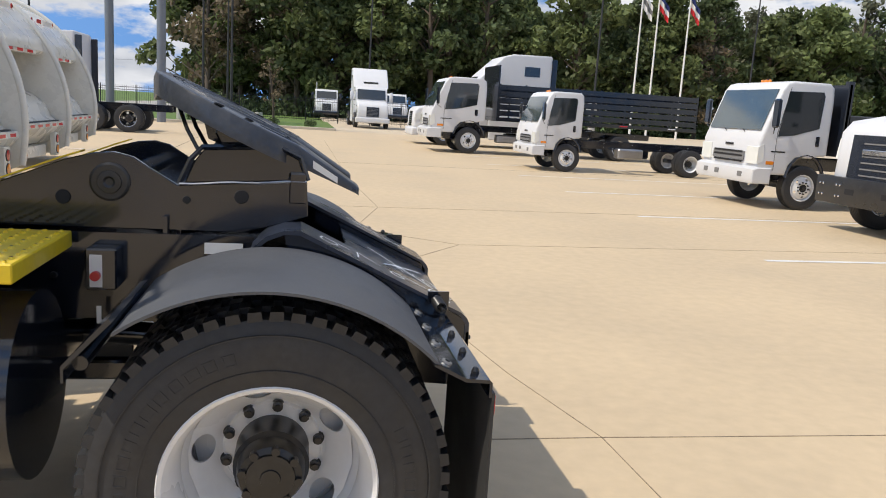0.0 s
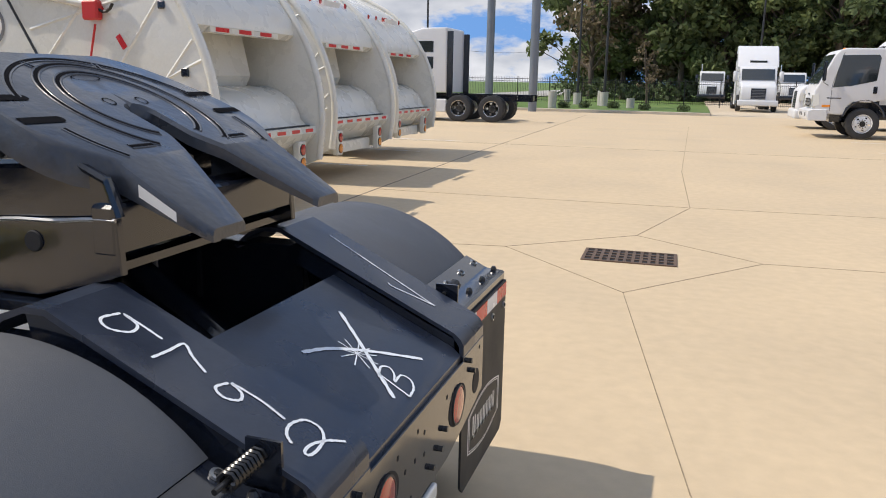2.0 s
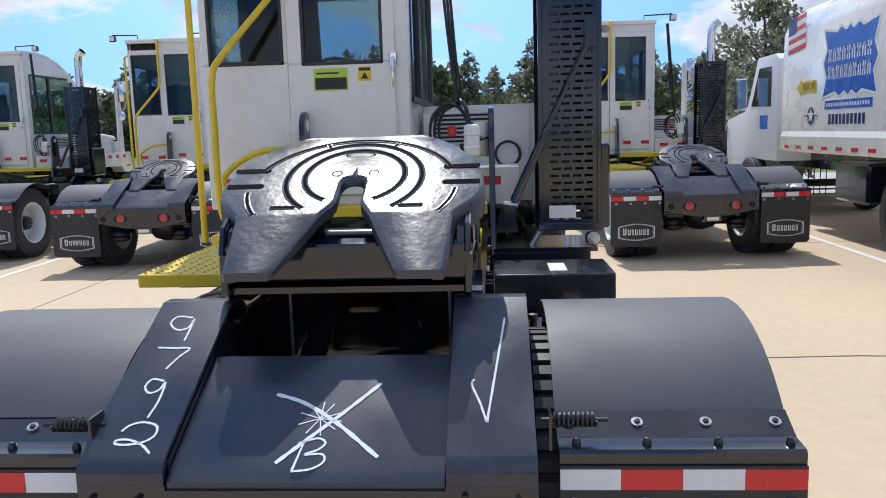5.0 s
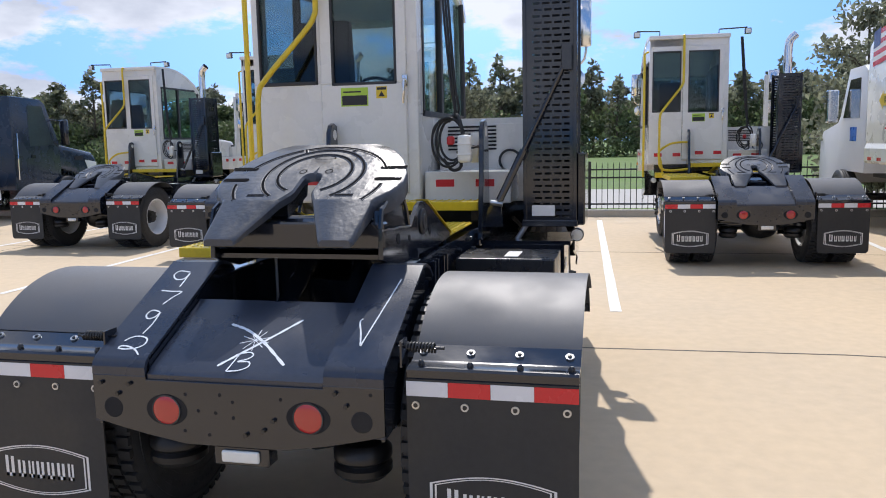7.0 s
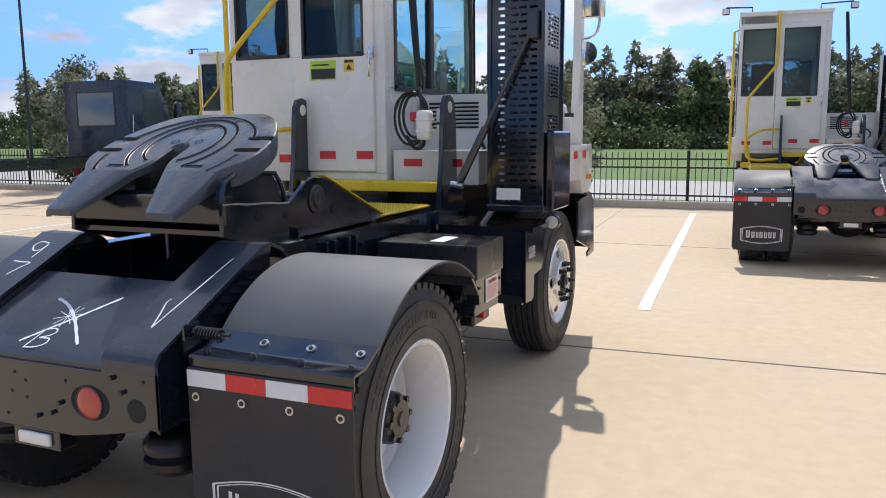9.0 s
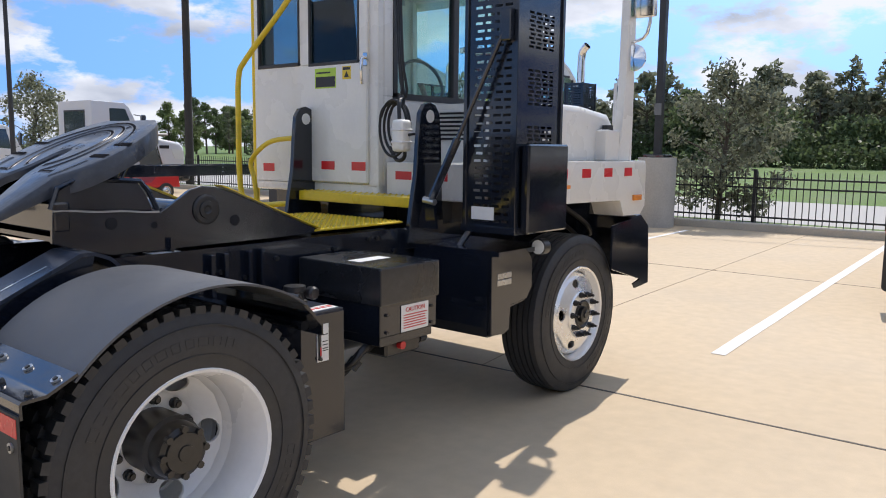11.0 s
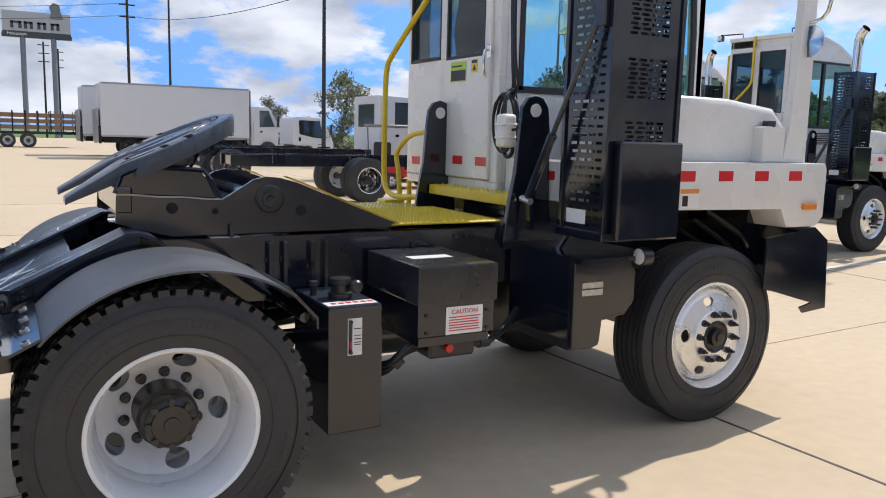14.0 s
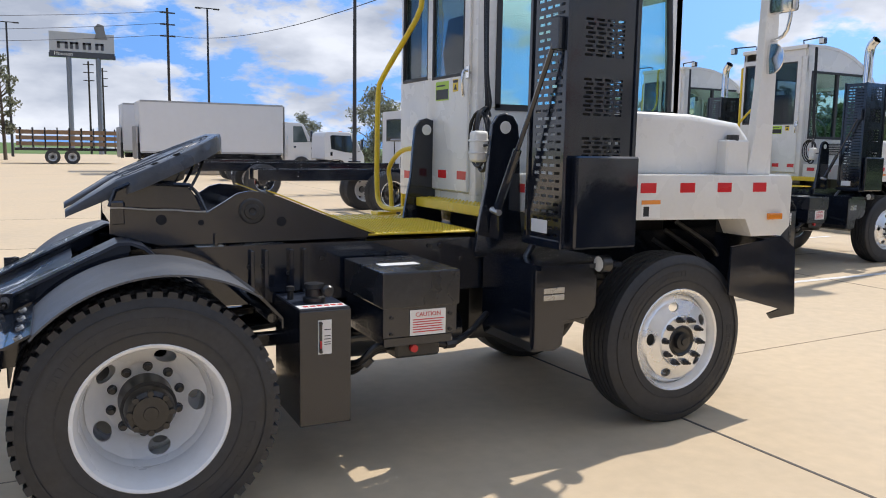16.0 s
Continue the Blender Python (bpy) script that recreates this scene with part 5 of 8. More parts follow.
    part("under_cab", B(x1 + 0.1, x0 - 0.1, y0 + 0.1, y1 - 0.05, 1.05, z0 - 0.05), BLACK, parent)


def front(parent):
    """Hood, deck with reflective tape, mirrors, bumper."""
    hood = [(-2.56, 1.46), (-2.56, 1.83), (-3.05, 1.825), (-3.42, 1.785), (-3.52, 1.69), (-3.545, 1.46)]
    part("hood", P(hood, "y", 0.03, 0.85, bevel=0.045, seg=3), WHITE, parent, "white engine hood", 50)
    part("hood_back", B(-2.56, -2.545, 0.03, 0.70, 1.40, 1.79, bevel=0.004), WHITE, parent)
    for k in range(7):
        part("louvre", B(-2.545, -2.535, 0.10, 0.46, 1.60 + 0.027 * k, 1.613 + 0.027 * k), DARK, parent)
    part("intake_ring", L([(0.085, -2.545), (0.085, -2.53), (0.068, -2.53), (0.068, -2.545)], 24, "x", (0, 0.56, 1.52), closed=True), RUBBER, parent, "", 40)
    part("deck_lower", B(-2.62, -2.12, 0.02, 0.62, 1.24, 1.46, bevel=0.006), WHITE, parent, "white rear deck panel")
    for a in (0.10, 0.38):
        part("reflective_patch", B(-2.1195, -2.118, a, a + 0.13, 1.355, 1.405), RED, parent, "red reflective patch")
    side = [(-2.53, 1.225), (-2.53, 1.475), (-3.745, 1.475), (-3.765, 1.44), (-3.765, 1.16), (-3.70, 1.105), (-3.445, 1.105), (-3.385, 1.212)]
    part("front_deck", P(side, "y", 0.05, 0.975, bevel=0.008, seg=2), WHITE, parent, "white front deck with red reflective patches", 35)
    part("front_deck", P([(-2.53, 1.225), (-2.53, 1.475), (-3.745, 1.475), (-3.765, 1.44), (-3.765, 1.16), (-3.70, 1.105), (-3.445, 1.105), (-3.385, 1.212)], "y", -1.25, -0.02, bevel=0.008, seg=2), WHITE, parent, "white front deck with red reflective patches", 35)
    for k in range(4):
        x = -2.575 - 0.285 * k
        for y, sg in ((0.975, 1), (-1.25, -1)):
            ya, yb = sorted((y + sg * 0.0005, y + sg * 0.002))
            part("reflective_patch", B(x - 0.11, x, ya, yb, 1.375, 1.43), RED, parent, "red reflective patch")
    for k in range(6):
        part("reflective_patch", B(-3.767, -3.7655, -1.0 + 0.33 * k, -0.88 + 0.33 * k, 1.375, 1.43), RED, parent, "red reflective patch")
    part("warning_label", B(-2.72, -2.585, 0.9755, 0.977, 1.235, 1.335), LABEL, parent, "white and orange warning label")
    part("label_band", B(-2.72, -2.585, 0.977, 0.9775, 1.312, 1.335), ORANGE, parent)
    part("label_mark", B(-2.64, -2.60, 0.977, 0.9775, 1.245, 1.30), INK, parent)
    for x in (-3.62,):
        for y, sg in ((0.975, 1), (-1.25, -1)):
            part("side_marker", B(x - 0.06, x + 0.06, *sorted((y, y + sg * 0.018)), 1.205, 1.245, bevel=0.008, seg=2), AMBER, parent, "amber side marker lamp")
    for y0, sg in ((0.90, 1), (-1.18, -1)):
        a, b = sorted((y0 - 0.03, y0 + 0.03))
        part("mirror_post", P([(-3.42, 1.475), (-3.62, 1.475), (-3.615, 2.05), (-3.60, 2.72), (-3.51, 2.72), (-3.49, 2.0), (-3.46, 1.66)], "y", a, b, bevel=0.006), WHITE, parent, "white mirror post")
        part("mirror_arm", T(smooth_path([(-3.55, y0, 2.70), (-3.55, y0 + sg * 0.13, 2.78), (-3.55, y0 + sg * 0.16, 2.62), (-3.55, y0 + sg * 0.14, 2.32), (-3.55, y0, 2.26)], 4), 0.011, 7), CHROME, parent, "", 60)
        part("mirror", B(-3.57, -3.51, y0 + sg * 0.02 if sg > 0 else y0 - 0.2, y0 + 0.2 if sg > 0 else y0 - 0.02, 2.42, 2.80, bevel=0.02, seg=2), CHROME, parent, "chrome mirror shell", 40)
        part("round_mirror", L([(0.001, -0.03), (0.07, -0.02), (0.09, 0.0), (0.088, 0.006), (0.001, 0.012)], 24, "x", (-3.53, y0 + sg * 0.06, 2.16)), CHROME, parent, "round convex mirror", 50)
    part("coolant_cap", C((-3.33, 0.89, 1.675), (-3.33, 0.89, 1.71), 0.035, 16), RUBBER, parent)
    part("hood_box", B(-3.43, -3.25, 0.80, 0.93, 1.475, 1.68, bevel=0.01), WHITE, parent)
    # bumper
    bump = [(-3.55, 1.09), (-3.70, 1.10), (-3.82, 1.02), (-3.86, 0.64), (-3.80, 0.64), (-3.75, 0.98), (-3.60, 1.0)]
    part("bumper", P(bump, "y", -1.15, 0.98), BLACK, parent, "black steel front bumper", 30)
    for y in (0.97, -1.15):
        part("bumper_cheek", P([(-3.28, 1.05), (-3.70, 1.095), (-3.82, 1.015), (-3.855, 0.60), (-3.65, 0.585), (-3.62, 0.62), (-3.72, 0.64), (-3.28, 0.76)], "y", y, y + 0.014), BLACK, parent)
    part("radiator", B(-3.50, -3.38, 0.05, 0.75, 0.72, 1.2), BLACK, parent)


def tower(parent):
    """Exhaust guard, stack and the brace to it."""
    x0, x1, y0, y1, z0, z1 = -2.00, -2.435, 0.735, 1.06, 1.135, 2.62
    slotted("guard_panel", parent, pose(x0, y0, z0, 0, 0, 90), y1 - y0, z1 - z0, 0.047, 0.014, 4, 36, 1, edge=0.035)
    slotted("guard_panel", parent, pose(x0, y1, z0, 0, 0, 180), x0 - x1, z1 - z0, 0.047, 0.013, 4, 9, 5, edge=0.085)
    slotted("guard_panel", parent, pose(x1, y1, z0, 0, 0, -90), y1 - y0, z1 - z0, 0.047, 0.014, 4, 36, 1, edge=0.035)
    for x in (x0, x1):
        for y in (y0, y1):
            part("guard_corner", B(x - 0.012, x + 0.012, y - 0.012, y + 0.012, z0 - 0.03, z1 + 0.01, bevel=0.002), BLACK, parent)
    part("guard_base", B(x1 - 0.02, x0 + 0.02, y0 - 0.02, y1 + 0.02, z0 - 0.04, z0, bevel=0.004), BLACK, parent)
    part("muffler", C((-2.22, 0.90, 1.2), (-2.22, 0.90, 2.56), 0.140, 28), HUB, parent, "dark exhaust muffler", 40)
    part("exhaust_pipe", T(smooth_path([(-2.22, 0.90, 2.5), (-2.22, 0.90, 2.85), (-2.22, 0.905, 3.06), (-2.21, 0.935, 3.16), (-2.20, 1.01, 3.23)], 5), 0.062, 18, caps=False), CHROME, parent, "bright curved exhaust stack", 50)
    part("heat_box", B(-2.435, -2.035, 1.070, 1.125, 1.10, 1.575, bevel=0.010), BLACK, parent, "plain black heat shield")
    part("guard_label", B(-1.9995 + 0.0006, -1.997, 0.78, 0.93, 1.165, 1.235), LABEL, parent, "white paper label")
    part("brace", T([(-1.90, 0.565, 1.25), (-1.965, 1.01, 2.17)], 0.013, 8), BLACK, parent, "black guard brace")
    part("brace_sleeve", T([(-1.902, 0.578, 1.275), (-1.925, 0.735, 1.60)], 0.024, 8), BLACK, parent)
    part("brace_pin", T([(-1.90, 0.52, 1.262), (-1.90, 0.60, 1.250)], 0.018, 10), ZINC, parent, "bright pin")
    part("brace_foot", P([(0.47, 1.10), (0.60, 1.10), (0.585, 1.25), (0.55, 1.28), (0.50, 1.22)], "x", -1.93, -1.905), BLACK, parent)
    part("brace_clamp", B(-1.998, -1.95, 0.975, 1.045, 2.10, 2.26, bevel=0.005), BLACK, parent)
    part("guard_leg", T([(-2.05, 0.75, 1.12), (-2.03, 0.66, 0.98)], 0.018, 8), STEEL, parent)
    part("tower_shelf", B(-2.42, -1.90, 0.45, 1.04, 0.985, 1.01), BLACK, parent)


def rear_of_cab(parent):
    arm = [(-2.14, 1.02), (-2.115, 1.25), (-2.10, 1.62), (-2.085, 1.74), (-2.05, 1.79), (-2.00, 1.805), (-1.95, 1.79), (-1.915, 1.74), (-1.90, 1.60), (-1.885, 1.40), (-1.85, 1.22), (-1.82, 1.02)]
    for y in (-0.60, 0.46):
        part("boom_arm", P(arm, "y", y - 0.016, y + 0.016, bevel=0.004), BLACK, parent, "black upright boom arm with an eye", 30)
        for s in (1, -1):
            part("arm_eye", L([(0.036, 0.0), (0.030, 0.002), (0.001, 0.0015)], 22, "y", (-2.0, y + s * 0.0165, 1.725)), LABEL, parent)
    part("arm_beam", B(-2.13, -1.83, -0.60, 0.46, 0.98, 1.10, bevel=0.008), BLACK, parent)
    tread_plate(parent, -2.10, -1.92, -0.57, 0.43, 1.265, 0.06, "yellow punched step", 0.05)
    tread_plate(parent, -1.86, -1.20, -0.40, 0.40, 1.135, 0.012, "yellow punched deck plate", 0.034)
    # wrapped hose ends tied to the boom arm
    pack = part("wrapped_coupling", B(-1.94, -1.85, 0.31, 0.395, 1.525, 1.705, bevel=0.025, seg=3), FOAM, parent, "white plastic-wrapped hose couplings", 60)
    for z in (1.57, 1.64):
        part("tape_band", B(-1.943, -1.847, 0.307, 0.398, z, z + 0.016, bevel=0.006), LABEL, pack, "", 40)
    part("coupling_tie", T([(-1.90, 0.40, 1.62), (-1.96, 0.43, 1.63), (-2.0, 0.445, 1.63)], 0.008, 6), WIRE, pack)
    part("hose_end", T(smooth_path([(-1.89, 0.34, 1.71), (-1.91, 0.32, 1.80), (-1.98, 0.28, 1.84), (-2.04, 0.22, 1.80)], 4), 0.012, 7), WIRE, pack)
    # yellow rails
    part("grab_rail", T(smooth_path([(-1.88, -0.62, 1.18), (-1.85, -0.88, 1.16), (-1.83, -1.03, 1.20), (-1.825, -1.065, 1.35), (-1.825, -1.065, 1.70), (-1.83, -1.06, 2.00), (-1.85, -1.0, 2.12), (-1.95, -0.76, 2.42), (-1.98, -0.70, 2.52), (-2.0, -0.69, 2.64), (-2.0, -0.69, 3.20), (-2.06, -0.69, 3.24)], 5), 0.019, 10), YELLOW, parent, "yellow bent grab rail", 60)
    part("grab_rail", T([(-2.13, -1.28, 1.05), (-2.13, -1.28, 3.0), (-2.16, -1.22, 3.03)], 0.019, 10), YELLOW, parent, "yellow grab rail", 60)
    part("grab_rail", T(smooth_path([(-1.92, -1.00, 1.12), (-1.92, -1.03, 1.32), (-1.92, -1.06, 1.45), (-1.94, -0.90, 1.57), (-1.98, -0.72, 1.60), (-2.0, -0.62, 1.60)], 5), 0.017, 10), YELLOW, parent, "yellow bent grab rail", 60)
    part("rail_foot", B(-1.95, -1.80, -1.12, -0.98, 1.05, 1.13, bevel=0.006), YELLOW, parent)
    # air hoses
    for k in range(3):
        pts = [(-2.04, 0.16 + 0.014 * k, 3.20), (-2.0, 0.205 + 0.018 * k, 2.5), (-1.99, 0.245 + 0.014 * k, 2.05), (-1.985 - 0.008 * k, 0.27 + 0.010 * k, 1.84)]
        for q in range(1, 12):
            a = math.pi / 2 - q * 0.68 * (1 if k % 2 else -1)
            pts.append((-1.985 + 0.012 * k, 0.25 - 0.012 * k + (0.085 + 0.012 * k) * math.cos(a), 1.675 - 0.008 * k + (0.135 + 0.014 * k) * math.sin(a)))
        part("air_hose", T(smooth_path(pts, 4), 0.0085, 7), WIRE, parent, "black air hose", 60)
    part("hose_tail", T(smooth_path([(-1.97, 0.19, 1.55), (-1.97, 0.25, 1.475), (-1.97, 0.31, 1.50), (-1.97, 0.29, 1.60)], 5), 0.012, 7), WIRE, parent, "", 60)
    part("gladhand", B(-2.0, -1.965, 0.215, 0.265, 1.64, 1.70, bevel=0.01), REDINK, parent, "red hose coupling")
    part("filter_canister", L([(0.038, 1.52), (0.046, 1.53), (0.046, 1.70), (0.038, 1.72), (0.001, 1.72)], 20, "z", (-2.08, 0.40, 0)), LABEL, parent, "white filter canister", 40)
    part("canister_band", L([(0.0475, 1.62), (0.0475, 1.635), (0.044, 1.635), (0.044, 1.62)], 20, "z", (-2.08, 0.40, 0), closed=True), RUBBER, parent)


RIM_ALLOY = RIM_STEER.copy()
RIM_ALLOY.materials.clear()
RIM_ALLOY.materials.append(ALLOY)


def yard_tractor(label, lowered=False):
    e = thing("yard_tractor", label, "yard tractor", "parked yard tractors")
    for s in (1, -1):
        wheel(e, 0, 1.037 if s > 0 else -1.005, 0.513 if s > 0 else 0.505, s, True, 13 if s > 0 else 49)
        plain_wheel(e, 0, s * 0.70, 0.509, s)
        wheel(e, -2.946, s * 0.80, 0.505, s, False, 31, RIM_ALLOY)
        fender(e, s)
    before = set(e.children)
    fifth_wheel(e)
    plate_parts = set(e.children) - before
    saddle(e)
    boom_parts = set(e.children) - before - plate_parts
    if lowered:
        # boom let down on the frame
        turn = Matrix.Translation((-1.24, 0, 1.12)) @ Matrix.Rotation(radians(11), 4, "Y") @ Matrix.Translation((1.24, 0, -1.12))
        for o in boom_parts:
            o.matrix_basis = turn @ o.matrix_basis
        for o in plate_parts:
            o.matrix_basis = Matrix.Translation((0, 0, -0.25)) @ o.matrix_basis
    deck(e, not lowered); frame_rails(e); side_boxes(e); cab(e); front(e); tower(e); rear_of_cab(e)
    return e


main_tractor = yard_tractor("black and white yard tractor with yellow steps, chalk-marked tail")
main_tractor.matrix_basis = pose(0, -0.03, 0)
second = yard_tractor("white yard tractor with a black rear frame, parked in a stall", True)
second.matrix_basis = pose(-7.93, 3.06, 0, 0, 0, 3.6)
for x, y, turn in ((-7.95, -4.10, 1.4), (-8.75, -7.60, 0.0)):
    copy_thing(second, pose(x, y, 0, 0, 0, turn))

# ---- other trucks: nose towards -x, left side towards -y ----
WIN = mat("dark_window", (0.020, 0.026, 0.030), 0.06, vary=0.2, coat=0.8, rough_vary=0.02, spec=0.8)
# opaque pane; the sky in the glass is put into its lighter colour
BLUEWIN = mat("sky_window", (0.05, 0.075, 0.085), 0.05, vary=0.2, coat=0.8, rough_vary=0.02, spec=0.8)


def with_material(me, material):
    c = me.copy()
    c.materials.clear()
    c.materials.append(material)
    return c


RIM_CHROME_DEEP, RIM_CHROME = with_material(RIM_DEEP, CHROME), with_material(RIM_STEER, CHROME)


def axle(parent, x, half, z, dual=True, rim=None, steer_rim=None, k=1.0):
    """Wheels of one axle; half: the outer face's distance from the middle."""
    for s in (1, -1):
        if dual:
            w = wheel(parent, x, s * (half - 0.14 * k), z, s, True, 20 * s, rim or RIM_DEEP)
            v = plain_wheel(parent, x, s * (half - 0.47 * k), z, s)
            v.scale = (k, k, k)
        else:
            w = wheel(parent, x, s * (half - 0.14 * k), z, s, False, 9 * s, steer_rim or RIM_STEER)
        w.scale = (k, k, k)
    part("axle_beam", C((x, -half + 0.3, z), (x, half - 0.3, z), 0.07, 12), BLACK, parent)


def chassis(parent, x0, x1, z, h=0.24, half=0.43, end=True):
    for s in (1, -1):
        part("frame_rail", B(x0, x1, s * half - 0.035, s * half + 0.035, z - h, z, bevel=0.004), BLACK, parent, "black chassis rail")
        for k in range(6):
            x = x0 + (x1 - x0) * (k + 0.5) / 6
            for dz in (0.06, 0.16):
                part("frame_bolt", C((x, s * half - 0.05, z - dz), (x, s * half + 0.05, z - dz), 0.012, 6), ZINC, parent)
    n = max(2, int((x1 - x0) / 1.4))
    for k in range(n + 1):
        x = x0 + 0.1 + (x1 - x0 - 0.2) * k / n
        part("crossmember", B(x - 0.05, x + 0.05, -half, half, z - h + 0.03, z - 0.03), BLACK, parent)


def refuse_truck(x, y, label, decals):
    e = thing("refuse_truck", label, "refuse truck", "parked refuse trucks", x, y)
    hw = 1.21
    side = [(0.08, 0.55), (0.13, 1.0), (0.10, 1.45), (-0.03, 1.90), (-0.25, 2.32), (-0.55, 2.70), (-0.95, 3.02), (-1.45, 3.28), (-2.0, 3.45), (-3.05, 3.50), (-2.55, 2.60), (-1.85, 1.40), (-1.15, 0.60), (-0.95, 0.42), (-0.20, 0.42)]
    rim_in = [(-0.02, 0.60), (-0.06, 1.0), (-0.09, 1.45), (-0.19, 1.88), (-0.36, 2.28), (-0.62, 2.64), (-1.0, 2.94), (-1.5, 3.18)]
    for s in (1, -1):
        ya, yb = sorted((s * hw, s * (hw - 0.07)))
        part("tailgate_side", P(side, "y", ya, yb, bevel=0.012, seg=2), GTWHITE, e, "white tailgate side with red reflective tape", 30)
        part("tailgate_seam", T([(-3.02, s * (hw + 0.004), 3.46), (-2.57, s * (hw + 0.004), 2.62), (-1.87, s * (hw + 0.004), 1.42), (-1.19, s * (hw + 0.004), 0.64)], 0.014, 6), RUBBER, e, "dark seam between body and tailgate")
        # thick rolled edge
        part("tailgate_edge", T(smooth_path([(p[0] - 0.01, s * (hw - 0.03), p[1]) for p in side[:10]], 3), 0.05, 8), GTWHITE, e, "", 60)
        # ribs and tape along the side, running with the front edge
        yo = s * (hw + 0.012)
        for (xa, za), (xb, zb) in (((-0.40, 2.50), (-2.15, 2.05)), ((-0.02, 1.75), (-1.60, 1.05)), ((0.02, 1.15), (-1.10, 0.62)), ((-1.95, 1.75), (-0.95, 2.85)), ((-1.40, 1.20), (-0.50, 2.35)), ((-1.05, 0.85), (-0.12, 1.95)), ((-0.75, 0.62), (0.04, 1.36))):
            part("side_rib", T([(xa, yo - s * 0.022, za), (xb, yo - s * 0.022, zb)], 0.022, 6), GTWHITE, e)
        for k in range(7):
            f = k / 6
            xa, za = -1.75 + 1.55 * f, 3.05 - 2.25 * f
            bm = bmesh.new()
            dx, dz = 0.085, -0.13
            vs = [bm.verts.new((xa + u * dx + v * 0.028, s * (hw + 0.006), za + u * dz + v * 0.018)) for u, v in ((-0.5, -1), (0.5, -1), (0.5, 1), (-0.5, 1))]
            bm.faces.new(vs)
            part("reflective_tape", bm, RED, e, "red reflective tape")
        part("side_lamp", L([(0.045, 0.0), (0.045, 0.02), (0.02, 0.03), (0.001, 0.03)], 16, "y", (-0.14, 0, 1.08)), REDLENS, e, "red side lamp").matrix_basis = Matrix.Translation((0, s * hw, 0)) @ Matrix.Diagonal((1, s, 1, 1))
        part("side_lamp", B(-0.26, -0.17, *sorted((s * hw, s * (hw + 0.03))), 1.58, 1.67, bevel=0.01), BLACK, e)
        part("side_lamp", B(-0.50, -0.42, *sorted((s * hw, s * (hw + 0.03))), 2.25, 2.33, bevel=0.01), BLACK, e)
        # rear lamps
        part("lamp_box", B(-0.06, 0.035, s * 0.80 - 0.09, s * 0.80 + 0.09, 0.42, 0.80, bevel=0.012), GTWHITE, e)
        for z, m in ((0.695, REDLENS), (0.525, AMBER)):
            part("rear_lamp", L([(0.068, 0.036), (0.066, 0.048), (0.03, 0.056), (0.001, 0.058)], 20, "x", (0, s * 0.80, z)), m, e, "round red rear lamp" if m is REDLENS else "round amber rear lamp", 50)
            part("lamp_ring", L([(0.075, 0.035), (0.075, 0.045), (0.066, 0.045), (0.066, 0.035)], 20, "x", (0, s * 0.80, z), closed=True), RUBBER, e)
        part("side_step", B(-1.15, -0.35, *sorted((s * (hw + 0.0), s * (hw + 0.22))), 0.36, 0.41, bevel=0.006), GTWHITE, e, "white punched side step")
        part("lock_pin", T([(-1.35, s * (hw + 0.03), 0.95), (-1.0, s * (hw + 0.05), 1.08)], 0.025, 8), ZINC, e)
    # hopper and packer panel
    part("hopper_lip", P([(0.05, 0.98), (0.06, 0.90), (-0.02, 0.80), (-0.22, 0.62), (-0.55, 0.55), (-0.55, 0.62), (-0.25, 0.70), (-0.08, 0.86), (-0.04, 0.98)], "y", -hw + 0.07, hw - 0.07), GTWHITE, e, "white hopper sill", 40)
    for k in range(6):
        ya = -0.95 + 0.36 * k
        part("reflective_tape", B(0.056, 0.0585, ya, ya + 0.20, 0.905, 0.955), RED, e, "red reflective tape")
    floor = [(-0.05, 0.97)] + [(-0.75 + 0.60 * math.cos(a), 1.02 + 0.46 * math.sin(a)) for a in [radians(5 + 12 * k) for k in range(9)]] + [(-1.35, 1.60), (-1.35, 0.8), (-0.1, 0.85)]
    part("hopper_panel", P(floor, "y", -hw + 0.10, hw - 0.10), GTWHITE, e, "white curved hopper panel", 40)
    part("hopper_back", B(-1.42, -1.36, -hw + 0.08, hw - 0.08, 0.8, 2.5), GTWHITE, e)
    part("sill_rubber", B(-0.10, -0.02, -hw + 0.10, hw - 0.10, 0.965, 0.995), RUBBER, e)
    upper = [(-0.33, 2.05), (-0.24, 2.12), (-0.27, 2.30), (-0.52, 2.66), (-0.92, 2.98), (-1.45, 3.24), (-2.0, 3.42), (-2.6, 3.44), (-2.6, 3.2), (-1.3, 2.75), (-0.75, 2.2)]
    part("upper_panel", P(upper, "y", -hw + 0.07, hw - 0.07), GTWHITE, e, "white upper panel over the hopper", 40)
    part("panel_strip", B(-0.36, -0.235, -0.72, 0.72, 2.055, 2.115), GTWHITE, e)
    for k in range(3):
        part("reflective_tape", B(-0.2345, -0.232, -0.62 + 0.46 * k, -0.36 + 0.46 * k, 2.065, 2.110), RED, e, "red reflective tape")
    part("packer_cylinder", C((-0.84, -1.02, 2.22), (-0.60, -0.30, 1.40), 0.085, 14), HUB, e, "dark packer cylinder", 40)
    part("packer_cylinder", C((-0.84, -0.72, 2.26), (-0.62, -0.12, 1.46), 0.060, 14), HUB, e, "dark packer cylinder", 40)
    part("packer_blade", P([(-1.36, 2.5), (-0.9, 2.3), (-0.75, 1.6), (-0.85, 1.42), (-1.36, 1.42)], "y", -0.9, 0.9), GTWHITE, e)
    part("rear_sign", B(-0.50, -0.47, -0.30, 0.30, 2.72, 2.80), LABEL, e)
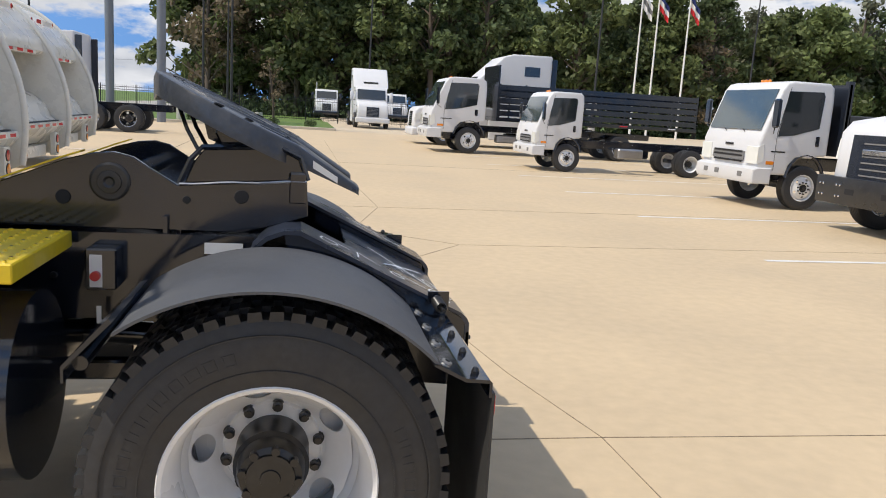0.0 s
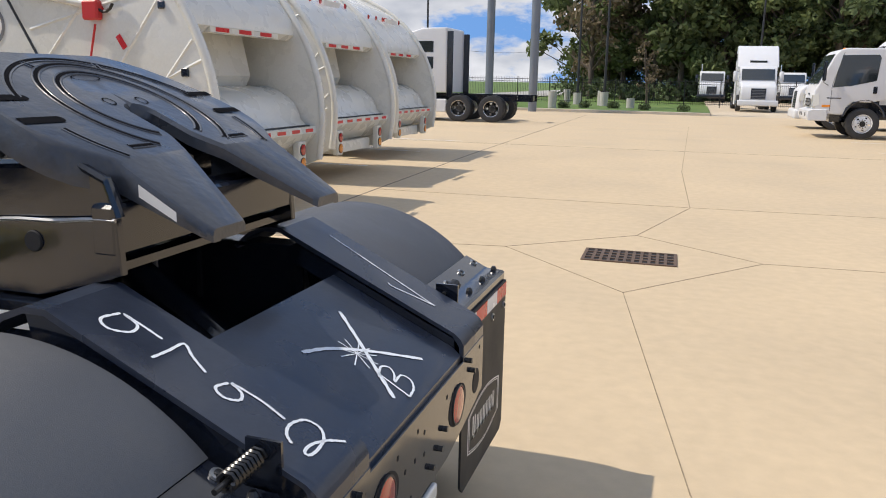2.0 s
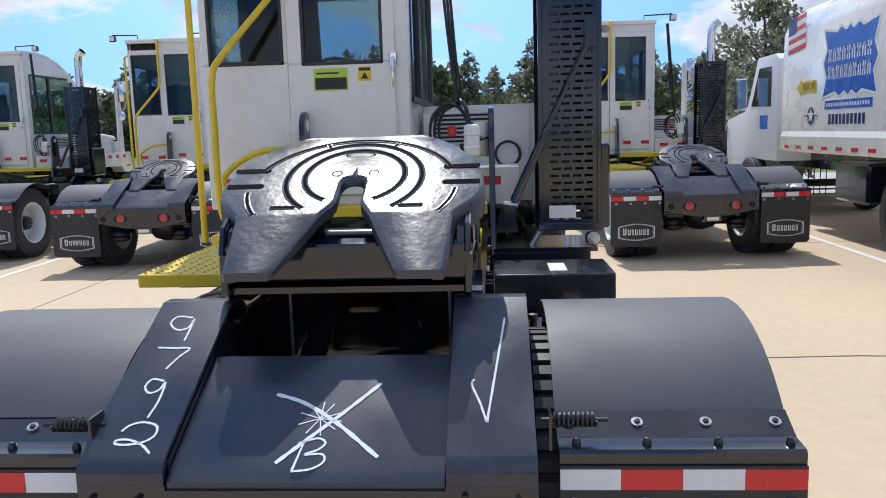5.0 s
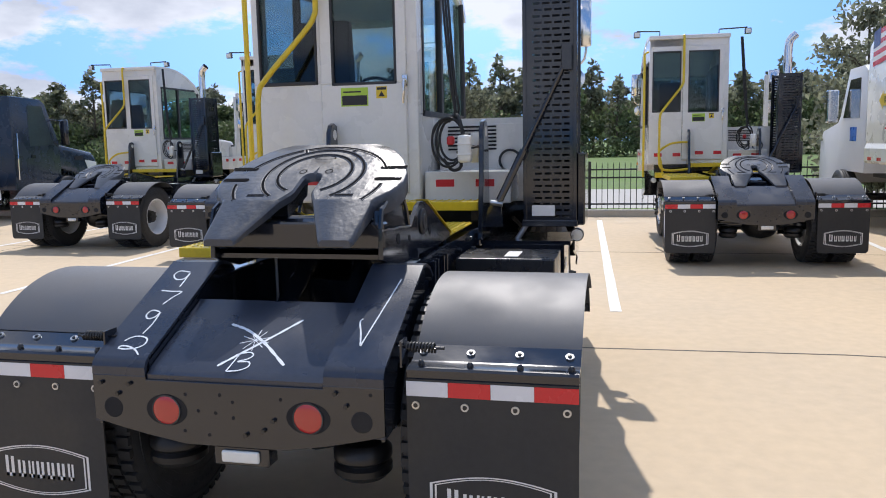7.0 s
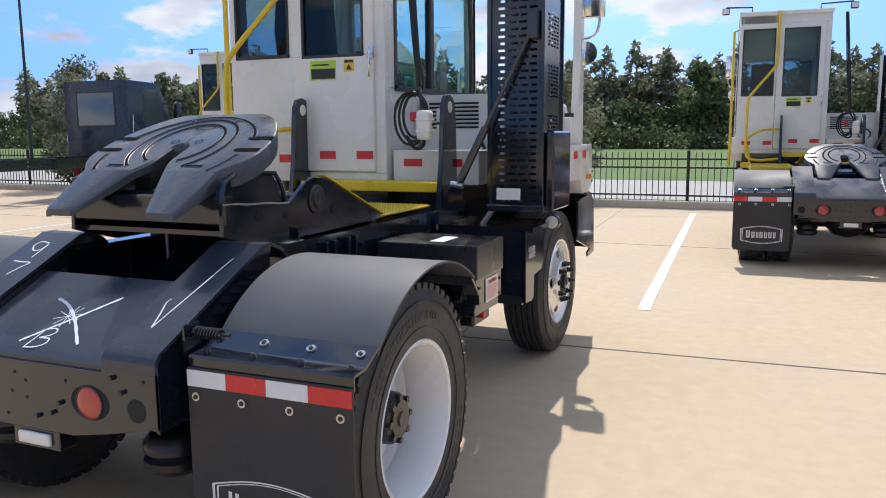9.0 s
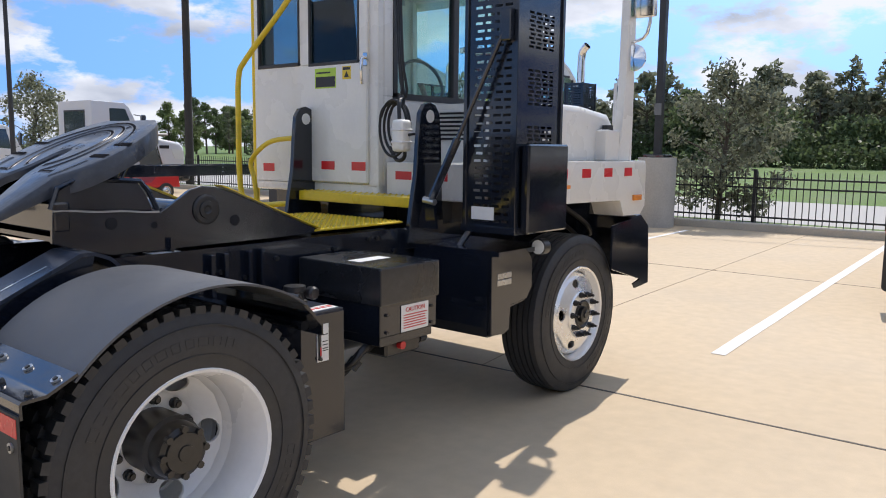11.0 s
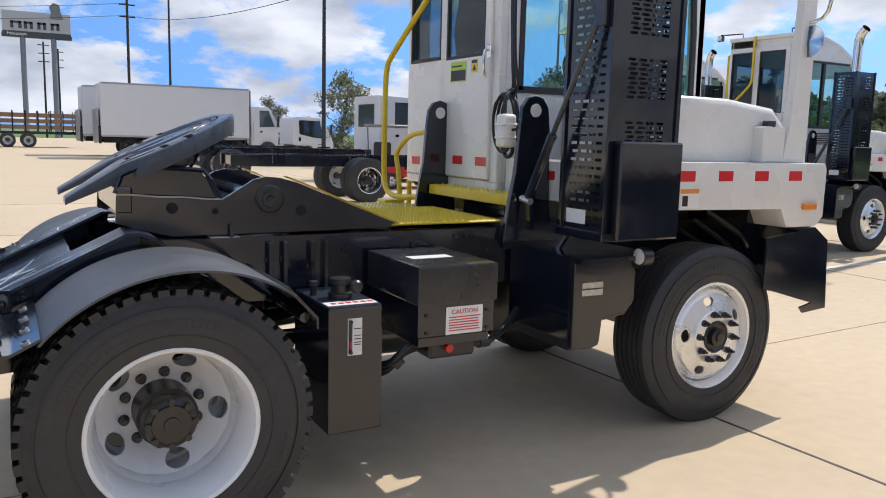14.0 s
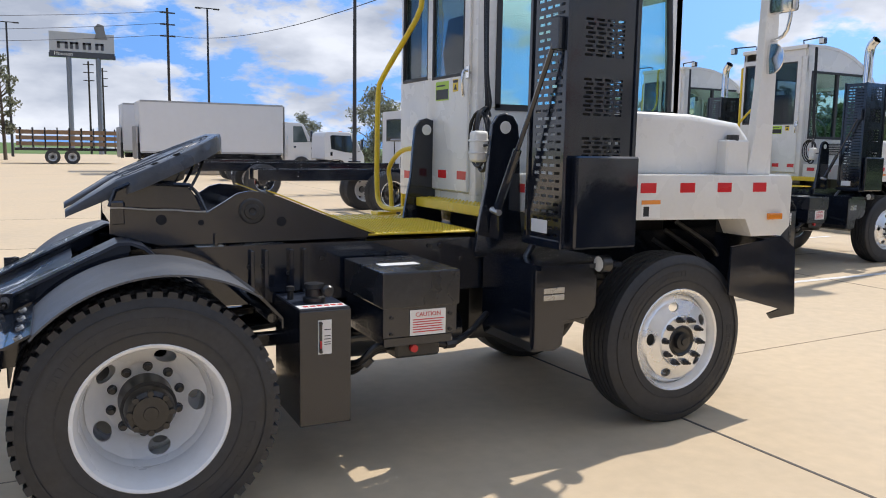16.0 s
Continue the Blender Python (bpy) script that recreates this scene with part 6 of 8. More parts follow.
    for y in (-0.10, 0.0, 0.10, -0.85, 0.85, 0.45, -0.45):
        part("top_lamp", L([(0.045, 0.0), (0.04, 0.012), (0.001, 0.016)], 14, "x", (-0.63, y, 2.80)), REDLENS, e)
    part("under_bumper", B(-0.6, -0.12, -0.72, 0.72, 0.42, 0.60, bevel=0.01), GTWHITE, e)
    # body
    sec = [(-hw, 1.27), (-hw, 3.05), (-hw + 0.10, 3.28), (-hw + 0.35, 3.46), (hw - 0.35, 3.46), (hw - 0.10, 3.28), (hw, 3.05), (hw, 1.27)]
    part("refuse_body", P(sec, "x", -7.45, -2.96, bevel=0.01), GTWHITE, e, "white smooth refuse body", 50)
    part("body_rear", P([(-2.96, 1.27), (-1.80, 1.27), (-1.88, 1.40), (-2.58, 2.60), (-2.96, 3.26)], "y", -hw + 0.002, hw - 0.002), GTWHITE, e, "slanted rear of the body")
    for s in (1, -1):
        part("body_sill", P([(s * hw, 1.20), (s * (hw + 0.03), 1.24), (s * (hw + 0.03), 1.44), (s * hw, 1.52)], "x", -7.4, -2.0), GTWHITE, e)
        for k in range(11):
            xa = -7.2 + 0.48 * k
            part("reflective_tape", B(xa, xa + 0.20, *sorted((s * (hw + 0.0305), s * (hw + 0.033))), 1.255, 1.305), RED, e, "red reflective tape")
        part("tailgate_ram", C((-3.15, s * (hw + 0.03), 2.62), (-1.25, s * (hw + 0.03), 2.28), 0.045, 12), GTWHITE, e, "white tailgate ram")
        part("ram_bracket", B(-1.38, -1.18, *sorted((s * (hw + 0.0), s * (hw + 0.10))), 2.14, 2.34, bevel=0.02), REDINK, e, "red bracket")
        part("red_lever", T([(-1.25, s * (hw + 0.05), 2.1), (-1.42, s * (hw + 0.05), 1.45), (-1.22, s * (hw + 0.05), 1.08)], 0.012, 6), REDINK, e, "red lever")
        part("hose_loop", T([(-1.12 + 0.12 * math.cos(a), s * (hw + 0.06), 2.36 + 0.14 * math.sin(a)) for a in [k * 0.45 for k in range(14)]], 0.016, 6), WIRE, e)
    chassis(e, -9.6, -1.0, 1.15, 0.28)
    for x in (-2.25, -3.62):
        axle(e, x, 1.17, 0.52, True, RIM_CHROME_DEEP)
    axle(e, -9.3, 1.18, 0.52, False, steer_rim=RIM_CHROME)
    part("mud_guard", B(-5.6, -4.6, -1.1, -0.5, 0.55, 1.1, bevel=0.04), BLACK, e, "black side tank")
    # cab
    cabp = [(-8.1, 1.0), (-8.1, 2.75), (-8.3, 2.85), (-9.2, 2.85), (-9.75, 2.0), (-9.9, 1.9), (-11.0, 1.75), (-11.2, 1.55), (-11.25, 0.75), (-9.9, 0.75), (-9.85, 1.0)]
    part("cab", P(cabp, "y", -1.05, 1.05, bevel=0.03, seg=2), VANWHITE, e, "white truck cab", 40)
    for s in (1, -1):
        ya, yb = sorted((s * 1.052, s * 1.056))
        part("side_window", P([(-8.45, 1.95), (-8.45, 2.65), (-9.1, 2.65), (-9.5, 1.98)], "y", ya, yb), WIN, e, "dark side window")
        part("mirror", B(-9.6, -9.45, *sorted((s * 1.15, s * 1.35)), 1.9, 2.5, bevel=0.02), CHROME, e)
        part("door_decal", B(-9.0, -8.6, ya, yb, 1.55, 1.80), BLUE, e, "blue decal")
    part("windscreen", P([(-9.23, 2.80), (-9.20, 2.80), (-9.73, 2.02), (-9.76, 2.02)], "y", -0.92, 0.92), WIN, e)
    if decals:
        y = -hw - 0.003
        face = Matrix.Translation((0, y, 0)) @ Euler((radians(90), 0, 0)).to_matrix().to_4x4()
        def flat(nm, pts, m, lab="", d=0.0):
            bm = bmesh.new()
            bm.faces.new([bm.verts.new((p[0], y - d, p[1])) for p in pts])
            return part(nm, bm, m, e, lab)
        cx, cz = -5.05, 2.47
        star = []
        for k in range(24):
            a = 2 * math.pi * k / 24
            f = 1.0 if k % 2 == 0 else 0.86
            u, v = math.cos(a), math.sin(a)
            q = max(abs(u) / 0.80, abs(v) / 0.46)
            star.append((cx + u / q * f, cz + v / q * f))
        flat("decal_edge", [(cx + (p[0] - cx) * 1.07, cz + (p[1] - cz) * 1.09) for p in star], LABEL, "white edge of the blue decal")
        flat("decal", star, BLUE, "blue burst-shaped decal with white bars", 0.001)
        for row, n in ((2.57, 9), (2.33, 10)):
            for k in range(n):
                xa = cx - 0.66 + 1.32 * k / n
                w = 1.32 / n
                for a, b, z0, z1 in ((0.08, 0.28, -0.09, 0.09), (0.52, 0.72, -0.09, 0.09), (0.08, 0.72, 0.05 if k % 2 else -0.02, 0.09 if k % 2 else 0.02)):
                    flat("decal_bar", [(xa + a * w, row + z0), (xa + b * w, row + z0), (xa + b * w, row + z1), (xa + a * w, row + z1)], LABEL, "", 0.002)
        flat("decal_band", [(cx - 0.72, 1.83), (cx + 0.72, 1.83), (cx + 0.72, 1.95), (cx - 0.72, 1.95)], BLUE, "blue band")
        for k in range(18):
            flat("decal_bar", [(cx - 0.66 + k * 0.074, 1.865), (cx - 0.62 + k * 0.074, 1.865), (cx - 0.62 + k * 0.074, 1.915), (cx - 0.66 + k * 0.074, 1.915)], LABEL, "", 0.001)
        for k in range(10):
            flat("number_bar", [(cx - 0.58 + k * 0.115, 1.62), (cx - 0.50 + k * 0.115, 1.62), (cx - 0.50 + k * 0.115, 1.76), (cx - 0.58 + k * 0.115, 1.76)], NAVY)
        text_mesh("decal_text", "FIRST RESPONDER", 0.145, INK, Matrix.Translation((-3.18, y - 0.001, 2.42)) @ face.to_3x3().to_4x4(), e, 0.9)
        text_mesh("decal_text", "ON TIME ON TARGET", 0.115, INK, Matrix.Translation((-3.15, y - 0.001, 1.78)) @ face.to_3x3().to_4x4(), e, 0.9)
        def disc(cx, cz, r, m, d, n=28):
            return flat("decal_disc", [(cx + r * math.cos(2 * math.pi * k / n), cz + r * math.sin(2 * math.pi * k / n)) for k in range(n)], m, "", d)
        def five(cx, cz, r, d, m):
            pts = []
            for k in range(10):
                a, q = math.pi / 2 + math.pi * k / 5, r if k % 2 == 0 else r * 0.42
                pts.append((cx + q * math.cos(a), cz + q * math.sin(a)))
            return flat("decal_star", pts, m, "", d)
        for scx, scz, r in ((-3.45, 2.10, 0.22), (-6.25, 1.75, 0.13)):
            flat("decal_wing", [(scx - r * 1.9, scz - r * 0.3), (scx + r * 1.9, scz - r * 0.3), (scx + r * 1.9, scz + r * 0.3), (scx - r * 1.9, scz + r * 0.3)], LABEL, "", 0.001)
            flat("decal_wing", [(scx - r * 1.9, scz - r * 0.09), (scx + r * 1.9, scz - r * 0.09), (scx + r * 1.9, scz + r * 0.09), (scx - r * 1.9, scz + r * 0.09)], RED, "", 0.002)
            disc(scx, scz, r, NAVY, 0.003); five(scx, scz, r * 0.95, 0.004, LABEL)
        disc(-2.72, 2.10, 0.23, GREY, 0.001); disc(-2.72, 2.10, 0.19, LABEL, 0.002); disc(-2.72, 2.10, 0.13, BLUE, 0.003)
        flat("rescue_arrow", [(-6.85, 2.18), (-6.65, 2.32), (-6.65, 2.27), (-6.10, 2.27), (-6.10, 2.09), (-6.65, 2.09), (-6.65, 2.04)], YELLOW, "yellow arrow decal", 0.001)
        text_mesh("decal_text", "RESCUE", 0.15, INK, Matrix.Translation((-6.37, y - 0.002, 2.18)) @ face.to_3x3().to_4x4(), e, 0.85)
        for k in range(7):
            flat("flag_stripe", [(-7.25, 2.72 + 0.075 * k), (-6.55, 2.78 + 0.075 * k), (-6.55, 2.855 + 0.075 * k), (-7.25, 2.795 + 0.075 * k)], RED if k % 2 == 0 else LABEL, "", 0.001)
        flat("flag_corner", [(-7.25, 3.0), (-6.92, 3.03), (-6.92, 3.31), (-7.25, 3.25)], NAVY, "", 0.003)
    return e


def cabover(e, x0, k=1.0, width=2.0, white=VANWHITE, big=False):
    """A forward-control cab whose nose is at x0; k scales it."""
    hw = width / 2
    f = lambda pts: [(x0 + p[0] * k, p[1] * (1.0 if big is False else 1.22)) for p in pts]
    zf = 1.0 if big is False else 1.22
    prof = f([(0.02, 0.62), (-0.02, 1.18), (0.06, 1.36), (0.40, 2.12), (0.52, 2.24), (0.68, 2.28), (1.62, 2.28), (1.73, 2.20), (1.76, 2.0), (1.76, 1.02), (1.68, 0.98), (1.55, 0.98), (1.45, 0.94), (0.95, 0.94), (0.80, 0.80), (0.74, 0.62)])
    part("cab", P(prof, "y", -hw, hw, bevel=0.05, seg=3), white, e, "white forward-control cab", 50)
    part("windscreen", P(f([(0.055, 1.40), (0.045, 1.40), (0.385, 2.13), (0.40, 2.13)]), "y", -hw + 0.10, hw - 0.10), BLUEWIN, e, "dark windscreen")
    for s in (1, -1):
        ya, yb = sorted((s * (hw - 0.002), s * (hw + 0.005)))
        part("side_window", P(f([(0.42, 1.30), (0.58, 2.10), (1.45, 2.12), (1.50, 2.05), (1.46, 1.48), (0.85, 1.34)]), "y", ya, yb), WIN, e, "dark side window")
        part("door_handle", B(x0 + 1.40 * k, x0 + 1.50 * k, *sorted((s * hw, s * (hw + 0.02))), 1.16 * zf, 1.34 * zf, bevel=0.01), BLACK, e)
        part("door_gap", P(f([(0.40, 0.70), (0.41, 0.70), (0.41, 1.35), (0.62, 2.17), (0.61, 2.17), (0.40, 1.36)]), "y", *sorted((s * hw, s * (hw + 0.002)))), DARK, e)
        part("mirror", B(x0 + 0.12 * k, x0 + 0.20 * k, *sorted((s * (hw + 0.10), s * (hw + 0.30))), 1.45 * zf, 1.95 * zf, bevel=0.03), BLACK, e)
        part("mirror_arm", T([(x0 + 0.30 * k, s * hw, 1.35 * zf), (x0 + 0.16 * k, s * (hw + 0.18), 1.42 * zf), (x0 + 0.16 * k, s * (hw + 0.2), 1.95 * zf)], 0.012, 6), BLACK, e)
        part("headlamp", P(f([(-0.035, 0.80), (-0.03, 1.10), (0.10, 1.16), (0.14, 0.86)]), "y", *sorted((s * (hw - 0.36), s * (hw + 0.006)))), CLEAR, e, "clear headlamp")
        part("side_badge", B(x0 + 0.30 * k, x0 + 0.66 * k, *sorted((s * hw, s * (hw + 0.004))), 1.02 * zf, 1.045 * zf), INK, e)
        part("side_reflector", B(x0 + 0.20 * k, x0 + 0.40 * k, *sorted((s * hw, s * (hw + 0.006))), 0.80 * zf, 0.86 * zf), AMBER, e)
        part("wheel_arch", T([(x0 + (1.25 + 0.52 * math.cos(a)) * k, s * (hw - 0.03), (0.44 + 0.56 * math.sin(a)) * zf) for a in [radians(15 + 15 * q) for q in range(11)]], 0.035, 6), BLACK, e)
    part("grille", P(f([(-0.042, 0.84), (-0.032, 1.00), (-0.012, 1.00), (-0.012, 0.84)]), "y", -0.55, 0.55), GREY, e, "grey slotted grille")
    for z in (0.80, 0.90, 0.975):
        part("grille_slot", B(x0 - 0.046 * k, x0 - 0.03 * k, -0.50, 0.50, z * zf, (z + 0.035) * zf), DARK, e)
    part("badge", B(x0 - 0.034 * k, x0 - 0.02 * k, -0.14, 0.14, 1.10 * zf, 1.14 * zf), INK, e)
    part("front_bumper", P(f([(-0.10, 0.45), (-0.14, 0.52), (-0.13, 0.70), (-0.02, 0.74), (0.35, 0.74), (0.35, 0.45)]), "y", -hw - 0.03, hw + 0.03, bevel=0.02), white, e, "white bumper", 40)
    for y in (-0.62, 0.62, 0.2):
        part("fog_lamp", B(x0 - 0.15 * k, x0 - 0.12 * k, y - 0.07, y + 0.07, 0.55 * zf, 0.64 * zf), GREY, e)
    for y in (-0.12, 0, 0.12):
        part("roof_marker", L([(0.04, 2.28), (0.035, 2.32), (0.001, 2.335)], 10, "z", (x0 + 0.75 * k, y, (zf - 1) * 2.28)), AMBER, e, "amber roof marker")
    for y in (-0.4, 0.25):
        part("wiper", T([(x0 + 0.03 * k, y, 1.36 * zf), (x0 + 0.12 * k, y + 0.35, 1.52 * zf)], 0.009, 5), BLACK, e)
    part("under_cab", B(x0 + 0.5 * k, x0 + 1.7 * k, -0.5, 0.5, 0.5, 0.98 * zf), BLACK, e)


def cabover_truck(x, y, label, k=1.0, big=False, body=None, wb=3.9, rail_z=0.92, bl=5.0, white=VANWHITE):
    e = thing("cabover_truck", label, "truck", "parked trucks", x, y)
    cabover(e, 0.0, k, 2.0 if not big else 2.35, white, big)
    wk = 0.79 if not big else 0.95
    wz = 0.513 * wk
    axle(e, 1.25 * k, 0.98 if not big else 1.14, wz, False, k=wk)
    axle(e, 1.25 * k + wb, 1.0 if not big else 1.16, wz, True, RIM_CHROME_DEEP if big else None, k=wk)
    end = 1.25 * k + wb + 1.5
    chassis(e, 1.2 * k, end, rail_z, 0.22, 0.40)
    part("exhaust_box", B(2.6, 3.4, -0.85, -0.5, 0.45, 0.75, bevel=0.04), STEEL, e)
    part("fuel_tank", B(3.3, 4.2, 0.5, 0.9, 0.42, 0.80, bevel=0.05), BLACK, e)
    if body == "stake":
        s0, s1, hw, z = 2.45, 2.45 + bl, 1.2, rail_z + 0.22
        part("stake_bed", B(s0, s1, -hw, hw, z, z + 0.14, bevel=0.01), BLACK, e, "black flat bed")
        part("headboard", B(s0, s0 + 0.06, -hw, hw, z + 0.14, z + 2.05 if big else z + 1.6), BLACK, e, "black headboard")
        for sd in (1, -1):
            for r in range(5):
                part("stake_board", B(s0 + 0.1, s1, *sorted((sd * (hw - 0.04), sd * hw)), z + 0.20 + 0.24 * r, z + 0.385 + 0.24 * r), BLACK, e)
            for q in range(9):
                xx = s0 + 0.1 + (s1 - s0 - 0.15) * q / 8
                part("stake_post", B(xx - 0.03, xx + 0.03, *sorted((sd * (hw - 0.07), sd * (hw - 0.03))), z + 0.1, z + 1.38), BLACK, e)
                if q % 2:
                    part("reflective_tape", B(xx - 0.16, xx + 0.16, *sorted((sd * (hw + 0.001), sd * (hw + 0.003))), z + 0.06, z + 0.10), RED if q % 4 == 1 else SILVER, e)
        for r in range(5):
            part("stake_board", B(s1 - 0.04, s1, -hw, hw, z + 0.20 + 0.24 * r, z + 0.385 + 0.24 * r), BLACK, e)
    if body == "landscape":
        part("black_body", B(1.62, 5.6, -1.1, 1.1, 1.05, 1.75, bevel=0.02), BLACK, e, "black open body")
        part("headboard", B(1.57, 1.62, -1.1, 1.1, 1.0, 2.28), BLACK, e, "black headboard")
        for y0 in (-1.05, 1.05):
            part("headboard_post", B(1.54, 1.66, y0 - 0.05, y0 + 0.05, 1.0, 2.34), BLACK, e)
    return e


def box_body(e, x0, x1, z0, z1, hw=1.25):
    part("van_body", B(x0, x1, -hw, hw, z0, z1, bevel=0.03, seg=2), VANWHITE, e, "white smooth van body")
    for s in (1, -1):
        for z in (z0 + 0.03, z1 - 0.03):
            part("body_rail", B(x0 + 0.03, x1 - 0.02, *sorted((s * hw, s * (hw + 0.012))), z - 0.045, z + 0.045), STEEL, e)
    part("door_frame", B(x1 - 0.0, x1 + 0.03, -hw + 0.02, hw - 0.02, z0 + 0.05, z1 - 0.02, bevel=0.01), VANWHITE, e)
    part("roll_door", B(x1 + 0.03, x1 + 0.04, -hw + 0.12, hw - 0.12, z0 + 0.1, z1 - 0.16), VANWHITE, e)
    part("lift_gate", B(x1 + 0.12, x1 + 0.20, -hw + 0.1, hw - 0.1, z0 - 0.3, z0 + 1.35, bevel=0.01), STEEL, e, "raised steel lift gate")
    for s in (1, -1):
        part("gate_arm", B(x1 + 0.0, x1 + 0.15, s * 1.1 - 0.05, s * 1.1 + 0.05, z0 - 0.35, z0 + 0.5), BLACK, e)
    part("nose_fairing", B(x0 - 0.12, x0, -hw + 0.1, hw - 0.1, z1 - 0.9, z1 - 0.04, bevel=0.05, seg=3), GREY, e)


def conventional(name, label, x, y, rz=0.0, hood=1.5, cab_len=1.5, sleeper=0.0, paint=VANWHITE, cab_top=2.75, sleep_top=3.9, wb=5.6, tandem=True, rails=None, fairing=False, group="parked trucks", rim=None, work=False):
    """A bonneted truck; the front bumper is at its origin."""
    e = thing(name, label, "truck", group, x, y, 0, rz)
    hb = hood
    hoodp = [(0.10, 0.55), (0.02, 0.80), (0.06, 1.45), (0.22, 1.62), (hb, 1.86), (hb, 1.0), (1.95, 1.0), (1.85, 1.10), (1.45, 1.18), (1.0, 1.10), (0.78, 0.85), (0.72, 0.55)]
    ax = 0.98 if work else 1.40
    hoodp = [(x + ax - 1.40 if z < 1.2 and x > 0.7 else x, z) for x, z in hoodp]
    part("hood", P(hoodp, "y", -1.02, 1.02, bevel=0.12, seg=3), paint, e, "sloped engine hood", 60)
    if work:
        bumper = part("bumper", B(-0.10, 0.10, -1.2, 1.2, 0.40, 0.80, bevel=0.015, seg=2), HUB, e, "flat dark steel front bumper", 50)
        for s in (-1, 1):
            for y in (0.62, 0.70, 1.02, 1.10):
                for z in (0.52, 0.68):
                    part("bolt", lathe(bmesh.new(), [(0.018, -0.100), (0.018, -0.110), (0.010, -0.116), (0.001, -0.117)], 10, "x", (0, s * y, z)), CHROME, bumper, "bright bolt")
            part("tow_slot", B(-0.104, -0.101, *sorted((s * 0.30, s * 0.50)), 0.56, 0.64), DARK, bumper)
        part("badge", B(-0.012, 0.03, -0.36, 0.36, 1.14, 1.22, bevel=0.01), CHROME, e, "bright badge bar")
    else:
        part("bumper", B(-0.06, 0.25, -1.15, 1.15, 0.38, 0.72, bevel=0.08, seg=3), paint if fairing else BLACK, e, "front bumper", 50)
    part("grille", P([(0.005, 0.78), (0.045, 1.42), (0.065, 1.42), (0.025, 0.78)], "y", *((-0.66, 0.66) if work else (-0.42, 0.42))), BLACK, e, "black grille")
    for q in range(6):
        part("grille_bar", B(-0.005 + 0.006 * q, 0.04, -0.38, 0.38, 0.84 + 0.09 * q, 0.86 + 0.09 * q), GREY, e)
    c0, c1 = hb - 0.10, hb + cab_len
    cabp = [(c0, 0.75), (c0, 1.86), (c0 + 0.42, cab_top - 0.12), (c0 + 0.58, cab_top), (c1, cab_top + 0.03), (c1, 0.75)]
    part("cab", P(cabp, "y", -1.08, 1.08, bevel=0.05, seg=2), paint, e, "truck cab", 50)
    part("windscreen", P([(c0 - 0.012, 1.92), (c0 - 0.002, 1.92), (c0 + 0.40, cab_top - 0.17), (c0 + 0.385, cab_top - 0.17)], "y", -0.95, 0.95), WIN, e, "dark windscreen")
    for s in (1, -1):
        ya, yb = sorted((s * 1.078, s * 1.086))
        part("side_window", P([(c0 + 0.22, 1.82), (c0 + 0.55, cab_top - 0.18), (c0 + 1.05, cab_top - 0.18), (c0 + 1.05, 1.78)], "y", ya, yb), BLUEWIN, e, "dark side window")
        part("door_handle", B(c0 + 0.90, c0 + 1.02, *sorted((s * 1.08, s * 1.10)), 1.50, 1.58), BLACK, e)
        part("mirror", B(c0 + 0.05, c0 + 0.16, *sorted((s * 1.22, s * 1.45)), 1.80, 2.45, bevel=0.04), paint if fairing else BLACK, e, "", 50)
        part("mirror_arm", T([(c0 + 0.2, s * 1.05, 1.85), (c0 + 0.1, s * 1.35, 1.85), (c0 + 0.1, s * 1.35, 2.4), (c0 + 0.25, s * 1.05, 2.45)], 0.018, 6), BLACK, e)
        part("headlamp", P([(0.06, 1.05), (0.10, 1.35), (0.55, 1.42), (0.42, 1.10)], "y", *sorted((s * 0.70, s * 1.035))), CLEAR, e, "clear headlamp")
        part("step", B(c0 + 0.1, c1 - 0.1, *sorted((s * 0.75, s * 1.08)), 0.42, 0.80, bevel=0.03), BLACK, e, "black step and tank")
        part("hood_vent", B(0.62, 0.95, *sorted((s * 1.015, s * 1.035)), 1.42, 1.52), DARK, e)
        part("grab_handle", T([(c1 - 0.08, s * 1.12, 1.0), (c1 - 0.08, s * 1.14, 1.5), (c1 - 0.12, s * 1.12, 2.1)], 0.014, 6), CHROME, e)
    part("rear_window", B(c1, c1 + 0.006, -0.62, 0.62, 1.85, cab_top - 0.28), BLUEWIN, e, "rear window with sky light put into its colour")
    for a, b, z0, z1 in ((-0.66, -0.62, 1.81, cab_top - 0.24), (0.62, 0.66, 1.81, cab_top - 0.24), (-0.62, 0.62, 1.81, 1.85), (-0.62, 0.62, cab_top - 0.28, cab_top - 0.24)):
        part("window_seal", B(c1, c1 + 0.012, a, b, z0, z1), RUBBER, e)
    back = c1
    if sleeper:
        back, low = c1 + sleeper, 1.10 if rails else 0.80
        sp = [(c0 + 0.75, cab_top - 0.05), (c0 + 1.2, cab_top + 0.45), (c1 + 0.5, sleep_top - 0.12), (c1 + 0.9, sleep_top), (back - 0.05, sleep_top + 0.02), (back, sleep_top - 0.05), (back, low), (c1 - 0.02, low), (c1 - 0.02, cab_top)]
        part("sleeper", P(sp, "y", -1.20, 1.20, bevel=0.08, seg=3), paint, e, "tall sleeper compartment", 60)
        for s in (1, -1):
            ya, yb = sorted((s * 1.198, s * 1.207))
            for z0, z1 in ((2.0, 2.46), (sleep_top - 0.92, sleep_top - 0.50)):
                part("sleeper_window", B(back - 1.25, back - 0.55, ya, yb, z0, z1, bevel=0.003), WIN, e, "dark sleeper window")
            part("side_extender", B(back, back + 0.24, *sorted((s * 1.12, s * 1.18)), 0.95, sleep_top - 0.12, bevel=0.02), BLACK, e, "black side extender")
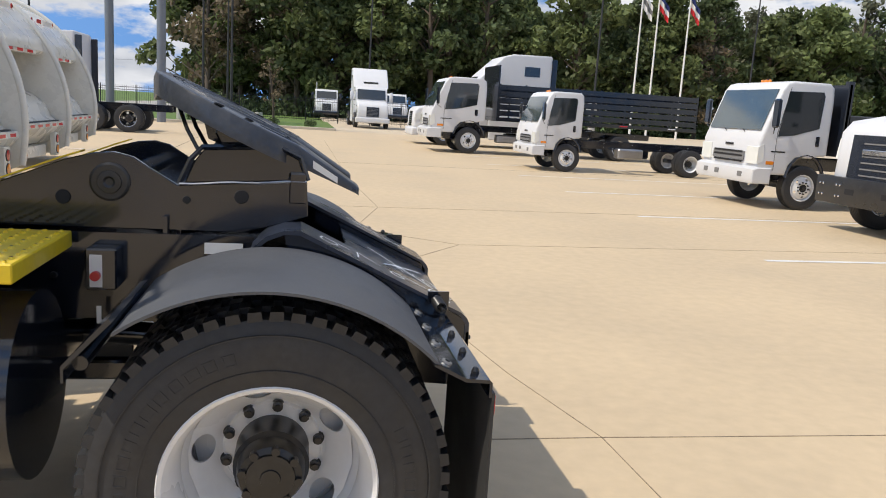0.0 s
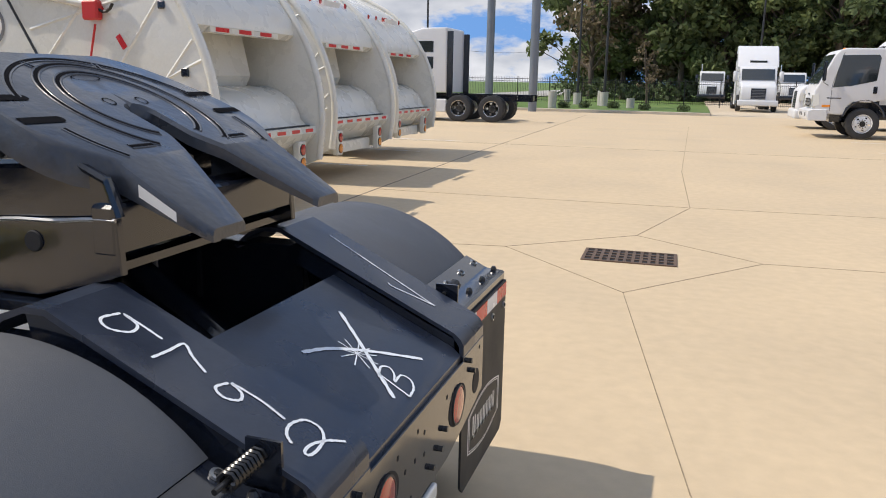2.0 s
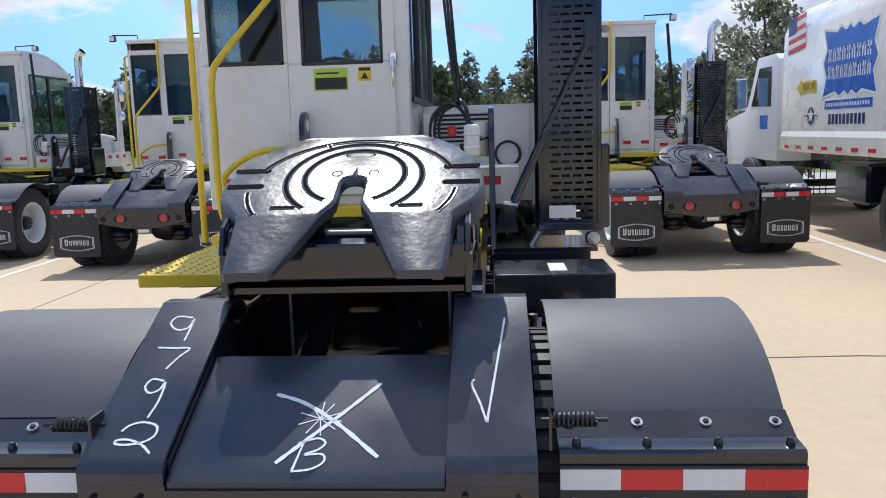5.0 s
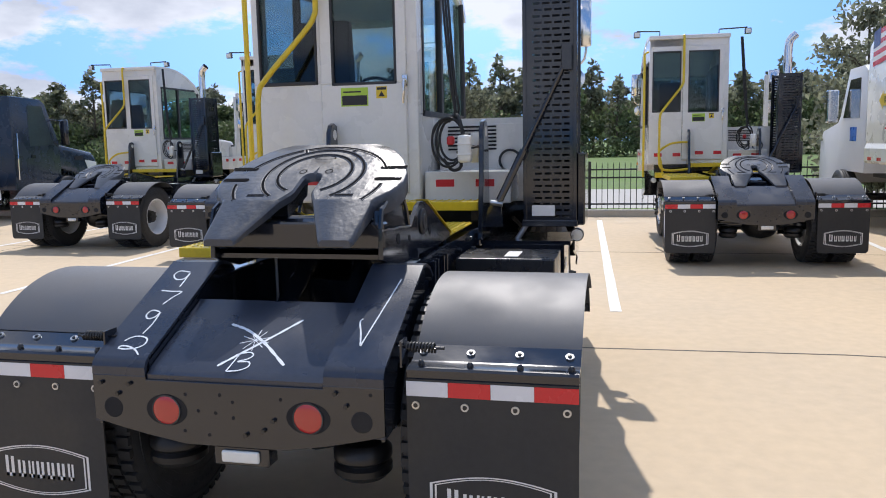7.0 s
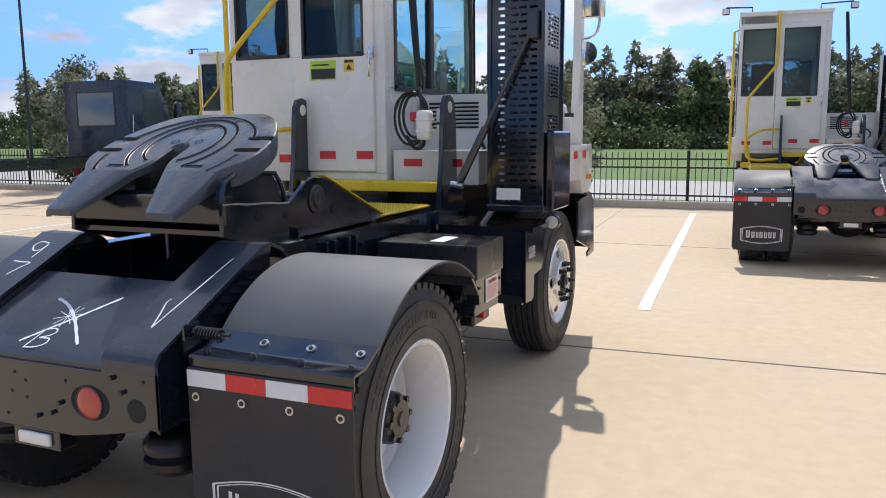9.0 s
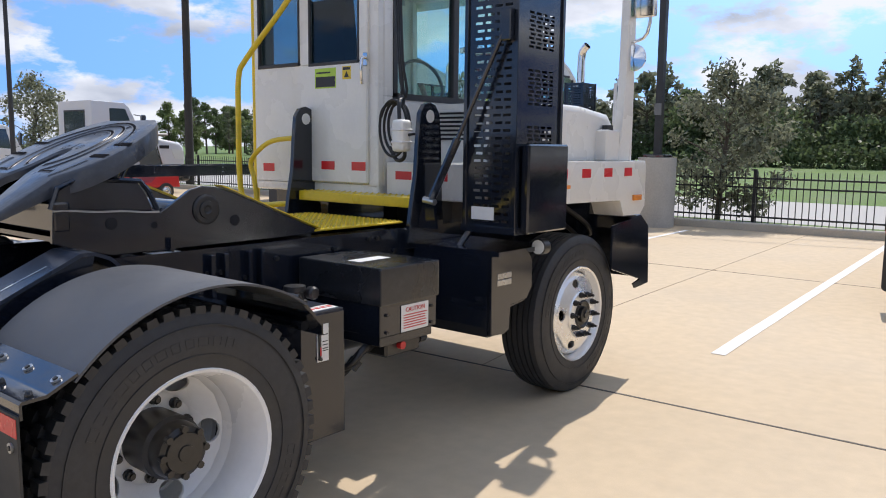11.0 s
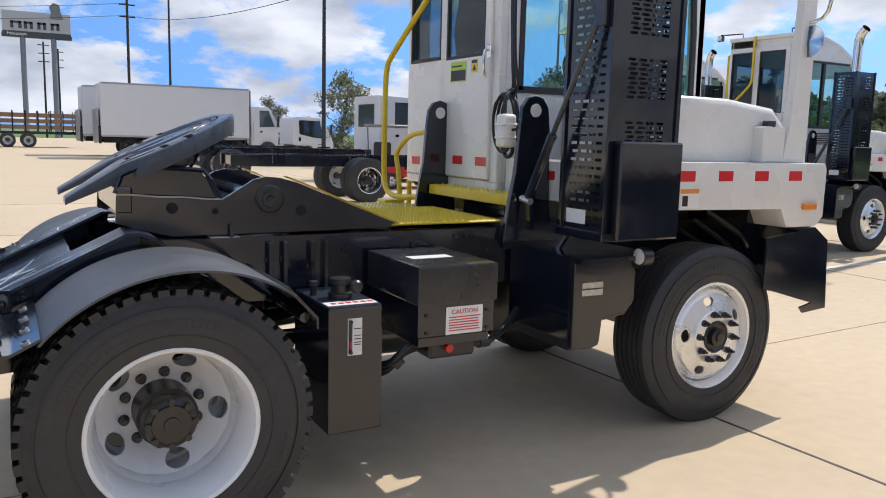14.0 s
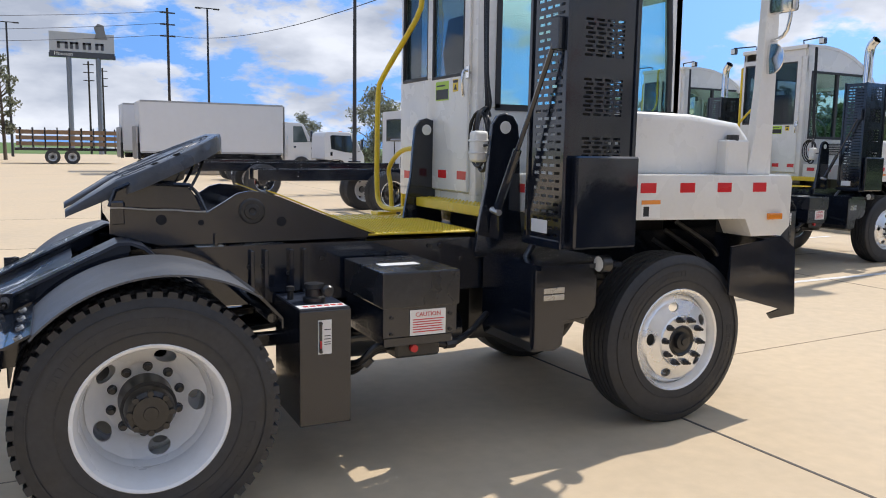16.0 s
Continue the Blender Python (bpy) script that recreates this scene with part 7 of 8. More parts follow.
            part("side_skirt", B(c1, back, *sorted((s * 1.10, s * 1.20)), 0.35, 0.85, bevel=0.03), paint, e)
        part("roof_light_bar", B(c0 + 1.0, c0 + 1.2, -0.5, 0.5, cab_top + 0.22, cab_top + 0.36), WIN, e)
    axle(e, ax, 1.18, 0.513, False, steer_rim=RIM_CHROME)
    rear = 1.40 + wb
    end = rails if rails is not None else rear + 1.5
    chassis(e, 1.0, end, 1.06, 0.26)
    axle(e, rear, 1.22, 0.513, True, rim or RIM_CHROME_DEEP)
    if tandem:
        axle(e, rear + 1.32, 1.22, 0.513, True, rim or RIM_CHROME_DEEP)
    part("exhaust_pipe", T([(c1 + 0.15, 0.95, 0.9), (c1 + 0.15, 0.95, cab_top + 0.7)], 0.07, 14), CHROME, e, "bright exhaust stack") if not sleeper and name != "day_cab_truck" else None
    part("under_hood", B(0.8, hb, -0.6, 0.6, 0.6, 1.05), BLACK, e)
    return e


refuse_truck(-3.5, 6.40, "white rear-loading refuse truck with blue burst decals", True)
refuse_truck(-4.0, 10.2, "white rear-loading refuse truck with an open hopper", False)
refuse_truck(-4.5, 14.1, "white rear-loading refuse truck with an open hopper", False)

open_truck = cabover_truck(9.02, 12.15, "white cab truck with a black open body", 0.78, body="landscape")
open_truck.scale = (1.10, 1.10, 1.12)
cabover_truck(6.70, 19.6, "white cab truck with a bare black chassis", 0.78)
cabover_truck(4.78, 26.8, "larger white cab truck with a black stake bed", 1.16, True, "stake", wb=6.0, rail_z=1.05, bl=8.1)

conventional("conventional_truck", "white bonneted truck with a black grille and bumper", 8.86, 7.55, paint=VANWHITE, work=True).scale = (1.04, 1.04, 1.12)
conventional("sleeper_truck", "white sleeper tractor parked behind the cab trucks", 4.9, 32.3, hood=1.9, sleeper=2.7, sleep_top=4.15, fairing=True)
conventional("sleeper_truck", "white sleeper tractor facing the lot", 4.75, 49.5, 90, sleeper=2.0, sleep_top=4.05, fairing=True)
conventional("conventional_truck", "white bonneted truck parked far off", 2.45, 73.0, 90)
conventional("conventional_truck", "white bonneted truck parked far off", 9.3, 74.0, 90)
conventional("sleeper_truck", "white sleeper tractor with a bare rear frame", -13.0, 29.2, sleeper=1.9, sleep_top=3.55, wb=4.0, rails=8.2)

# south rows
conventional("day_cab_truck", "dark blue day cab truck with a long bare chassis", -16.0, -13.9, hood=1.65, paint=NAVYTRUCK, cab_top=2.95, wb=7.8, tandem=False, rails=12.2)
conventional("day_cab_truck", "white day cab truck with a long bare chassis", -13.3, -20.7, hood=1.65, cab_top=2.8, wb=6.5, tandem=False, rails=10.5)
cabover_truck(-12.9, -32.0, "white cab truck with a bare black chassis", 1.1, wb=4.6)
for bx, by in ((-13.4, -39.5), (-12.9, -43.6)):
    e = conventional("box_truck", "white van-bodied truck with a raised lift gate", bx, by, hood=0.9, cab_len=1.4, cab_top=2.85, wb=6.0, tandem=False, rails=9.6)
    box_body(e, 2.45, 9.75, 1.12, 3.75)
for bx, by in ((-4.2, -60.5), (4.2, -63.0)):
    e = thing("stake_trailer", "black trailer with brown wooden stake sides", "trailer", "far trailers", bx, by)
    part("trailer_bed", B(0, 7.0, -1.2, 1.2, 0.95, 1.15), BLACK, e, "black bed")
    for r in range(3):
        for s in (-1.2, 1.2):
            part("stake_board", B(0.1, 6.9, s - 0.03, s + 0.03, 1.3 + 0.42 * r, 1.58 + 0.42 * r), WOOD, e, "brown plank")
    for q in range(9):
        for s in (-1.24, 1.24):
            part("stake_post", B(0.2 + 0.8 * q, 0.28 + 0.8 * q, s - 0.02, s + 0.02, 1.0, 2.6), BLACK, e)
    axle(e, 3.3, 1.22, 0.5, True); axle(e, 4.6, 1.22, 0.5, True)


def golf_cart(x, y):
    e = thing("golf_cart", "red golf cart with a dark roof", "golf cart", "", x, y)
    part("body", P([(0, 0.35), (0.05, 0.75), (0.55, 0.85), (0.9, 0.5), (1.5, 0.5), (1.55, 0.8), (2.35, 0.85), (2.4, 0.35)], "y", -0.58, 0.58, bevel=0.04, seg=2), REDINK, e, "red body", 50)
    part("roof", B(0.35, 2.35, -0.62, 0.62, 1.78, 1.86, bevel=0.03), GREY, e, "dark roof")
    part("seat", B(1.45, 1.95, -0.55, 0.55, 0.80, 0.95, bevel=0.05), SEATCLOTH, e)
    part("seat_back", B(1.95, 2.05, -0.55, 0.55, 0.95, 1.35, bevel=0.04), SEATCLOTH, e)
    part("windshield", P([(0.52, 0.86), (0.54, 0.86), (0.80, 1.76), (0.78, 1.76)], "y", -0.55, 0.55), BLUEWIN, e)
    for px, s in ((0.5, -1), (0.5, 1), (2.2, -1), (2.2, 1)):
        part("roof_post", T([(px, s * 0.55, 0.85), (px + (0.27 if px < 1 else 0.02), s * 0.57, 1.80)], 0.016, 6), BLACK, e)
        w = new("wheel", RIM_CHROME); w.parent = e
        w.matrix_basis = pose(0.45 if px < 1 else 1.95, s * 0.5, 0.24, 0, 0, 0 if s > 0 else 180) @ Matrix.Diagonal((0.47, 0.7, 0.47, 1))
        t = new("tyre", TYRE_STEER); t.parent = w
    return e


golf_cart(-11.2, -17.3)

# ---- site: kerb, fence, poles, drain, sign ----
KERB = mat("kerb_concrete", (0.50, 0.45, 0.37), 0.85, vary=0.15, bump=0.2, bump_scale=40, dirt=(0.25, 0.22, 0.17), dirt_amount=0.4, dirt_scale=1.5)
FENCE = mat("black_fence", (0.010, 0.010, 0.011), 0.4, vary=0.15)
for nm, a in (("kerb", (-14.42, -14.2, -60, 41.5, -0.3, 0.15)), ("kerb", (-14.42, 2.0, 41.5, 41.72, -0.3, 0.15))):
    tagged(fin(nm, B(*a, bevel=0.02), KERB), "low concrete kerb along the lot", "kerb", kind="structure")
tagged(fin("verge", B(-15.3, -14.42, -60, 60, -0.3, 0.10), GRASS), "narrow grass verge", "verge", kind="structure")
tagged(fin("road", B(-24.5, -15.3, -300, 300, -0.25, -0.02), mat("pale_road", (0.40, 0.385, 0.36), 0.85, vary=0.1, scale=0.3, dirt=(0.25, 0.23, 0.2), dirt_amount=0.3, dirt_scale=0.2)), "pale concrete road past the fence", "road", kind="structure")
tagged(fin("island", B(-14.2, 2.0, 41.7, 56, -0.2, 0.12), GRASS), "grass island with mulch and shrubs", "island", kind="structure")
tagged(fin("pavement_far", B(2.0, 60, 41.5, 79, -0.2, -0.004), CONCRETE2), "concrete apron beyond the lot", "pavement", kind="structure")


def fence_run(x0, y0, x1, y1, h=1.15):
    f = thing("fence", "black steel picket fence", "fence", "boundary fences", x0, y0)
    d = Vector((x1 - x0, y1 - y0, 0))
    n = d.length
    d.normalize()
    rot = pose(0, 0, 0, 0, 0, math.degrees(math.atan2(d.y, d.x)))
    for z in (0.22, h - 0.16, h - 0.34):
        o = part("rail", B(0, n, -0.018, 0.018, z, z + 0.035), FENCE, f); o.matrix_basis = rot
    first = None
    k = 0
    while k * 2.4 <= n + 0.01:
        if first is None:
            first = part("post", B(-0.03, 0.03, -0.03, 0.03, -0.1, h + 0.04), FENCE, f); first.matrix_basis = rot
        else:
            again(first, f, rot @ Matrix.Translation((k * 2.4, 0, 0)))
        k += 1
    pk = None
    m = int(n / 0.125)
    for k in range(m):
        if k % 19 == 0:
            continue
        if pk is None:
            bm = bmesh.new()
            prism(bm, [(-0.008, 0.12), (0.008, 0.12), (0.008, h - 0.03), (0.0, h + 0.02), (-0.008, h - 0.03)], "y", -0.008, 0.008)
            pk = part("picket", bm, FENCE, f); pk.matrix_basis = rot @ Matrix.Translation((k * 0.125, 0, 0))
        else:
            again(pk, f, rot @ Matrix.Translation((k * 0.125, 0, 0)))
    return f


fence_run(-14.75, -9.0, -14.75, 8.0)
fence_run(-14.75, -26.0, -14.75, -9.0)
fence_run(-14.75, 8.0, -14.75, 24.0)
fence_run(-14.0, 57.0, 12.0, 57.0, 1.9)
fence_run(-40.0, 57.0, -14.0, 57.0, 1.9)


def light_pole(x, y, h=9.0, r=0.07, base=None, head=True, mat_=None, label="tall dark steel light pole"):
    e = thing("light_pole", label, "light pole", "light poles", x, y)
    z0 = 0.0
    if base:
        part("concrete_base", C((0, 0, -0.2), (0, 0, base), 0.38 if base > 1 else 0.26, 28), CONCRETE_POST, e, "round concrete base", 40)
        part("base_plate", B(-0.22, 0.22, -0.22, 0.22, base, base + 0.06, bevel=0.01), BLACK, e)
        z0 = base
    part("shaft", B(-r, r, -r, r, z0, h) if base and base > 1 else T([(0, 0, z0), (0, 0, h)], r, 10, r1=r * 0.6), mat_ or POLE, e, "", 40)
    if head:
        part("arm", B(-0.7, 0.7, -0.04, 0.04, h - 0.06, h + 0.02), mat_ or POLE, e)
        for s in (-0.85, 0.85):
            part("lamp_head", B(s - 0.28, s + 0.28, -0.16, 0.16, h - 0.10, h + 0.02, bevel=0.02), mat_ or POLE, e)
    return e


p = light_pole(-13.75, -3.45, 9.5, 0.065, 1.40)
part("junction_box", B(0.066, 0.10, -0.07, 0.07, 2.25, 2.48), GREY, p, "grey junction box")
for x, y, h, b in ((-16.4, 50, 10, None), (-6.4, 52, 9.5, 0.9), (-5.7, 62, 9.5, 0.9), (-4.4, 50, 10.5, 1.0), (5.6, 64, 12, 0.9), (21, 52, 12.5, 0.9), (38, 60, 12.5, 0.9), (-11.0, 46, 10, None)):
    light_pole(x, y, h, 0.09, b)
light_pole(-11.9, -29.5, 12, 0.10, 0.9)
light_pole(-13.4, -75, 14.5, 0.14, None)
light_pole(4.1, -88, 13.5, 0.14, None)
light_pole(-34, -42, 12, 0.11, None)
for x, y, r in ((-10.4, 43.7, 0.23), (-7.15, 40.5, 0.23)):
    e = thing("sign_column", "thick grey steel sign column", "sign column", "sign columns", x, y)
    part("column", C((0, 0, -0.2), (0, 0, 14), r, 24), GALV, e, "grey steel tube", 40)
    part("sign_panel", B(-1.6, 1.6, -0.2, 0.2, 12.5, 14.0), GREY, e)
for x, y in ((-6.6, 43.5), (-8.0, 58), (-4.7, 51.0), (-2.5, 47)):
    e = thing("concrete_bollard", "stout round concrete bollard", "bollard", "bollards", x, y)
    part("post", C((0, 0, -0.1), (0, 0, 1.05 if x < -4 else 0.7), 0.24, 20), CONCRETE_POST, e, "", 40)
for k, x in enumerate((31.8, 33.5, 36.7)):
    e = thing("flag_pole", "tall white flag pole with a flag", "flag pole", "flag poles", x, 70.0)
    part("shaft", T([(0, 0, 0), (0, 0, 14.0)], 0.11, 10, r1=0.07), LABEL, e, "", 40)
    part("ball", L([(0.001, 13.98), (0.12, 14.08), (0.12, 14.16), (0.001, 14.26)], 12, "z"), YELLOW, e)
    for q, mt in enumerate((RED, LABEL, NAVY)):
        bm = bmesh.new()
        rows = []
        for i in range(9):
            rows.append([(0.1 + 0.12 * i, 0.10 * math.sin(i * 1.3 + j), 12.3 + 0.50 * (q + j) - 0.16 * i) for j in (0, 1)])
        quad_strip(bm, rows)
        part("flag_band", bm, mt if k else (LABEL if q != 1 else GREY), e, "flag cloth")
e = thing("notice_sign", "white double notice sign on a post", "sign", "", 22.0, 55.0)
part("post", C((0, 0, 0), (0, 0, 3.1), 0.05, 10), POLE, e)
for s in (-0.42, 0.05):
    part("panel", B(s, s + 0.38, -0.06, -0.04, 2.1, 3.2), LABEL, e)

# drain
e = thing("drain_grate", "rusty cast iron drain grate in the concrete", "drain grate", "", 0.0, 0.0)
GRATE = mat("rusty_iron", (0.17, 0.115, 0.085), 0.65, metal=0.5, vary=0.3, scale=10)
e.matrix_basis = pose(0.775, 5.60, 0, 0, 0, 1.5)
GH = 0.235
# dark sheet on the concrete paints the pit's shade
part("pit", B(-0.40, 0.40, -GH, GH, 0.0015, 0.003), DARK, e, "dark sheet for the shade in the drain pit")
part("rim", B(-0.43, 0.43, -GH - 0.03, -GH, 0.0, 0.012), GRATE, e); part("rim", B(-0.43, 0.43, GH, GH + 0.03, 0.0, 0.012), GRATE, e)
part("rim", B(-0.43, -0.40, -GH, GH, 0.0, 0.012), GRATE, e); part("rim", B(0.40, 0.43, -GH, GH, 0.0, 0.012), GRATE, e)
for k in range(1, 11):
    part("bar", B(-0.40 + 0.8 * k / 11 - 0.014, -0.40 + 0.8 * k / 11 + 0.014, -GH, GH, 0.003, 0.011), GRATE, e)
for k in range(1, 4):
    part("bar", B(-0.40, 0.40, -GH + 2 * GH * k / 4 - 0.016, -GH + 2 * GH * k / 4 + 0.016, 0.003, 0.0115), GRATE, e)

# big sign to the south
e = thing("pylon_sign", "grey dealership pylon sign on steel columns", "sign", "", -3.5, -110.0)
part("panel", B(-3.9, 3.8, -0.3, 0.3, 12.9, 15.6, bevel=0.03), mat("sign_grey", (0.42, 0.43, 0.44), 0.5), e, "grey sign panel")
part("lower_band", B(-3.9, 3.8, 0.3, 0.34, 12.5, 13.15), BLACK, e)
part("frame", B(-4.0, 3.9, -0.35, 0.29, 12.4, 12.92), BLACK, e)
for k, w in enumerate((1.5, 1.25, 1.25, 1.25)):
    x = 2.9 - k * 1.5
    for a, b, z0, z1 in ((0.0, 0.35, 13.5, 14.35), (w - 0.6, w - 0.25, 13.5, 14.35), (0.0, w - 0.25, 14.1, 14.35)):
        part("letter_bar", B(x - b, x - a, 0.3, 0.345, z0, z1), BLACK, e)
text_mesh("sign_text", "Houston", 0.62, LABEL, Matrix.Translation((2.2, 0.36, 12.82)) @ Euler((radians(90), 0, radians(180))).to_matrix().to_4x4(), e)
part("sign_emblem", P([(-3.1, 14.9), (-1.5, 14.9), (-1.7, 15.6), (-1.5, 16.4), (-2.0, 16.9), (-2.7, 16.7), (-2.8, 15.9)], "y", 0.30, 0.36, bevel=0.02), GREY, e, "plain grey emblem shape")
for x, r in ((1.6, 0.32), (-1.9, 0.32)):
    part("column", C((x, 0, -0.2), (x, 0, 12.6), r, 20), GALV, e, "", 40)

# wooden utility poles and wires
UPOLE = mat("utility_pole", (0.045, 0.038, 0.032), 0.85, vary=0.25)
for x, y, h in ((-10.0, -77, 14.5), (-4.5, -118, 12.8), (-6.6, -124, 12.5), (-15.0, -22.1, 12.0), (-26.0, 45.0, 9.5)):
    e = thing("utility_pole", "dark wooden utility pole", "utility pole", "utility poles", x, y)
    part("pole", T([(0, 0, -0.1), (0, 0, h)], 0.15, 12, r1=0.11), UPOLE, e, "", 40)
    for q in range(3):
        part("crossarm", B(-0.7, 0.7, -0.05, 0.05, h - 0.5 - 1.1 * q, h - 0.38 - 1.1 * q), UPOLE, e)
for a, b, sag in (((-15.0, -22.1, 8.3), (-26.0, 45.0, 5.6), 0.9), ((-15.0, -22.1, 9.2), (-26.0, 45.0, 7.4), 0.9), ((-15.0, -22.1, 9.0), (-10.0, -77, 12.0), 1.4),
                  ((-10.0, -77, 14.2), (60, -95, 15), 2.0), ((-10.0, -77, 13.1), (60, -95, 14), 2.2), ((-10.0, -77, 12.0), (60, -95, 13), 2.2), ((-26.0, 45.0, 5.6), (-30, 150, 7), 1.0)):
    pa, pb = Vector(a), Vector(b)
    pts = [pa.lerp(pb, k / 16) - Vector((0, 0, sag * 4 * (k / 16) * (1 - k / 16))) for k in range(17)]
    tagged(fin("power_line", T(pts, 0.022, 5), POLE), "sagging black overhead power line", "power line", "power lines")

# ---- trees ----
def leaf_mat(name, base, back):
    m = mat(name, base, 0.6, vary=0.35, scale=0.35, grain=3.0, spec=0.3, per_object=0.22)
    n, l = m.node_tree.nodes, m.node_tree.links
    geo, rng = n.new("ShaderNodeNewGeometry"), n.new("ShaderNodeMapRange")
    rng.inputs["To Min"].default_value, rng.inputs["To Max"].default_value = 0.55, 1.5
    l.new(geo.outputs["Random Per Island"], rng.inputs["Value"])
    b = n["Principled BSDF"]
    src = b.inputs["Base Color"].links[0].from_socket
    sc = n.new("ShaderNodeVectorMath"); sc.operation = "SCALE"
    l.new(src, sc.inputs[0]); l.new(rng.outputs[0], sc.inputs["Scale"]); l.new(sc.outputs[0], b.inputs["Base Color"])
    tr, mx, out = n.new("ShaderNodeBsdfTranslucent"), n.new("ShaderNodeMixShader"), n["Material Output"]
    l.new(sc.outputs[0], tr.inputs["Color"])
    mx.inputs[0].default_value = back
    l.new(b.outputs[0], mx.inputs[1]); l.new(tr.outputs[0], mx.inputs[2]); l.new(mx.outputs[0], out.inputs["Surface"])
    return m


LEAF = leaf_mat("green_leaves", (0.15, 0.185, 0.075), 0.42)
LEAF_DARK = leaf_mat("dark_green_leaves", (0.11, 0.145, 0.065), 0.4)
# grey-green leaves, lightened: distance haze is mixed into the colour
LEAF_OLIVE = leaf_mat("grey_green_leaves", (0.195, 0.205, 0.135), 0.45)
LEAF_BROWN = leaf_mat("brown_leaves", (0.20, 0.155, 0.10), 0.4)
BARK = mat("bark", (0.11, 0.085, 0.065), 0.9, vary=0.3, scale=4, bump=0.4, bump_scale=20)


def crown_mesh(name, clumps, per, size, rng, material):
    """Many small leaf quads gathered in clumps: (centre, radii)."""
    verts, faces = [], []
    for c, rad in clumps:
        n = int(per * rad[0] * rad[1] * 1.0)
        g = rng.normal(size=(n, 3))
        g /= np.linalg.norm(g, axis=1)[:, None]
        g *= (rng.random(n) ** 0.45)[:, None]
        pts = np.array(c) + g * np.array(rad)
        a, b = rng.normal(size=(n, 3)), rng.normal(size=(n, 3))
        a /= np.linalg.norm(a, axis=1)[:, None]
        b -= (a * b).sum(1)[:, None] * a
        b /= np.linalg.norm(b, axis=1)[:, None]
        s = size * (0.6 + 0.8 * rng.random(n))[:, None]
        base = len(verts)
        quad = np.stack([pts - a * s, pts + b * s * 0.55, pts + a * s, pts - b * s * 0.55], 1).reshape(-1, 3)
        verts.extend(quad.tolist())
        faces.extend([(base + 4 * k, base + 4 * k + 1, base + 4 * k + 2, base + 4 * k + 3) for k in range(n)])
    me = bpy.data.meshes.new(name)
    me.from_pydata(verts, [], faces)
    me.materials.append(material)
    return me


def tree(seed, h, spread, material, label, size=0.22, per=70, bare=0.0, low=0.25, clumps=26):
    rng, rnd = np.random.default_rng(seed), random.Random(seed)
    e = thing("tree", label, "tree", "trees")
    lean = (rnd.uniform(-0.3, 0.3), rnd.uniform(-0.3, 0.3))
    part("trunk", T([(0, 0, -0.2), (lean[0] * 0.3, lean[1] * 0.3, h * 0.35), (lean[0], lean[1], h * 0.72), (lean[0] * 1.3, lean[1] * 1.2, h * 0.94)], h * 0.020, 8, r1=h * 0.004), BARK, e, "", 60)
    cl = []
    bm = bmesh.new()
    for k in range(clumps):
        f = low + (1 - low) * ((k + rnd.random()) / clumps)
        w = spread * (math.sin(math.pi * min(1, (f - low) / (1 - low) * 0.80 + 0.20)) ** 0.7) * rnd.uniform(0.35, 1.0)
        a = rnd.uniform(0, 6.283)
        p = Vector((math.cos(a) * w + lean[0], math.sin(a) * w + lean[1], h * f * rnd.uniform(0.92, 1.0)))
        z0 = max(h * 0.15, p.z - w * rnd.uniform(0.5, 1.0))
        tube(bm, [(lean[0] * z0 / h, lean[1] * z0 / h, z0), (p.x * 0.55, p.y * 0.55, (z0 + p.z) / 2 + 0.1), tuple(p)], h * 0.006, 5, False, h * 0.0015)
        if rnd.random() >= bare:
            r = spread * rnd.uniform(0.22, 0.42)
            cl.append((tuple(p), (r, r, r * rnd.uniform(0.55, 0.85))))
    part("branchwork", bm, BARK, e)
    c = new("crown", crown_mesh("crown", cl, per, size, rng, material))
    c.parent = e
    return e


kinds = [
    tree(1, 12.0, 3.4, LEAF, "tall broad green tree in the tree line", 0.26, 95, clumps=34),
    tree(2, 14.0, 3.0, LEAF_DARK, "tall dark green pine in the tree line", 0.24, 100, low=0.35, clumps=34),
    tree(3, 11.0, 3.8, LEAF, "broad green tree in the tree line", 0.26, 95, low=0.12, clumps=38),
    tree(4, 13.0, 2.6, LEAF_OLIVE, "thin grey-green tree with bare limbs", 0.22, 80, 0.35, 0.3, 30),
    tree(5, 11.5, 3.0, LEAF_BROWN, "browning tree with bare limbs", 0.22, 75, 0.3, 0.2, 32),
]
far_kinds = [
    tree(6, 11.0, 3.2, LEAF_OLIVE, "grey-green tree in the far tree line", 0.40, 34, 0.1, 0.08, 44),
    tree(7, 12.0, 2.6, LEAF_OLIVE, "thin far tree with bare upper limbs", 0.34, 32, 0.30, 0.10, 44),
    tree(8, 9.5, 3.4, LEAF_DARK, "dark green tree in the far tree line", 0.42, 36, 0.0, 0.05, 40),
    tree(9, 9.0, 3.2, LEAF, "green tree in the far tree line", 0.42, 36, 0.0, 0.06, 40),
]
kinds += far_kinds
rnd = random.Random(11)
spots = []
for row, (y0, n, lo, hi) in enumerate(((84, 30, -11, 86), (93, 30, -12.5, 100), (104, 24, -14, 116))):
    for k in range(n):
        x = lo + (hi - lo) * (k + rnd.uniform(0, 0.9)) / n
        tall = 1.38 if x < 13 else 1.36
        spots.append((x, y0 + rnd.uniform(-3, 3), tall * rnd.uniform(0.78, 1.12), (0, 1, 2, 1, 0, 2, 3, 4, 0, 2)[rnd.randrange(10)]))
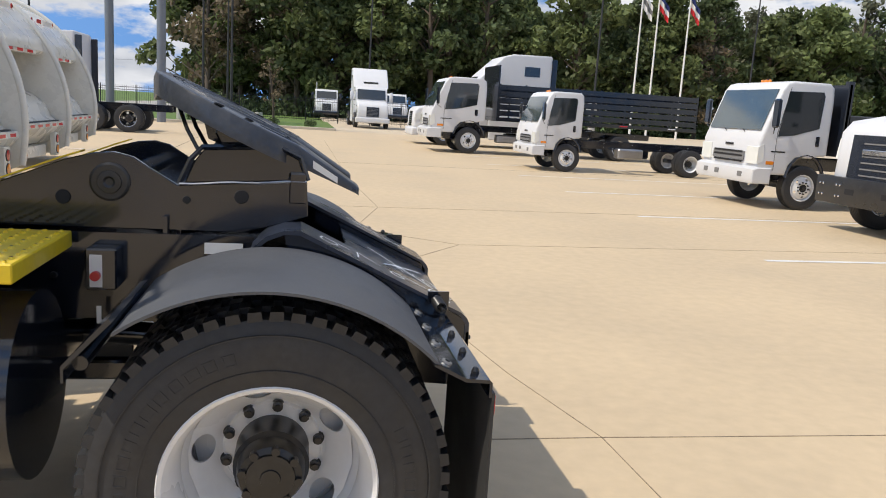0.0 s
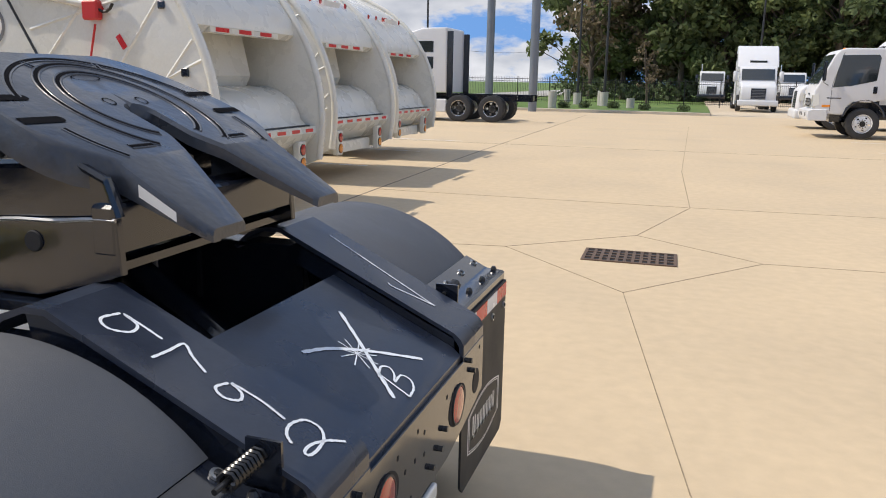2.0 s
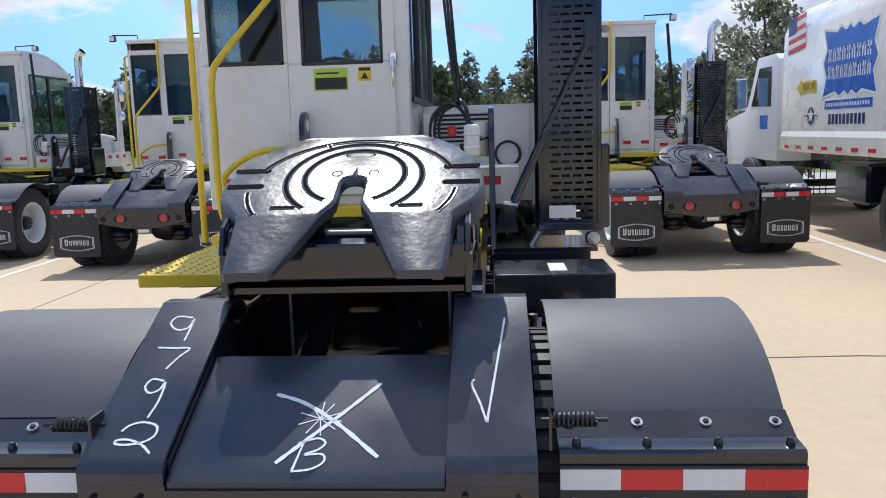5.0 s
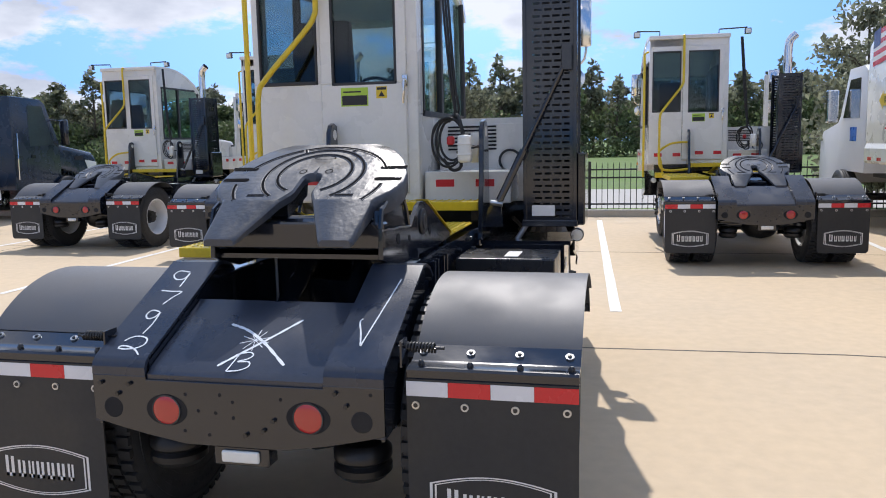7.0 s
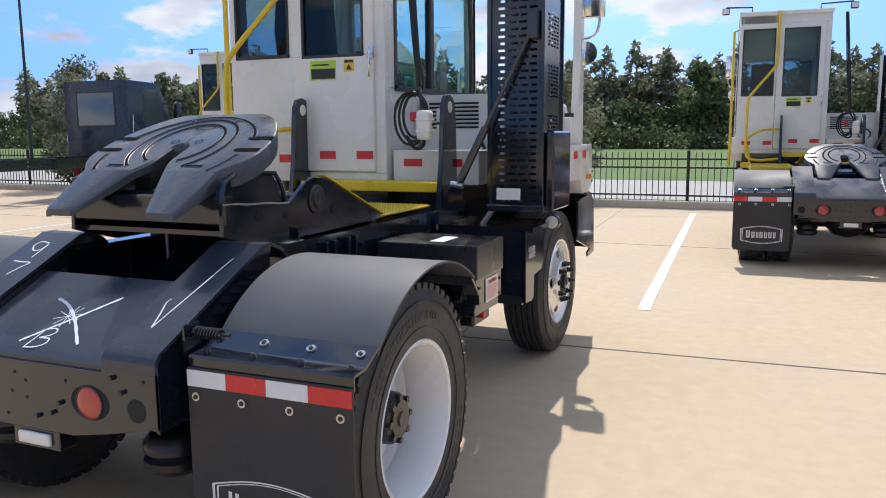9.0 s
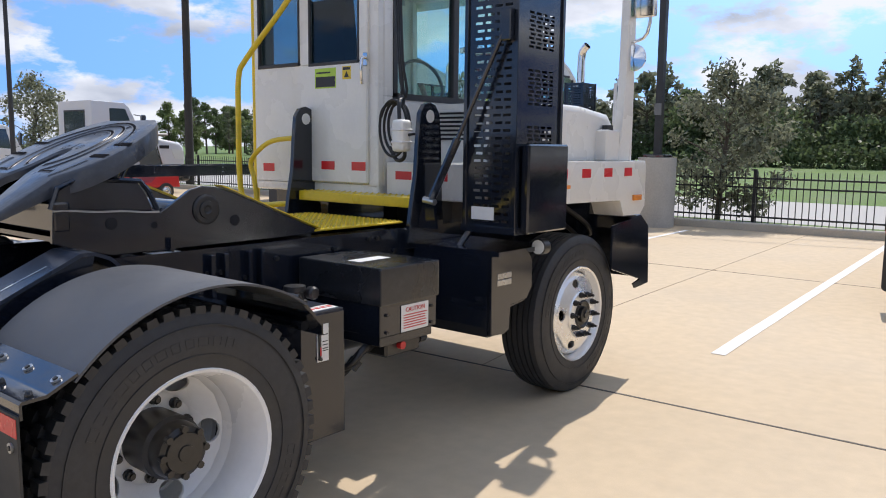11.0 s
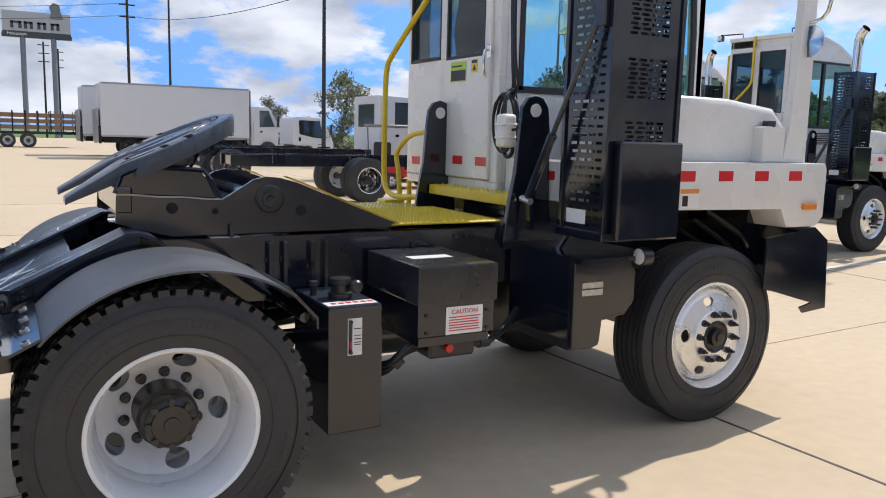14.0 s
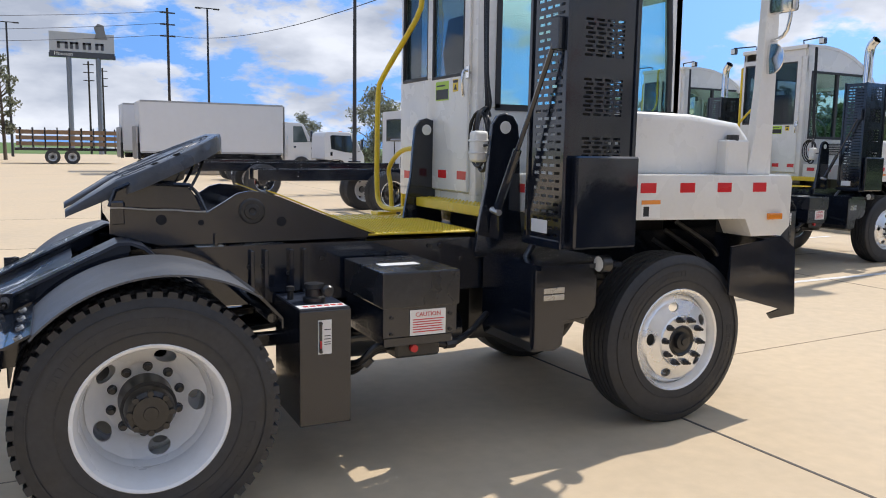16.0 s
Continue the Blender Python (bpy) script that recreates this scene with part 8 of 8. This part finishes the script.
for row, (x0, n, lo, hi) in enumerate(((-90, 62, -112, 110), (-97, 56, -116, 116), (-106, 40, -120, 120))):
    for k in range(n):
        spots.append((x0 + rnd.uniform(-3, 3), lo + (hi - lo) * (k + rnd.uniform(0, 0.9)) / n, rnd.uniform(0.66, 1.02), (5, 6, 5, 7, 8, 6, 5, 7, 6, 5)[rnd.randrange(10)]))
for k in range(10):
    spots.append((-70 - 4 * k, -112 - 3 * k + rnd.uniform(-4, 4), rnd.uniform(0.6, 0.9), rnd.randrange(4)))
for x, y, s, kd in ((5.5, -66, 0.80, 3), (8.5, -68, 0.9, 0), (4.0, -72, 0.7, 3), (12, -66, 1.0, 2)):
    spots.append((x, y, s, kd))
used = set()
for x, y, s, kd in spots:
    base = kinds[kd]
    m = pose(x, y, -0.1, 0, 0, rnd.uniform(0, 360)) @ Matrix.Diagonal((s * rnd.uniform(0.9, 1.15), s * rnd.uniform(0.9, 1.15), s, 1))
    if kd in used:
        o = copy_thing(base, m)
        o.scale = m.to_scale()
    else:
        base.matrix_basis = m
        used.add(kd)

bush = tree(21, 3.3, 1.25, LEAF_OLIVE, "grey-green bushy young tree by the fence", 0.055, 900, 0.0, 0.10, 40)
bush.matrix_basis = pose(-15.2, -2.7, 0)
for x, y, s, r in ((-15.6, 6.6, 1.35, 40), (-15.4, 9.4, 1.3, 120), (-14.0, -32.8, 1.35, 20), (-15.4, -17.5, 1.15, 300), (-14.3, -46, 1.1, 80)):
    o = copy_thing(bush, pose(x, y, 0, 0, 0, r) @ Matrix.Diagonal((s, s, s, 1)))
    o.scale = (s, s, s)
young = tree(31, 4.2, 0.8, LEAF_BROWN, "slender young tree on the grass island", 0.10, 260, 0.1, 0.3, 18)
young.matrix_basis = pose(-1.6, 48.0, 0)
for x, y in ((-9.3, 45.0), (-6.0, 44.0), (-5.0, 45.5), (-3.4, 46.0), (-1.5, 44.2), (0.6, 43.6)):
    rng = np.random.default_rng(int(x * 10) + 200)
    s = thing("shrub", "small round dark green shrub", "shrub", "island shrubs", x, y)
    c = new("foliage", crown_mesh("foliage", [((0, 0, 0.28), (0.38, 0.38, 0.26))], 3500, 0.05, rng, LEAF_DARK)); c.parent = s
# undergrowth below the tree lines
rng = np.random.default_rng(77)
cl = [((x, 82 + rng.uniform(-2, 2), rng.uniform(0.4, 1.2)), (rng.uniform(1.4, 2.6), rng.uniform(1, 1.6), rng.uniform(0.8, 1.7))) for x in np.linspace(-12, 88, 60)]
cl += [((-88 + rng.uniform(-3, 3), y, rng.uniform(2.0, 4.6)), (rng.uniform(1.6, 2.6), rng.uniform(2.2, 3.6), rng.uniform(1.4, 2.4))) for y in np.linspace(-112, 112, 150)]
cl += [((-84 + rng.uniform(-3, 3), y, rng.uniform(0.4, 1.4)), (rng.uniform(1.2, 2), rng.uniform(1.8, 3.2), rng.uniform(0.9, 2.2))) for y in np.linspace(-110, 92, 100)]
cl += [((x, 99 + rng.uniform(-3, 3), rng.uniform(0.8, 5.0)), (rng.uniform(2.2, 3.4), rng.uniform(1.2, 2), rng.uniform(1.4, 2.6))) for x in np.linspace(-14, 110, 120)]
o = new("undergrowth", crown_mesh("undergrowth", cl, 60, 0.26, rng, LEAF_DARK))
tagged(o, "dense green undergrowth below the trees", "undergrowth", kind="stuff")

rng = np.random.default_rng(78)
cl = [((-95 + rng.uniform(-4, 4), y, rng.uniform(2.5, 7.0)), (rng.uniform(1.6, 2.4), rng.uniform(2.0, 3.4), rng.uniform(1.2, 2.2))) for y in np.linspace(-114, 114, 210)]
o = new("woods", crown_mesh("woods", cl, 34, 0.40, rng, LEAF_OLIVE))
tagged(o, "hazy grey-green woods beyond the lawn", "woods", kind="stuff")
